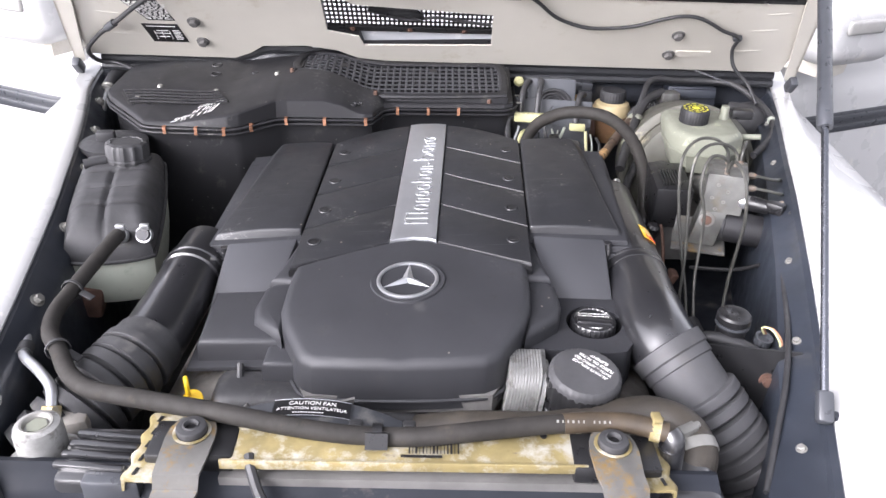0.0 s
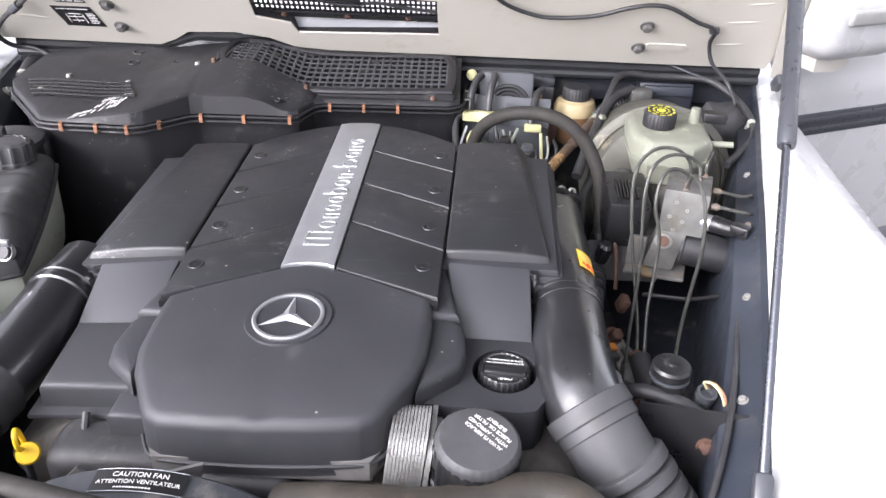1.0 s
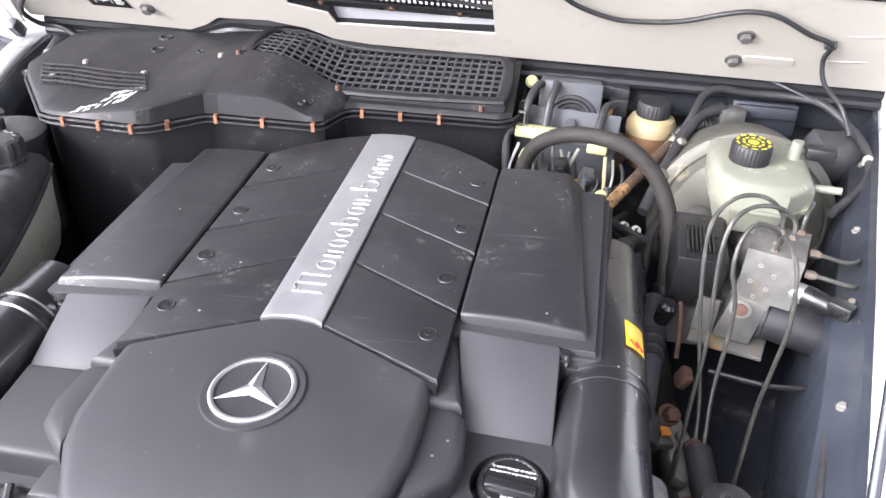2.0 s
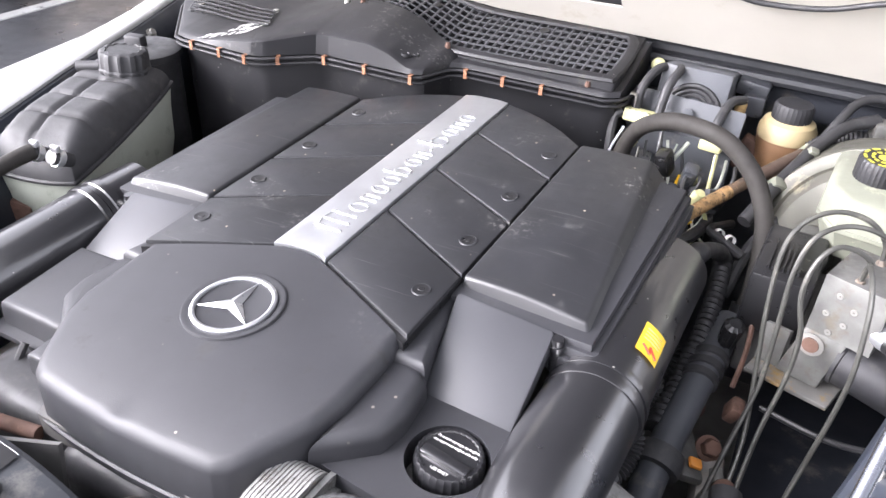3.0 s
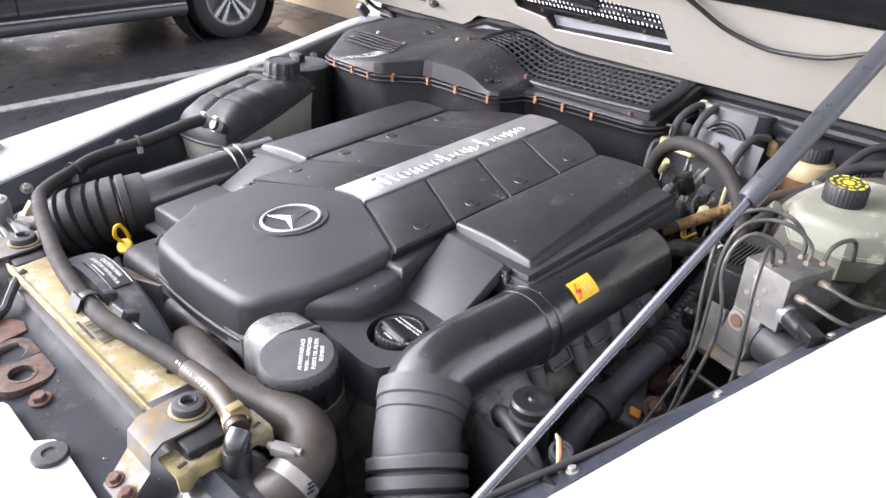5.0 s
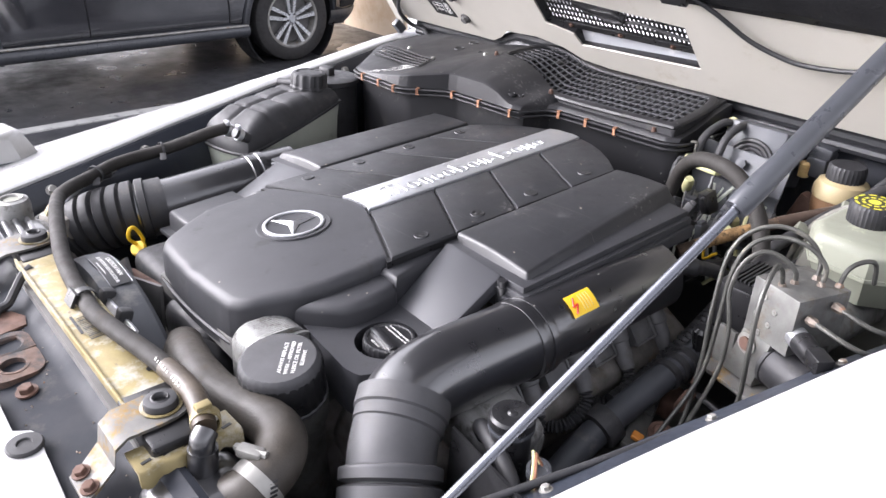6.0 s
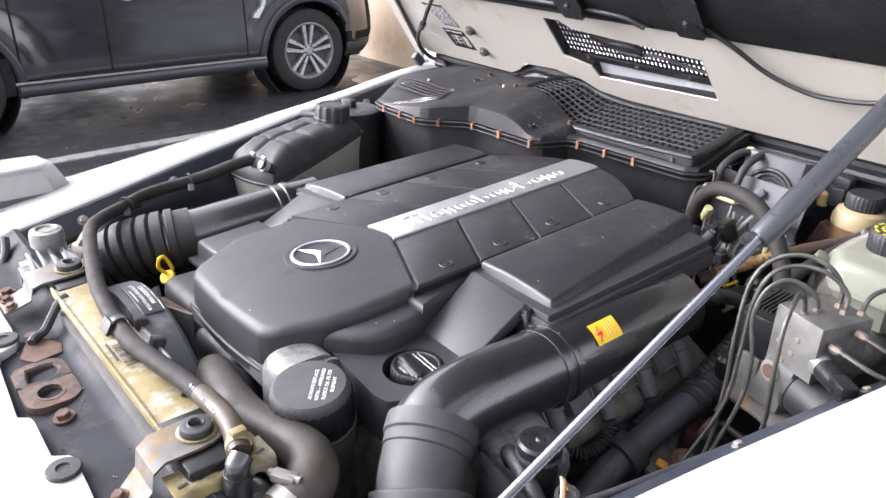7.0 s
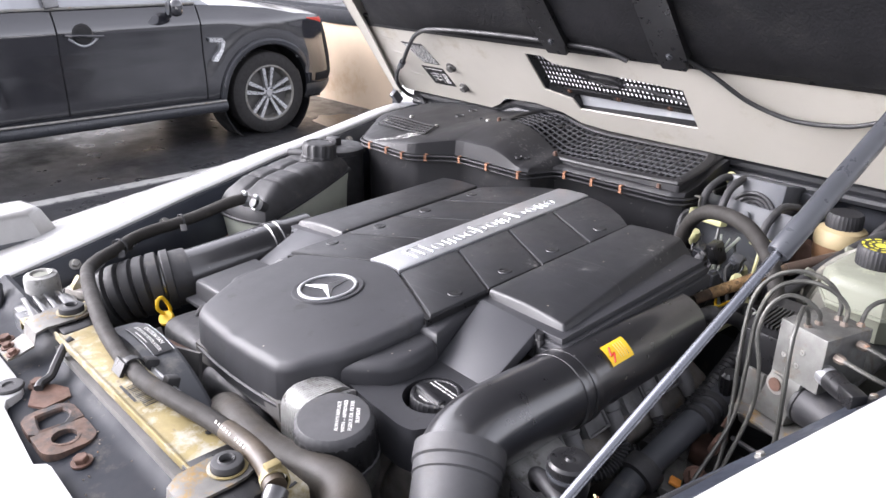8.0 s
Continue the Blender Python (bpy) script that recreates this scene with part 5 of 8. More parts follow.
# grille: frame and crossing bars, following the lid's swell
G_LOOP = [(-0.262, 1.405), (-0.270, 1.45), (-0.256, 1.508), (-0.21, 1.520), (-0.15, 1.516), (-0.08, 1.512), (0.09, 1.512), (0.122, 1.504), (0.131, 1.46), (0.127, 1.400), (0.108, 1.389), (-0.10, 1.386),
          (-0.165, 1.400), (-0.21, 1.402), (-0.24, 1.400), (-0.262, 1.405)]
b = B()
tube(b, [V(x, y, grille_z(x, y) + 0.003) for x, y in G_LOOP], 0.0085, 8, 5, caps=False, squash=0.55)
grille = part("grille_frame", b, "airbox", fb)
for i in range(30):
    x = -0.254 + 0.376 * i / 29
    y0, y1 = grille_y(x), 1.510
    pts = [V(x, y0 + (y1 - y0) * j / 4, grille_z(x, y0 + (y1 - y0) * j / 4) + 0.0015) for j in range(5)]
    b = B()
    tube(b, pts, 0.0023, 6, 0, squash=0.8)
    part("grille_bar", b, "flap", grille)
for j in range(8):
    pts = []
    for x in np.linspace(-0.262, 0.126, 34):
        y = grille_y(x) + 0.008 + (1.502 - grille_y(x)) * j / 7
        pts.append(V(x, y, grille_z(x, y) + 0.0018))
    b = B()
    tube(b, pts, 0.0023, 6, 0, squash=0.8)
    part("grille_slat", b, "flap", grille)
b = B()
sheet(b, lambda u, v: V(-0.255 + 0.378 * u, 1.396 + 0.112 * v, grille_z(-0.255 + 0.378 * u, 1.396 + 0.112 * v) - 0.040), 30, 3)
part("filter_element", b, "felt", grille, "dark filter element behind the grille")
for x, y in ((-0.185, 1.475), (-0.008, 1.486)):
    b = B()
    lathe(b, [(0, 0), (0.0075, 0), (0.0075, 0.002), (0, 0.002)], axis((x, y, grille_z(x, y) + 0.0015), (0, -0.2, 1)), 14)
    part("grille_stud", b, "label", grille)
# louvre, label print, screws and bosses on the lid
def on_lid(x, y, h):
    return V(x, y, lid_z(x, y) + h)


for k in range(5):
    b = B()
    tube(b, [on_lid(-0.585 + 0.008 * k + f * 0.185, 1.362 - 0.014 * k - 0.030 * f + 0.012, 0.0035) for f in np.linspace(0, 1, 12)], 0.0016, 6, 0)
    part("louvre_slat", b, "airbox", lid)
for k in range(15):
    f = k / 14
    b = B()
    tube(b, [on_lid(-0.585 + f * 0.185, 1.374 - 0.030 * f, 0.003), on_lid(-0.553 + f * 0.185, 1.318 - 0.030 * f, 0.003)], 0.0008, 4, 0)
    part("louvre_rib", b, "airbox", lid)
b = B()
sheet(b, lambda u, v: on_lid(*[(1 - u) * ((1 - v) * a + v * d) + u * ((1 - v) * bb + v * c) for a, bb, c, d in ((-0.59, -0.40, -0.368, -0.555), (1.372, 1.345, 1.288, 1.312))], 0.0006), 24, 6)
part("louvre_pit", b, "label", lid)
rnd = random.Random(5)
b = B()
for k in range(13):
    f = k / 12
    x0, y0 = -0.455 + 0.062 * f, 1.228 + 0.030 * f
    ln = 0.055 if k > 4 else 0.03
    for seg in range(3 if k > 4 else 2):
        if rnd.random() < 0.85:
            a0, a1 = seg * 0.35, seg * 0.35 + rnd.uniform(0.18, 0.32)
            sheet(b, lambda u, v: on_lid(x0 + 0.0022 * u + 0.012 * (a0 + (a1 - a0) * v), y0 + ln * (a0 + (a1 - a0) * v), 0.0009), 1, 4)
part("fine_print", b, "print", lid, "worn white printed notice")
for x, y in ((-0.52, 1.385), (-0.545, 1.335), (-0.405, 1.352), (-0.30, 1.395)):
    b = B()
    lathe(b, [(0, 0.003), (0.004, 0.003), (0.005, 0.0), (0.005, -0.003)], Matrix.Translation(on_lid(x, y, 0.0015)), 12)
    part("screw", b, "zinc", lid)
for x, y, r in ((-0.43, 1.445, 0.011), (-0.44, 1.495, 0.011), (-0.15, 1.318, 0.007), (-0.14, 1.33, 0.005), (-0.35, 1.43, 0.006)):
    b = B()
    lathe(b, [(0, -0.001), (r * 0.6, -0.001), (r * 0.8, 0.002), (r, 0.001), (r * 1.05, -0.002)], Matrix.Translation(on_lid(x, y, 0.0)), 16)
    part("boss", b, "airbox", lid)
for x, y in ((-0.272, 1.396), (-0.115, 1.379), (0.100, 1.382)):
    b = B()
    lathe(b, [(0, 0.004), (0.003, 0.004), (0.004, 0.0), (0.004, -0.004)], Matrix.Translation(on_lid(x, y, 0.003)), 10)
    part("screw", b, "rust", lid)

# ---- coolant expansion tank
TA = math.atan2(0.055, 0.245)
TM = Matrix.Translation((-0.482, 1.035, 0)) @ Matrix.Rotation(TA, 4, "Z")
tk = thing("coolant_tank", (-0.482, 1.035, 0.98), "coolant expansion tank, black above and milky white below", "coolant tank")
TW, TL = 0.132, 0.240


def tank_xy(u, v, grow=1.0):
    """Rounded-rectangle footprint from a square."""
    a, c = 2 * u - 1, 2 * v - 1
    return TW / 2 * grow * a * (1 - 0.10 * c * c * abs(a) ** 2), TL / 2 * grow * c * (1 - 0.07 * a * a * abs(c) ** 2)


def seam_z(y):
    return 1.112 + 0.215 * y


def tank_top(u, v):
    uu, vv = 0.5 - 0.5 * math.cos(math.pi * u), 0.5 - 0.5 * math.cos(math.pi * v)
    x, y = tank_xy(uu, vv)
    e = min((1 - abs(2 * uu - 1)) * TW / 2, (1 - abs(2 * vv - 1)) * TL / 2)
    e = max(0, min(1, e / 0.034))
    top = 1.157 + 0.09 * y - 0.02 * max(0, -y - 0.06) / 0.07
    groove = 0.0045 * math.exp(-((x + 0.004) / 0.004) ** 2) * (1 if y < 0.05 else 0)
    for gy in (-0.055, -0.005, 0.045):
        groove += 0.0045 * math.exp(-((y - gy) / 0.0045) ** 2)
    bed = 0.014 * math.exp(-((x - 0.03) / 0.035) ** 2 - ((y + 0.115) / 0.03) ** 2)
    z = seam_z(y) + (top - seam_z(y)) * math.sqrt(max(0, 1 - (1 - e) ** 2)) - groove * e - bed * e
    return TM @ V(x, y, z)


b = B()
sheet(b, tank_top, 60, 80)
part("upper_shell", b, "rubber", tk, "black upper shell with moulded grooves", 60)


def tank_loop(z_of, grow, n=14):
    """The footprint's outline at some height, drawn in by a factor."""
    c = [0.5 - 0.5 * math.cos(math.pi * i / n) for i in range(n)]
    uv = [(t, 0) for t in c] + [(1, t) for t in c] + [(1 - t, 1) for t in c] + [(0, 1 - t) for t in c]
    return [TM @ V(x * grow, y * grow, z_of(y)) for x, y in (tank_xy(u, v) for u, v in uv)]


b = B()
loops = [tank_loop(seam_z, 1.0), tank_loop(lambda y: seam_z(y) - 0.008, 0.995), tank_loop(lambda y: seam_z(y) - 0.03, 0.97), tank_loop(lambda y: 1.045 + 0.1 * y, 0.95), tank_loop(lambda y: 1.018 + 0.05 * y, 0.88), tank_loop(lambda y: 1.006 + 0.04 * y, 0.6)]
rings = [[b.verts.new(p) for p in q] for q in loops]
for a, c in zip(rings, rings[1:]):
    for j in range(len(a)):
        b.faces.new((a[j], c[j], c[(j + 1) % len(a)], a[(j + 1) % len(a)]))
b.faces.new(rings[-1])
part("lower_shell", b, "tank", tk, "milky greenish-white lower shell")
b = B()
lp = tank_loop(lambda y: seam_z(y) + 0.0005, 1.02)
tube(b, lp + lp[:1], 0.0032, 6, 0, caps=False)
part("weld_seam", b, "hose", tk)
capm = Matrix.Translation((-0.488, 1.117, 1.157)) @ rot(-3, 2, 0).to_4x4()
b = B()
lathe(b, [(0.030, -0.02), (0.033, 0.0), (0.030, 0.006), (0, 0.006)], capm, 32)
part("neck", b, "hose", tk)
b = B()
lathe(b, [(0.0, 0.004), (0.0355, 0.004), (0.0355, 0.008), (0.0335, 0.010), (0.0335, 0.027), (0.031, 0.032), (0.025, 0.034), (0.024, 0.0325), (0, 0.0325)], capm, 64, 12, 0.0022)
part("screw_cap", b, "rubber", tk, "grey-black ribbed screw cap")
b = B()
cyl(b, (-0.545, 1.085, 1.163), (-0.515, 1.10, 1.165), 0.008)
part("vent_stub", b, "hose", tk)
for x, y in ((-0.434, 0.926), (-0.402, 0.930)):
    b = B()
    cyl(b, V(x, y + 0.012, 1.118), V(x, y - 0.012, 1.133), 0.009)
    part("nozzle", b, "hose", tk)
    b = B()
    lathe(b, [(0.0095, -0.004), (0.0112, -0.004), (0.0112, 0.004), (0.0095, 0.004)], axis((x, y - 0.004, 1.128), (0, -0.85, 0.5)), 18)
    box(b, V(x + 0.003, y - 0.006, 1.142), (0.012, 0.006, 0.008), bevel=0.001)
    part("clamp", b, "chrome", tk, "bright hose clamp")
b = B()
box(b, (-0.505, 0.93, 1.02), (0.05, 0.04, 0.05), rot(0, 10, 12), bevel=0.006)
part("bracket", b, "rust", tk)

# round black canister behind the tank
cn = thing("vacuum_canister", (-0.565, 1.20, 1.0), "round black canister with a rolled lid", "engine part")
b = B()
lathe(b, [(0.0, 0.0), (0.05, 0.0), (0.05, 0.145), (0.055, 0.147), (0.055, 0.156), (0.05, 0.158), (0.03, 0.160), (0.0, 0.160)], Matrix.Translation((-0.545, 1.205, 1.0)), 28)
part("drum", b, "hose", cn)
b = B()
box(b, (-0.555, 1.20, 1.166), (0.03, 0.018, 0.02), rot(0, 0, 12), bevel=0.004)
part("lug", b, "hose", cn)

# ---- hoses and pipes of the left and front
def hose_thing(name, label, pts, r, mat, k=8, n=12, cat="hose", group="", base=None):
    e = thing(name, base or V(*pts[0]), label, cat, group)
    b = B()
    tube(b, pts, r, n, k)
    return e, part("hose" if cat == "hose" else "pipe", b, mat, e)


vent, _ = hose_thing("coolant_hose", "long black coolant hose with a brown outer end", [(-0.434, 0.918, 1.132), (-0.440, 0.885, 1.127), (-0.451, 0.845, 1.115), (-0.458, 0.805, 1.107), (-0.459, 0.765, 1.104), (-0.447, 0.725, 1.103),
    (-0.421, 0.690, 1.103), (-0.393, 0.650, 1.104), (-0.362, 0.624, 1.106), (-0.328, 0.611, 1.109), (-0.290, 0.600, 1.112), (-0.206, 0.579, 1.115), (-0.147, 0.567, 1.113), (-0.09, 0.561, 1.108), (-0.05, 0.559, 1.107), (-0.005, 0.556, 1.111), (0.05, 0.562, 1.114), (0.108, 0.572, 1.114), (0.14, 0.576, 1.114)], 0.0098, "agedhose", n=16)
b = B()
tube(b, [(0.135, 0.5755, 1.114), (0.17, 0.578, 1.115), (0.205, 0.575, 1.116), (0.238, 0.566, 1.114)], 0.0105, 16)
brown = part("brown_end", b, surface("oil_soaked_rubber", (0.050, 0.037, 0.024), 0.5, var=0.3, scale=40, bump=0.15, grain=300), vent, "brown oil-soaked hose end")
b = B()
for k in range(11):
    if k != 6:
        p = V(0.128 + k * 0.0052, 0.5770 - 0.0080, 1.1228)
        box(b, p, (0.0014 if k % 3 else 0.0022, 0.0028, 0.0004), rot(48, 0, 4))
part("fine_print", b, "zinc", brown)
b = B()
lathe(b, [(0.0115, -0.005), (0.0132, -0.005), (0.0132, 0.005), (0.0115, 0.005)], axis((0.228, 0.571, 1.1135), (0.9, -0.35, 0)), 18)
box(b, (0.226, 0.571, 1.128), (0.009, 0.014, 0.005), bevel=0.001)
part("spring_clamp", b, "passivate", vent, "cream coloured spring clamp")
b = B()
lathe(b, [(0.0124, -0.005), (0.0134, -0.005), (0.0134, 0.005), (0.0124, 0.005)], axis((-0.050, 0.559, 1.1072), (1, 0, 0)), 18)
box(b, (-0.050, 0.546, 1.113), (0.022, 0.004, 0.016), rot(-30, 0, 0))
part("tape", b, "label", vent)
for p, q in (((-0.457, 0.812, 1.108), (0.05, 1, 0)), ((-0.424, 0.694, 1.103), (-0.6, 0.9, 0))):
    b = B()
    lathe(b, [(0.0125, -0.002), (0.0138, -0.002), (0.0138, 0.002), (0.0125, 0.002)], axis(p, q), 18)
    box(b, V(*p) + V(0.02, -0.006, -0.004), (0.018, 0.010, 0.002), rot(0, 20, -20), bevel=0.0008)
    part("cable_tie", b, "rubber", vent)
ac, _ = hose_thing("refrigerant_pipe", "thin bare aluminium pipe along the inner fender", [(-0.674, 1.51, 1.150), (-0.652, 1.424, 1.140), (-0.635, 1.34, 1.130), (-0.610, 1.212, 1.110), (-0.563, 1.033, 1.092), (-0.536, 0.923, 1.086), (-0.503, 0.791, 1.080), (-0.486, 0.735, 1.079), (-0.474, 0.708, 1.081), (-0.443, 0.678, 1.085), (-0.418, 0.652, 1.082), (-0.410, 0.63, 1.068)], 0.0062, "alu", cat="pipe")
for y, x, z in ((0.722, -0.480, 1.080), (1.150, -0.594, 1.1035), (1.335, -0.634, 1.1292)):
    b = B()
    lathe(b, [(0.006, -0.008), (0.0092, -0.008), (0.0092, 0.008), (0.006, 0.008)], axis((x, y, z), (0.22, -1, 0)), 16)
    part("sleeve", b, "rubber", ac)
b = B()
lathe(b, [(0, -0.012), (0.011, -0.012), (0.0115, 0.006), (0.008, 0.012), (0, 0.012)], axis((-0.408, 0.622, 1.066), (0, -0.6, -0.8)), 6)
part("union_nut", b, "passivate", ac)
b = B()
lathe(b, [(0.006, -0.010), (0.0125, -0.010), (0.0125, -0.002), (0.0145, 0.0), (0.0145, 0.010), (0.0105, 0.014), (0.006, 0.016)], axis((-0.674, 1.510, 1.150), (-0.2, 1, 0.1)), 12)
part("pipe_union", b, "zinc", ac)
b = B()
tube(b, [(-0.675, 1.515, 1.152), (-0.668, 1.55, 1.170), (-0.64, 1.575, 1.178), (-0.60, 1.585, 1.172)], 0.013, 12)
part("rubber_line", b, "hose", ac)
# receiver with its valve block
rc = thing("receiver_drier", (-0.388, 0.567, 0.9), "cast aluminium receiver with a sight glass and side valve", "engine part")
rm = Matrix.Translation((-0.388, 0.567, 0.0))
b = B()
lathe(b, [(0, 0.90), (0.036, 0.90), (0.040, 1.05), (0.040, 1.058), (0.027, 1.064), (0.0235, 1.072), (0.0235, 1.100), (0.0215, 1.106), (0.0160, 1.108), (0.0150, 1.104), (0.0, 1.104)], rm, 36)
part("body", b, "slab", rc)
b = B()
lathe(b, [(0.0115, 1.104), (0.0135, 1.1085), (0.0155, 1.109), (0.0165, 1.107)], rm, 28)
part("ring", b, "zinc", rc)
b = B()
lathe(b, [(0, 1.1045), (0.0105, 1.1045), (0.0105, 1.106), (0, 1.106)], rm, 6)
part("sight_glass", b, "ivory", rc)
b = B()
cyl(b, (-0.388, 0.545, 1.065), (-0.394, 0.520, 1.060), 0.0085)
cyl(b, (-0.394, 0.520, 1.060), (-0.396, 0.512, 1.058), 0.006)
part("side_valve", b, "zinc", rc)
b = B()
lathe(b, [(0, 0), (0.009, 0), (0.009, 0.012), (0.006, 0.016), (0, 0.016)], axis((-0.360, 0.566, 1.075), (1, 0, 0)), 6)
part("plug", b, "cast", rc)
b = B()
tube(b, [(-0.43, 0.52, 1.09), (-0.415, 0.515, 1.075), (-0.405, 0.505, 1.06), (-0.402, 0.49, 1.04)], 0.006, 10)
part("lead", b, "hose", rc)
b = B()
box(b, (-0.402, 0.628, 1.03), (0.06, 0.04, 0.07), rot(0, 0, 20), bevel=0.01)
part("fitting", b, "grime", rc)

# ---- radiator with its mounts
rad = thing("radiator", (0, 0.56, 0.65), "radiator with a yellow passivated top plate and steel mounts", "radiator")
b = B()
box(b, (0.0, 0.545, 0.86), (0.40, 0.045, 0.45))
part("core", b, "dark", rad)
b = B()
box(b, (-0.022, 0.549, 1.098), (0.352, 0.044, 0.010), rot(3, 0, 0.4), bevel=0.002)
top = part("top_plate", b, "passivate", rad, "yellow passivated top plate, stained")
for y, z, h in ((0.5265, 1.100, 0.011), (0.5715, 1.098, 0.013)):
    b = B()
    box(b, (-0.022, y, z), (0.352, 0.003, h), rot(0, 0, 0.4), bevel=0.001)
    part("folded_edge", b, "passivate", top)
b = B()
for i, w in enumerate((2, 1, 3, 1, 2, 1, 1, 3, 2, 1, 1, 2, 3, 1, 2)):
    box(b, (-0.018 + i * 0.0034, 0.546, 1.1052), (0.0007 * w, 0.013, 0.0004), rot(3, 0, 0))
part("barcode", b, "label", top)
lettering("part_number", "2197610 000", Matrix.Translation((0.012, 0.5575, 1.1057)) @ rot(3, 0, 0).to_4x4(), 0.0068, "label", top)
b = B()
box(b, (-0.018 + 0.012, 0.536, 1.1046), (0.04, 0.003, 0.0004), rot(3, 0, 0))
box(b, (-0.036, 0.5575, 1.1057), (0.026, 0.0052, 0.0004), rot(3, 0, 0))
part("fine_print", b, "label", top)
for x, y in ((-0.125, 0.563), (0.085, 0.566), (0.115, 0.566)):
    b = B()
    lathe(b, [(0, 0), (0.0034, 0), (0.0034, 0.0006), (0, 0.0006)], Matrix.Translation((x, y, 1.1052)), 12)
    part("hole", b, "label", top)
b = B()
box(b, (-0.07, 0.583, 1.0785), (0.17, 0.005, 0.022), rot(-35, 0, 0), bevel=0.001)
part("shroud_clip_strip", b, "alu", top)
for x in (-0.075, -0.02):
    b = B()
    box(b, (x, 0.588, 1.088), (0.014, 0.016, 0.02), rot(-20, 0, 0), bevel=0.003)
    part("shroud_clip", b, "rubber", top)


def mount(x, y, s, foot):
    b = B()
    w = 0.030
    strip = [(x, y + 0.031), (x, y + 0.029), (x, y + 0.022), (x, y + 0.010), (x, y - 0.004), (x, y - 0.034), (x + foot * 0.2, y - 0.046), (x + foot * 0.35, y - 0.050), (x + foot * 0.8, y - 0.068), (x + foot, y - 0.080)]
    zs = [1.110, 1.110, 1.110, 1.110, 1.110, 1.109, 1.104, 1.088, 1.079, 1.0755]
    ws = [0.006, 0.011, 0.0175, 0.0225, 0.0240, 0.0225, 0.0215, 0.021, 0.020, 0.019]
    rows = [[b.verts.new(V(px + sg * ww, py, zz + dz)) for sg, dz in ((-1, 0), (1, 0), (1, -0.003), (-1, -0.003))] for (px, py), zz, ww in zip(strip, zs, ws)]
    for a, c in zip(rows, rows[1:]):
        for j in range(4):
            b.faces.new((a[j], a[(j + 1) % 4], c[(j + 1) % 4], c[j]))
    b.faces.new(rows[0])
    b.faces.new(rows[-1][::-1])
    br = part("mount_bracket", b, "bracket", rad, "bent steel mount bracket", 25)
    b = B()
    lathe(b, [(0.0055, -0.012), (0.0055, 0.004), (0.0070, 0.0062), (0.0085, 0.0050), (0.0115, 0.0050), (0.0142, 0.0040), (0.0152, 0.001), (0.0146, -0.002), (0.0146, -0.005)], Matrix.Translation((x, y + 0.004, 1.114)), 32)
    part("rubber_bush", b, "rubber", br)
    b = B()
    lathe(b, [(0, 0), (0.0062, 0), (0.0062, 0.001), (0, 0.001)], Matrix.Translation((x, y + 0.004, 1.1140)), 16)
    part("bush_hole", b, "label", br)
    b = B()
    lathe(b, [(0.0155, 0), (0.0185, 0), (0.0185, 0.0010), (0.0155, 0.0010)], Matrix.Translation((x, y + 0.004, 1.1105)), 28)
    part("rust_ring", b, "passivate", br)
    for q in (-0.011, 0.011):
        b = B()
        bolt(b, (x + foot * 0.85 + q, y - 0.071, 1.0785), (0, -0.25, 1), 0.0055, 0.006)
        part("bolt", b, "rust", br)
    b = B()
    box(b, (x + 0.002, y + 0.002, 1.094), (0.085, 0.050, 0.022), rot(0, 0, 0), bevel=0.004)
    part("rubber_pad", b, "label", br)


mount(-0.231, 0.553, -1, -0.010)
mount(0.181, 0.547, 1, 0.018)
for x, k in ((-0.278, -1), (0.228, 1)):
    b = B()
    rows = []
    for i in range(25):
        y = 0.508 + 0.092 * i / 24
        wave = 0.0022 * math.sin(i * 0.9)
        rows.append([b.verts.new(V(x + k * o, y, z)) for o, z in ((-0.026, 1.094), (0.004 + wave, 1.0955), (0.0075 + wave, 1.093), (0.0085 + wave, 1.080 - wave), (0.0065 + wave, 1.080 - wave), (0.004, 1.092), (-0.026, 1.091))])
    for u, w in zip(rows, rows[1:]):
        for j in range(7):
            b.faces.new((u[j], u[(j + 1) % 7], w[(j + 1) % 7], w[j]))
    b.faces.new(rows[0])
    b.faces.new(rows[-1][::-1])
    strap = part("side_strap", b, "passivate", rad, "cream side strap with slots", 50)
    for i in range(5):
        b = B()
        box(b, (x - k * 0.003, 0.518 + i * 0.018, 1.0958), (0.003, 0.009, 0.0008), rot(0, 0, k * 12))
        part("slot", b, "label", strap)
b = B()
box(b, (0.256, 0.548, 0.995), (0.075, 0.090, 0.165), bevel=0.018, seg=4)
cyl(b, (0.243, 0.556, 1.06), (0.243, 0.560, 1.100), 0.013)
tube(b, [(0.243, 0.558, 1.09), (0.244, 0.560, 1.108), (0.240, 0.566, 1.113)], 0.011, 12)
part("end_tank", b, "duct", rad, "black plastic end tank")
b = B()
box(b, (-0.315, 0.553, 1.035), (0.085, 0.075, 0.10), bevel=0.008)
for i in range(4):
    box(b, (-0.325 + 0.002 * i, 0.530 + i * 0.014, 1.088), (0.07, 0.008, 0.008), rot(0, 0, -4), bevel=0.003)
part("left_end_tank", b, "duct", rad, "black ribbed plastic end tank")
b = B()
box(b, (-0.30, 0.520, 1.070), (0.055, 0.018, 0.034), bevel=0.004)
part("connector", b, "tubegrey", rad)

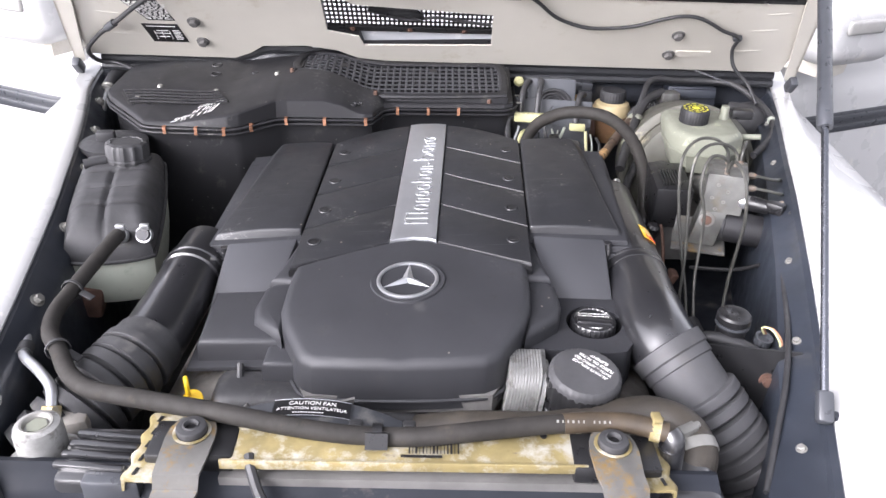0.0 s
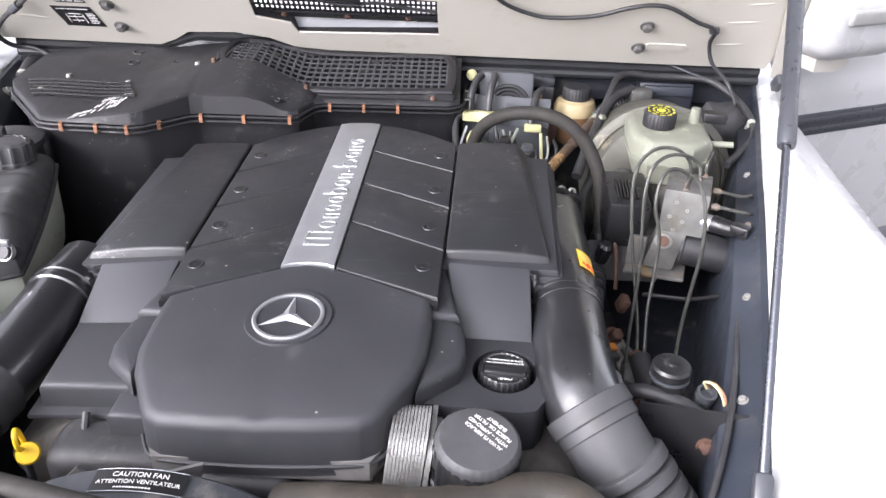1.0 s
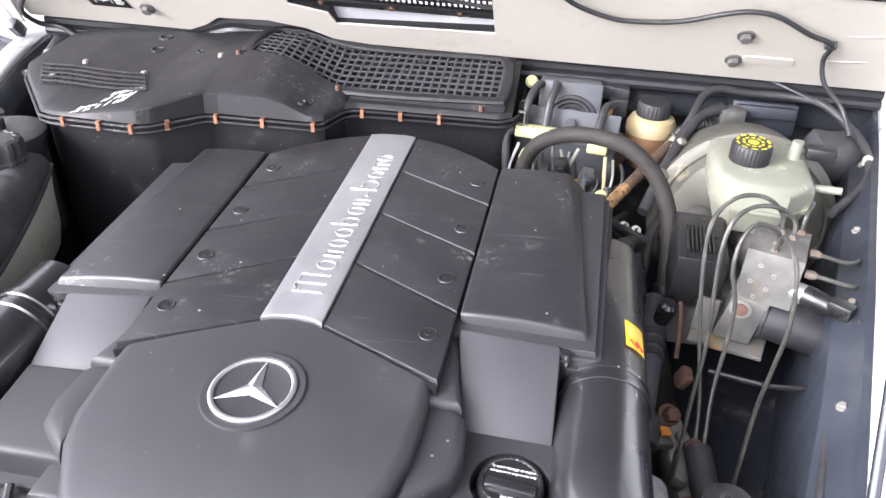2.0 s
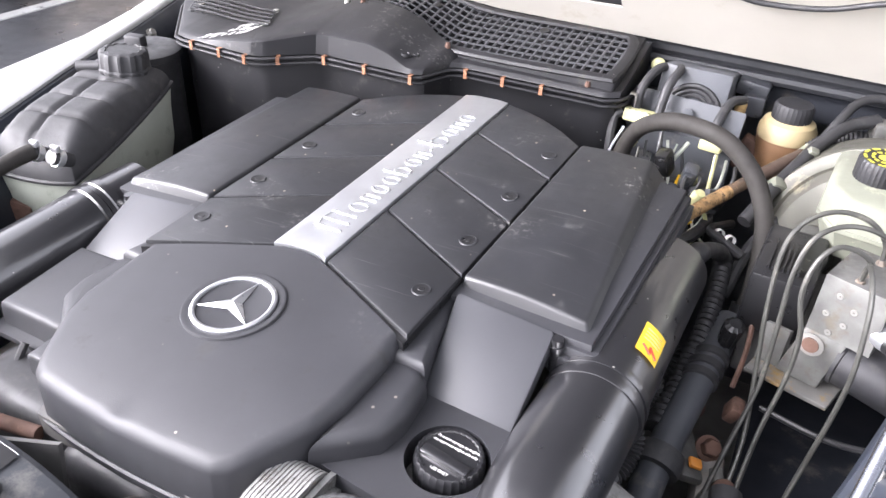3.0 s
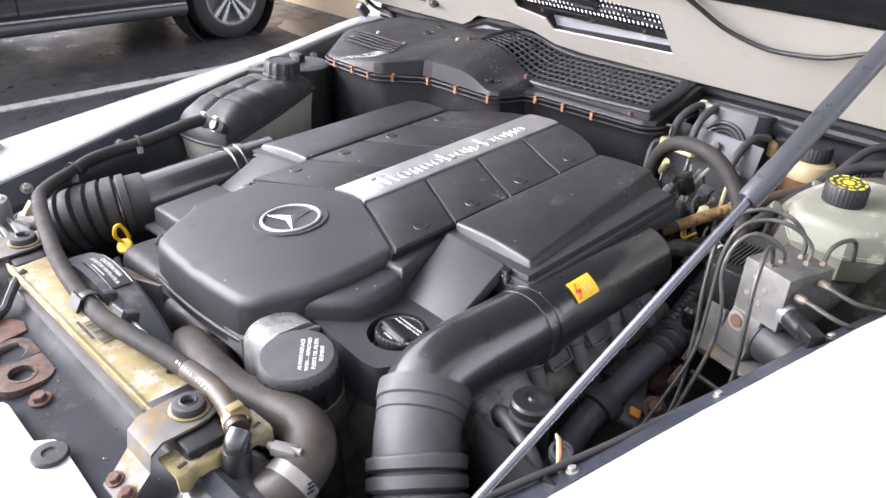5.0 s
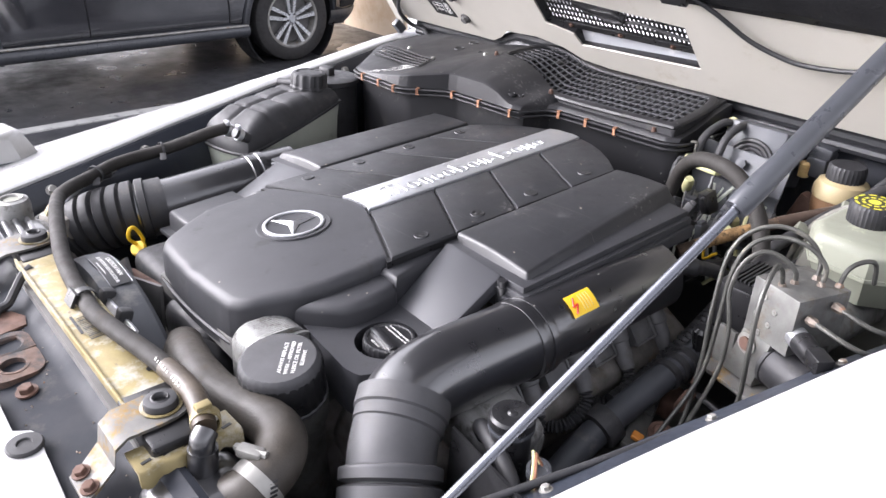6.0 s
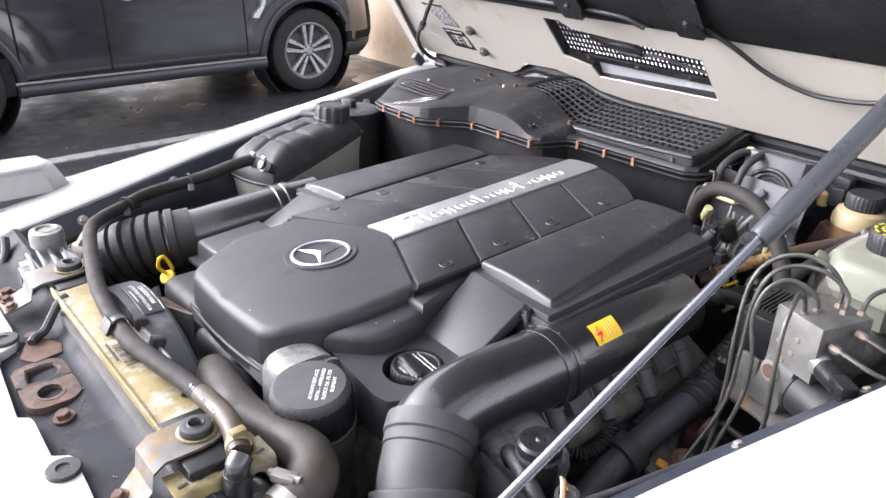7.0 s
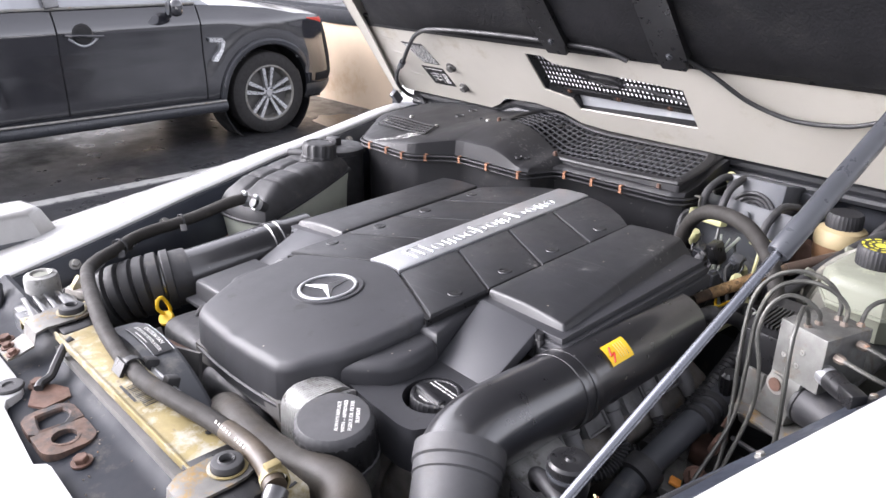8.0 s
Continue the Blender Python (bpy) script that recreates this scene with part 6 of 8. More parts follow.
# upper radiator hose
uh, _ = hose_thing("radiator_hose", "thick brown-black radiator hose held by a worm clamp", [(-0.01, 0.645, 1.030), (0.04, 0.630, 1.050), (0.085, 0.622, 1.058), (0.14, 0.622, 1.060), (0.20, 0.632, 1.068), (0.243, 0.632, 1.075), (0.272, 0.613, 1.076), (0.280, 0.586, 1.068), (0.268, 0.562, 1.052)], lambda f: 0.0235, surface("aged_brown_rubber", (0.040, 0.034, 0.027), 0.55, var=0.35, scale=18, bump=0.5, grain=420, stain=((0.065, 0.054, 0.04), 0.25, 24)), n=24)
b = B()
lathe(b, [(0.0238, -0.006), (0.0252, -0.006), (0.0252, 0.006), (0.0238, 0.006)], axis((0.2795, 0.589, 1.069), (0.15, -0.88, -0.35)), 28)
box(b, (0.268, 0.591, 1.095), (0.024, 0.012, 0.009), rot(0, 0, 30), bevel=0.002)
cyl(b, (0.254, 0.584, 1.0955), (0.282, 0.599, 1.0965), 0.0036, n=8)
part("worm_clamp", b, "zinc", uh, "bright worm-drive clamp")
for i in range(14):
    a = radians(10 + i * 9)
    b = B()
    box(b, V(0.2795, 0.589, 1.069) + V(0.0255 * math.cos(a) * 1.0, 0.0255 * math.sin(a) * 0.35, 0.0255 * math.sin(a) * 0.93), (0.0008, 0.007, 0.002), rot(0, -math.degrees(a), 0))
    part("clamp_slot", b, "label", uh)

# fan shroud
fs = thing("fan_shroud", (-0.09, 0.62, 0.65), "black plastic fan shroud with a printed warning", "fan shroud")
FC, FR = V(-0.128, 0.0, 0.903), 0.195


def shroud_at(a, y, r=FR):
    return FC + V(r * math.sin(a), y, r * math.cos(a))


b = B()
prof = [(0.570, FR - 0.03), (0.578, FR - 0.010), (0.586, FR - 0.001), (0.606, FR), (0.623, FR - 0.001), (0.628, FR - 0.005), (0.627, FR - 0.02), (0.606, FR - 0.02), (0.58, FR - 0.05)]
sheet(b, lambda u, v: shroud_at(radians(-100 + 200 * u), *prof[round(v * 8)]), 64, 8)
ring = part("shroud_ring", b, "greypaint", fs, "dusty grey shroud ring")
b = B()
sheet(b, lambda u, v: shroud_at(radians(-10.5 + 24 * u), 0.596 + 0.026 * v, FR + 0.0016), 16, 2)
lab = part("warning_label", b, "label", ring, "black label with white print")


def round_text(txt, y, size):
    ob = lettering("print", txt, Matrix.Identity(4), size, "print", lab)
    me = ob.data
    for v in me.vertices:
        a = radians(1.6) + v.co.x / FR
        p = shroud_at(a, y + v.co.y, FR + 0.0022 + v.co.z)
        v.co = p
    return ob


round_text("CAUTION FAN", 0.6145, 0.0074)
round_text("ATTENTION VENTILATEUR", 0.6065, 0.0060)
b = B()
for k in range(12):
    a = radians(-4) + k * 0.014
    sheet(b, lambda u, v: shroud_at(a + 0.010 * u, 0.5995 + 0.0016 * v, FR + 0.0022), 1, 1)
part("fine_print", b, "print", lab)
b = B()
for sgn in (0.5965, 0.6215):
    tube(b, [shroud_at(radians(-10.5 + 24 * i / 10), sgn, FR + 0.0018) for i in range(11)], 0.0004, 4, 0)
part("label_border", b, "letter", lab)
for k in range(9):
    b = B()
    a = 2 * math.pi * k / 9
    c, d = V(math.sin(a), 0, math.cos(a)), V(math.cos(a), 0, -math.sin(a))
    p = [V(FC.x, 0.632, FC.z) + c * r + d * w + V(0, dy, 0) for r, w, dy in ((0.05, -0.02, 0), (0.05, 0.02, 0.02), (0.172, 0.045, 0.02), (0.172, -0.025, -0.01))]
    q = [v + V(0, 0.004, 0) for v in p]
    vs = [b.verts.new(v) for v in p + q]
    for f in ((0, 1, 2, 3), (7, 6, 5, 4), (0, 4, 5, 1), (1, 5, 6, 2), (2, 6, 7, 3), (3, 7, 4, 0)):
        b.faces.new([vs[i] for i in f])
    part("fan_blade", b, "dark", fs)

# ---- brake booster, master cylinder and reservoir
bb = thing("brake_booster", (0.485, 1.40, 0.93), "zinc-plated brake booster drum", "brake part")
bx = axis((0.487, 1.345, 1.070), (-0.02, -1, 0.12))
b = B()
lathe(b, [(0, -0.12), (0.10, -0.12), (0.120, -0.09), (0.124, -0.02), (0.129, -0.015), (0.129, -0.003), (0.122, 0.0), (0.116, 0.008), (0.112, 0.006), (0.105, 0.022), (0.085, 0.030), (0.05, 0.034), (0, 0.034)], bx, 56)
part("drum", b, surface("plated_drum_steel", (0.12, 0.118, 0.10), 0.52, 0.35, var=0.15, scale=10, bump=0.08, grain=200, stain=((0.40, 0.36, 0.27), 0.15, 14)), bb)
b = B()
lathe(b, [(0, 0.0), (0.027, 0.0), (0.027, 0.03), (0.022, 0.038), (0, 0.038)], axis((0.425, 1.315, 1.075), (0, -1, 0.12)), 24)
part("boss", b, "cast", bb)
b = B()
cyl(b, (0.485, 1.30, 1.08), (0.485, 1.14, 1.098), 0.024)
part("master_cylinder", b, "cast", bb)
rs = thing("brake_fluid_reservoir", (0.485, 1.27, 1.10), "milky brake fluid reservoir with a black and yellow cap", "reservoir")
b = B()
RO = [(0.412, 1.335), (0.405, 1.23), (0.425, 1.195), (0.49, 1.188), (0.526, 1.215), (0.536, 1.315), (0.515, 1.352), (0.435, 1.360)]
prism(b, RO, 1.105, 1.145, side=-0.22)
prism(b, RO, 1.145, 1.180, bevel=0.012, seg=3)
part("tank", b, "ivory", rs)
b = B()
prism(b, [((x - 0.47) * 1.02 + 0.47, (y - 1.275) * 1.02 + 1.275) for x, y in RO], 1.143, 1.1475)
part("seam", b, "ivory", rs)
cm = Matrix.Translation((0.452, 1.270, 1.178)) @ rot(3, 0, 0).to_4x4()
b = B()
lathe(b, [(0, 0.0), (0.024, 0.0), (0.0255, 0.003), (0.0255, 0.024), (0.023, 0.0275), (0, 0.0275)], cm, 64, 32, 0.0009)
bc = part("cap", b, "airbox", rs, "black ribbed cap with yellow print")
b = B()
for r0, r1 in ((0.0185, 0.0218), (0.0105, 0.0140)):
    for k in range(10):
        a0 = 2 * math.pi * k / 10
        sheet(b, lambda u, v: cm @ V((r0 + (r1 - r0) * v) * math.cos(a0 + 0.42 * u), (r0 + (r1 - r0) * v) * math.sin(a0 + 0.42 * u), 0.0280), 4, 1)
lathe(b, [(0, 0.0280), (0.007, 0.0280)], cm, 16)
part("fine_print", b, surface("yellow_print", (0.62, 0.58, 0.05), 0.5, var=0.1, scale=60, bump=0), bc)
b = B()
cyl(b, (0.513, 1.29, 1.178), (0.513, 1.29, 1.204), 0.009, 0.007)
part("sensor_neck", b, "ivory", rs)
b = B()
cyl(b, (0.525, 1.235, 1.166), (0.560, 1.225, 1.170), 0.005)
part("nipple", b, "ivory", rs)
b = B()
box(b, (0.545, 1.29, 1.190), (0.038, 0.022, 0.018), rot(0, 0, -10), bevel=0.004)
part("level_plug", b, "label", rs)
rs.location += V(0.011, 0.026, 0.007)

# ---- hydraulic unit with its brake lines
hu = thing("brake_hydraulic_unit", (0.48, 1.1, 0.90), "aluminium brake hydraulic block with a black pump motor", "brake part")
HM = Matrix.Translation((0.434, 1.098, 1.045)) @ rot(0, 0, -18).to_4x4()
b = B()
prism(b, [(0.0, 0.0), (0.060, 0.0), (0.060, 0.070), (0.0, 0.070)], 0.060, 0.125, HM, bevel=0.0015)
t = bmesh.new()
q = [(-0.012, -0.004, 0.0), (0.030, -0.002, 0.0), (0.034, 0.060, 0.0), (-0.010, 0.060, 0.0), (0.0, 0.0, 0.0605), (0.040, 0.0, 0.0605), (0.040, 0.068, 0.0605), (0.0, 0.068, 0.0605)]
vs = [t.verts.new(p) for p in q]
for f in ((3, 2, 1, 0), (4, 5, 6, 7), (0, 1, 5, 4), (1, 2, 6, 5), (2, 3, 7, 6), (3, 0, 4, 7)):
    t.faces.new([vs[i] for i in f])
bmesh.ops.bevel(t, geom=t.edges[:], offset=0.0015, segments=2, profile=0.5, affect="EDGES")
absorb(b, t, HM)
part("valve_block", b, "cast", hu, "bare aluminium valve block")
b = B()
box(b, (0.446, 1.115, 1.040), (0.085, 0.075, 0.006), rot(3, -3, -18), bevel=0.002)
part("base_plate", b, "bracket", hu, "corroded base plate")
b = B()
prism(b, [(0.400, 1.112), (0.424, 1.106), (0.427, 1.110), (0.403, 1.116)], 1.04, 1.088, bevel=0.001)
part("side_ear", b, "cast", hu)
b = B()
lathe(b, [(0, 0), (0.0080, 0), (0.0080, 0.003), (0, 0.003)], HM @ axis((0.011, -0.002, 0.046), (0, -1, 0)), 20)
part("plug", b, "rust", hu)
b = B()
lathe(b, [(0.0080, 0), (0.0125, 0), (0.0125, 0.0012), (0.0080, 0.0012)], HM @ axis((0.011, -0.002, 0.046), (0, -1, 0)), 20)
part("corrosion_ring", b, "zinc", hu)
for x, z in ((0.018, 0.108), (0.034, 0.098), (0.012, 0.085), (0.030, 0.080), (0.020, 0.066)):
    b = B()
    lathe(b, [(0.0012, 0.0002), (0.0034, 0.0002), (0.0030, 0.0012), (0.0012, 0.0012)], HM @ axis((x, 0.0, z), (0, -1, 0)), 10)
    part("ball_plug", b, "zinc", hu)
b = B()
lathe(b, [(0, 0.0), (0.0275, 0.0), (0.0275, 0.004), (0.026, 0.005), (0.026, 0.072), (0.024, 0.078), (0.012, 0.080), (0, 0.080)], axis(HM @ V(0.036, 0.020, 0.032), (0.93, -0.35, -0.05)), 32)
part("pump_motor", b, "airbox", hu, "black pump motor")
b = B()
cyl(b, HM @ V(0.058, 0.010, 0.082), HM @ V(0.072, 0.004, 0.083), 0.0115, n=24)
part("switch_body", b, "chrome", hu)
b = B()
cyl(b, HM @ V(0.071, 0.005, 0.083), HM @ V(0.098, -0.008, 0.085), 0.0125, 0.0105)
box(b, HM @ V(0.106, -0.012, 0.088), (0.026, 0.018, 0.018), rot(0, 0, -38), bevel=0.003)
part("switch_plug", b, "label", hu)
b = B()
box(b, (0.405, 1.195, 1.088), (0.062, 0.105, 0.075), rot(4, 0, -3), bevel=0.005)
part("control_module", b, "label", hu, "black control module with fins")
for i in range(7):
    b = B()
    box(b, (0.386 + i * 0.005, 1.180, 1.128), (0.0022, 0.055, 0.004), rot(4, 0, -3))
    part("module_fin", b, "label", hu)
b = B()
box(b, (0.425, 1.22, 1.02), (0.09, 0.12, 0.09), bevel=0.006)
part("module_base", b, "dark", hu)
LINES = [
    [(0.478, 1.140, 1.166), (0.475, 1.146, 1.190), (0.455, 1.147, 1.208), (0.426, 1.142, 1.211), (0.402, 1.128, 1.198), (0.392, 1.112, 1.17), (0.396, 1.095, 1.11), (0.405, 1.078, 1.05), (0.415, 1.04, 0.98), (0.41, 0.98, 0.92)],
    [(0.488, 1.130, 1.166), (0.486, 1.134, 1.190), (0.465, 1.131, 1.206), (0.437, 1.126, 1.207), (0.415, 1.112, 1.194), (0.407, 1.098, 1.16), (0.410, 1.086, 1.10), (0.412, 1.07, 1.04), (0.402, 1.03, 0.98), (0.39, 0.97, 0.92)],
    [(0.468, 1.114, 1.166), (0.466, 1.112, 1.184), (0.450, 1.106, 1.196), (0.433, 1.100, 1.196), (0.421, 1.088, 1.18), (0.419, 1.078, 1.15), (0.430, 1.072, 1.11), (0.432, 1.066, 1.06), (0.425, 1.04, 1.0), (0.42, 0.98, 0.93)],
    [(0.462, 1.100, 1.166), (0.462, 1.090, 1.190), (0.462, 1.074, 1.200), (0.467, 1.050, 1.192), (0.471, 1.034, 1.170), (0.476, 1.026, 1.12), (0.476, 1.030, 1.06), (0.470, 1.02, 1.0), (0.455, 0.97, 0.93)],
    [(0.502, 1.090, 1.150), (0.514, 1.086, 1.150), (0.545, 1.085, 1.144), (0.565, 1.11, 1.13), (0.575, 1.17, 1.10)],
    [(0.512, 1.122, 1.158), (0.524, 1.118, 1.158), (0.550, 1.120, 1.152), (0.575, 1.15, 1.14), (0.585, 1.21, 1.11)],
    [(0.500, 1.143, 1.166), (0.502, 1.150, 1.188), (0.510, 1.165, 1.196), (0.516, 1.182, 1.190), (0.518, 1.190, 1.165)],
]
for pts in LINES:
    e = thing("brake_line", pts[0], "bent steel brake line with a rusty union", "brake line", "brake lines at the hydraulic unit")
    b = B()
    tube(b, pts, 0.0026, 8, 7)
    part("line", b, M["brakeline"], e)
    b = B()
    d = V(*pts[1]) - V(*pts[0])
    lathe(b, [(0, -0.004), (0.0050, -0.004), (0.0050, 0.004), (0.0034, 0.008), (0, 0.008)], axis(pts[0], d), 6)
    part("union", b, "union", e)
b = B()
tube(b, [(0.545, 1.035, 1.135), (0.552, 1.015, 1.125), (0.545, 1.0, 1.10), (0.52, 1.0, 1.07), (0.48, 1.03, 1.035), (0.42, 1.06, 1.02)], 0.0032, 8)
part("switch_lead", b, "label", hu)

# ---- power steering reservoir
ps = thing("steering_fluid_reservoir", (0.358, 1.485, 1.05), "amber fluid reservoir with a black ribbed cap", "reservoir")
pm = Matrix.Translation((0.358, 1.485, 1.155)) @ Matrix.Diagonal((0.84, 0.84, 0.9, 1)) @ Matrix.Translation((0, 0, -1.145))
b = B()
lathe(b, [(0, 1.06), (0.030, 1.06), (0.040, 1.085), (0.044, 1.105), (0.044, 1.135), (0.040, 1.148), (0.028, 1.154), (0, 1.154)], pm, 32)
part("tank", b, surface("brown_fluid_plastic", (0.17, 0.095, 0.05), 0.4, var=0.25, scale=20, bump=0.05, stain=((0.30, 0.20, 0.10), 0.2, 24)), ps, "lower half brown with fluid")
b = B()
lathe(b, [(0.0435, 1.122), (0.0455, 1.124), (0.0455, 1.137), (0.040, 1.1485), (0.027, 1.1545)], pm, 32)
part("upper_band", b, surface("cream_aged_plastic", (0.37, 0.30, 0.17), 0.45, var=0.1, scale=20, bump=0.05), ps)
b = B()
lathe(b, [(0, 1.150), (0.031, 1.150), (0.031, 1.172), (0.028, 1.177), (0.022, 1.176), (0, 1.176)], pm, 56, 28, 0.0012)
part("cap", b, "airbox", ps)
b = B()
box(b, (0.315, 1.48, 1.10), (0.03, 0.02, 0.05), rot(0, 20, 0), bevel=0.003)
part("strap", b, "rust", ps)

# ---- vacuum hose arching over the right rear
vh, _ = hose_thing("vacuum_hose", "thick black rubber hose arching over the rear of the bay", [(0.168, 1.330, 1.09), (0.172, 1.345, 1.125), (0.190, 1.335, 1.162), (0.225, 1.310, 1.190), (0.265, 1.290, 1.200), (0.305, 1.275, 1.196), (0.342, 1.262, 1.170), (0.366, 1.250, 1.130), (0.376, 1.235, 1.085), (0.378, 1.21, 1.04), (0.374, 1.18, 1.01)], 0.0108, "agedhose", n=18)
for p, q in (((0.376, 1.20, 1.03), (0, -0.5, -1)), ((0.374, 1.175, 1.005), (0, -0.7, -1))):
    b = B()
    lathe(b, [(0.0108, -0.008), (0.0145, -0.008), (0.0145, 0.008), (0.0108, 0.008)], axis(p, q), 18)
    part("clip_ring", b, "label", vh)
hp, _ = hose_thing("heater_pipe", "thick black coolant pipe with a rubber cuff beside the cylinder head", [(0.366, 1.19, 1.018), (0.361, 1.14, 1.006), (0.356, 1.10, 0.995), (0.346, 1.02, 0.967), (0.342, 0.97, 0.948), (0.343, 0.92, 0.925), (0.35, 0.86, 0.89)], 0.0175, "greypaint", n=20)
for y, z, r in ((1.130, 1.0035, 0.0205), (1.115, 0.9995, 0.0205), (1.100, 0.995, 0.0205)):
    b = B()
    lathe(b, [(0.017, -0.005), (r, -0.004), (r, 0.004), (0.017, 0.005)], axis((0.356 + (y - 1.10) * 0.125, y, z), (0, -1, -0.25)), 20)
    part("rib", b, "rubber", hp)
b = B()
lathe(b, [(0.017, -0.012), (0.025, -0.011), (0.026, 0.0), (0.025, 0.011), (0.017, 0.012)], axis((0.344, 0.998, 0.959), (-0.1, -1, -0.36)), 28)
part("cuff", b, "rubber", hp)
hose_thing("cable_sleeve", "black corrugated cable sleeve", [(0.330, 1.29, 1.06), (0.340, 1.24, 1.045), (0.343, 1.17, 1.02), (0.338, 1.10, 0.99), (0.33, 1.03, 0.97)], lambda f: 0.0105 + 0.0016 * math.cos(f * 2 * math.pi * 34), "hose", k=40, n=12)
br, _ = hose_thing("braided_hose", "brown braided fuel hose with rusty wire", [(0.262, 1.235, 1.085), (0.288, 1.275, 1.100), (0.318, 1.320, 1.115), (0.345, 1.365, 1.125), (0.372, 1.41, 1.132)], 0.0078, "copperwire", n=12)
b = B()
tube(b, [(0.336, 1.350, 1.122), (0.352, 1.376, 1.127), (0.372, 1.41, 1.133), (0.385, 1.43, 1.137)], 0.0092, 12)
part("brown_sleeve", b, surface("brown_rubber", (0.075, 0.05, 0.038), 0.5, var=0.2, scale=30, bump=0.1), br)
b = B()
tube(b, [(0.275, 1.255, 1.093), (0.288, 1.275, 1.100), (0.303, 1.298, 1.108), (0.318, 1.320, 1.115)], lambda f: 0.0085 + 0.0004 * math.sin(f * 150), 14, 14)
part("wire_braid", b, surface("golden_wire_braid", (0.30, 0.185, 0.085), 0.5, 0.4, var=0.4, scale=90, bump=0.8, grain=500, stain=((0.08, 0.055, 0.035), 0.4, 160)), br, "golden wire braid")
b = B()
box(b, (0.388, 1.436, 1.140), (0.014, 0.012, 0.020), rot(20, 30, 30), bevel=0.002)
part("end_clip", b, "ivory", br)
fl, _ = hose_thing("fuel_hose", "black hose with cream quick-connectors", [(0.345, 1.30, 1.09), (0.365, 1.35, 1.118), (0.385, 1.395, 1.14), (0.40, 1.43, 1.155), (0.425, 1.47, 1.172), (0.46, 1.50, 1.178)], 0.0088, "hose")
b = B()
box(b, (0.368, 1.356, 1.121), (0.020, 0.014, 0.020), rot(30, 20, 30), bevel=0.002)
part("connector", b, "ivory", fl)
b = B()
box(b, (0.393, 1.412, 1.148), (0.014, 0.010, 0.022), rot(30, 20, 30), bevel=0.002)
part("connector", b, "ivory", fl)

# ---- valves and plugs on the bulkhead
vb = thing("valve_bracket", (0.225, 1.43, 1.0), "grey steel bracket with change-over valves and a yellow label", "engine part")
b = B()
box(b, (0.228, 1.428, 1.150), (0.155, 0.003, 0.055), rot(-18, 0, -6), bevel=0.001)
box(b, (0.228, 1.42, 1.08), (0.15, 0.004, 0.10), rot(0, 0, -6))
part("bracket", b, "greypaint", vb)
b = B()
box(b, (0.183, 1.402, 1.150), (0.062, 0.020, 0.018), rot(-10, 0, -6), bevel=0.003)
part("valve_strip", b, "lemon", vb, "pale yellow labelled valve row")
b = B()
box(b, (0.275, 1.395, 1.135), (0.03, 0.014, 0.014), rot(-10, 0, -6), bevel=0.003)
part("valve_strip", b, "lemon", vb, "pale yellow labelled valve row")
b = B()
for i in range(6):
    box(b, (0.160 + i * 0.009, 1.3985 - i * 0.001, 1.1595), (0.004, 0.006, 0.0006), rot(-10, 0, -6))
part("fine_print", b, "label", vb)
for pts in ([(0.165, 1.408, 1.150), (0.166, 1.42, 1.185), (0.178, 1.45, 1.205), (0.19, 1.47, 1.195), (0.192, 1.48, 1.16)],
            [(0.196, 1.408, 1.150), (0.199, 1.425, 1.190), (0.205, 1.45, 1.206), (0.20, 1.48, 1.20), (0.19, 1.50, 1.18)],
            [(0.272, 1.40, 1.14), (0.275, 1.415, 1.165), (0.282, 1.44, 1.182), (0.295, 1.465, 1.180)],
            [(0.150, 1.405, 1.150), (0.140, 1.40, 1.140), (0.143, 1.385, 1.10), (0.15, 1.37, 1.07)]):
    b = B()
    tube(b, pts, 0.0062, 10)
    part("vacuum_line", b, "hose", vb)
b = B()
lathe(b, [(0, 0), (0.008, 0), (0.008, 0.005), (0, 0.006)], axis((0.232, 1.424, 1.160), (0.1, -1, 0.35)), 6)
part("bolt", b, "tubegrey", vb)
for x, y, z, r in ((0.196, 1.365, 1.10, 8), (0.228, 1.355, 1.115, -12), (0.262, 1.35, 1.105, 10), (0.245, 1.34, 1.075, 20), (0.285, 1.365, 1.075, -8), (0.215, 1.35, 1.06, 0)):
    b = B()
    box(b, (x, y, z), (0.018, 0.022, 0.034), rot(15, r, r), bevel=0.003)
    box(b, (x, y - 0.012, z), (0.010, 0.006, 0.02), rot(15, r, r), bevel=0.001)
    part("plug", b, "tubegrey" if r > 0 else "label", vb)
for x, y, z in ((0.282, 1.315, 1.095), (0.262, 1.375, 1.085), (0.17, 1.39, 1.115)):
    b = B()
    lathe(b, [(0, -0.016), (0.004, -0.016), (0.008, -0.006), (0.009, 0.008), (0.006, 0.014), (0, 0.014)], axis((x, y, z), (0.3, -0.3, 0.8)), 14)
    part("valve", b, "lemon", vb)
for pts, mt in (([(0.25, 1.36, 1.10), (0.245, 1.345, 1.06), (0.262, 1.31, 1.05), (0.285, 1.30, 1.07)], "sticker"), ([(0.30, 1.36, 1.08), (0.29, 1.33, 1.05), (0.27, 1.30, 1.04)], "tank"),
                ([(0.16, 1.38, 1.14), (0.15, 1.36, 1.10), (0.17, 1.34, 1.06)], "letter"), ([(0.21, 1.385, 1.13), (0.215, 1.36, 1.09), (0.205, 1.34, 1.04)], "label"), ([(0.24, 1.385, 1.13), (0.25, 1.37, 1.09), (0.235, 1.35, 1.04)], "label")):
    b = B()
    tube(b, pts, 0.0022, 6)
    part("wire", b, mt, vb)
eb = thing("bulkhead_box", (0.225, 1.55, 1.1), "dark grey box with a round cable grommet", "engine part")
b = B()
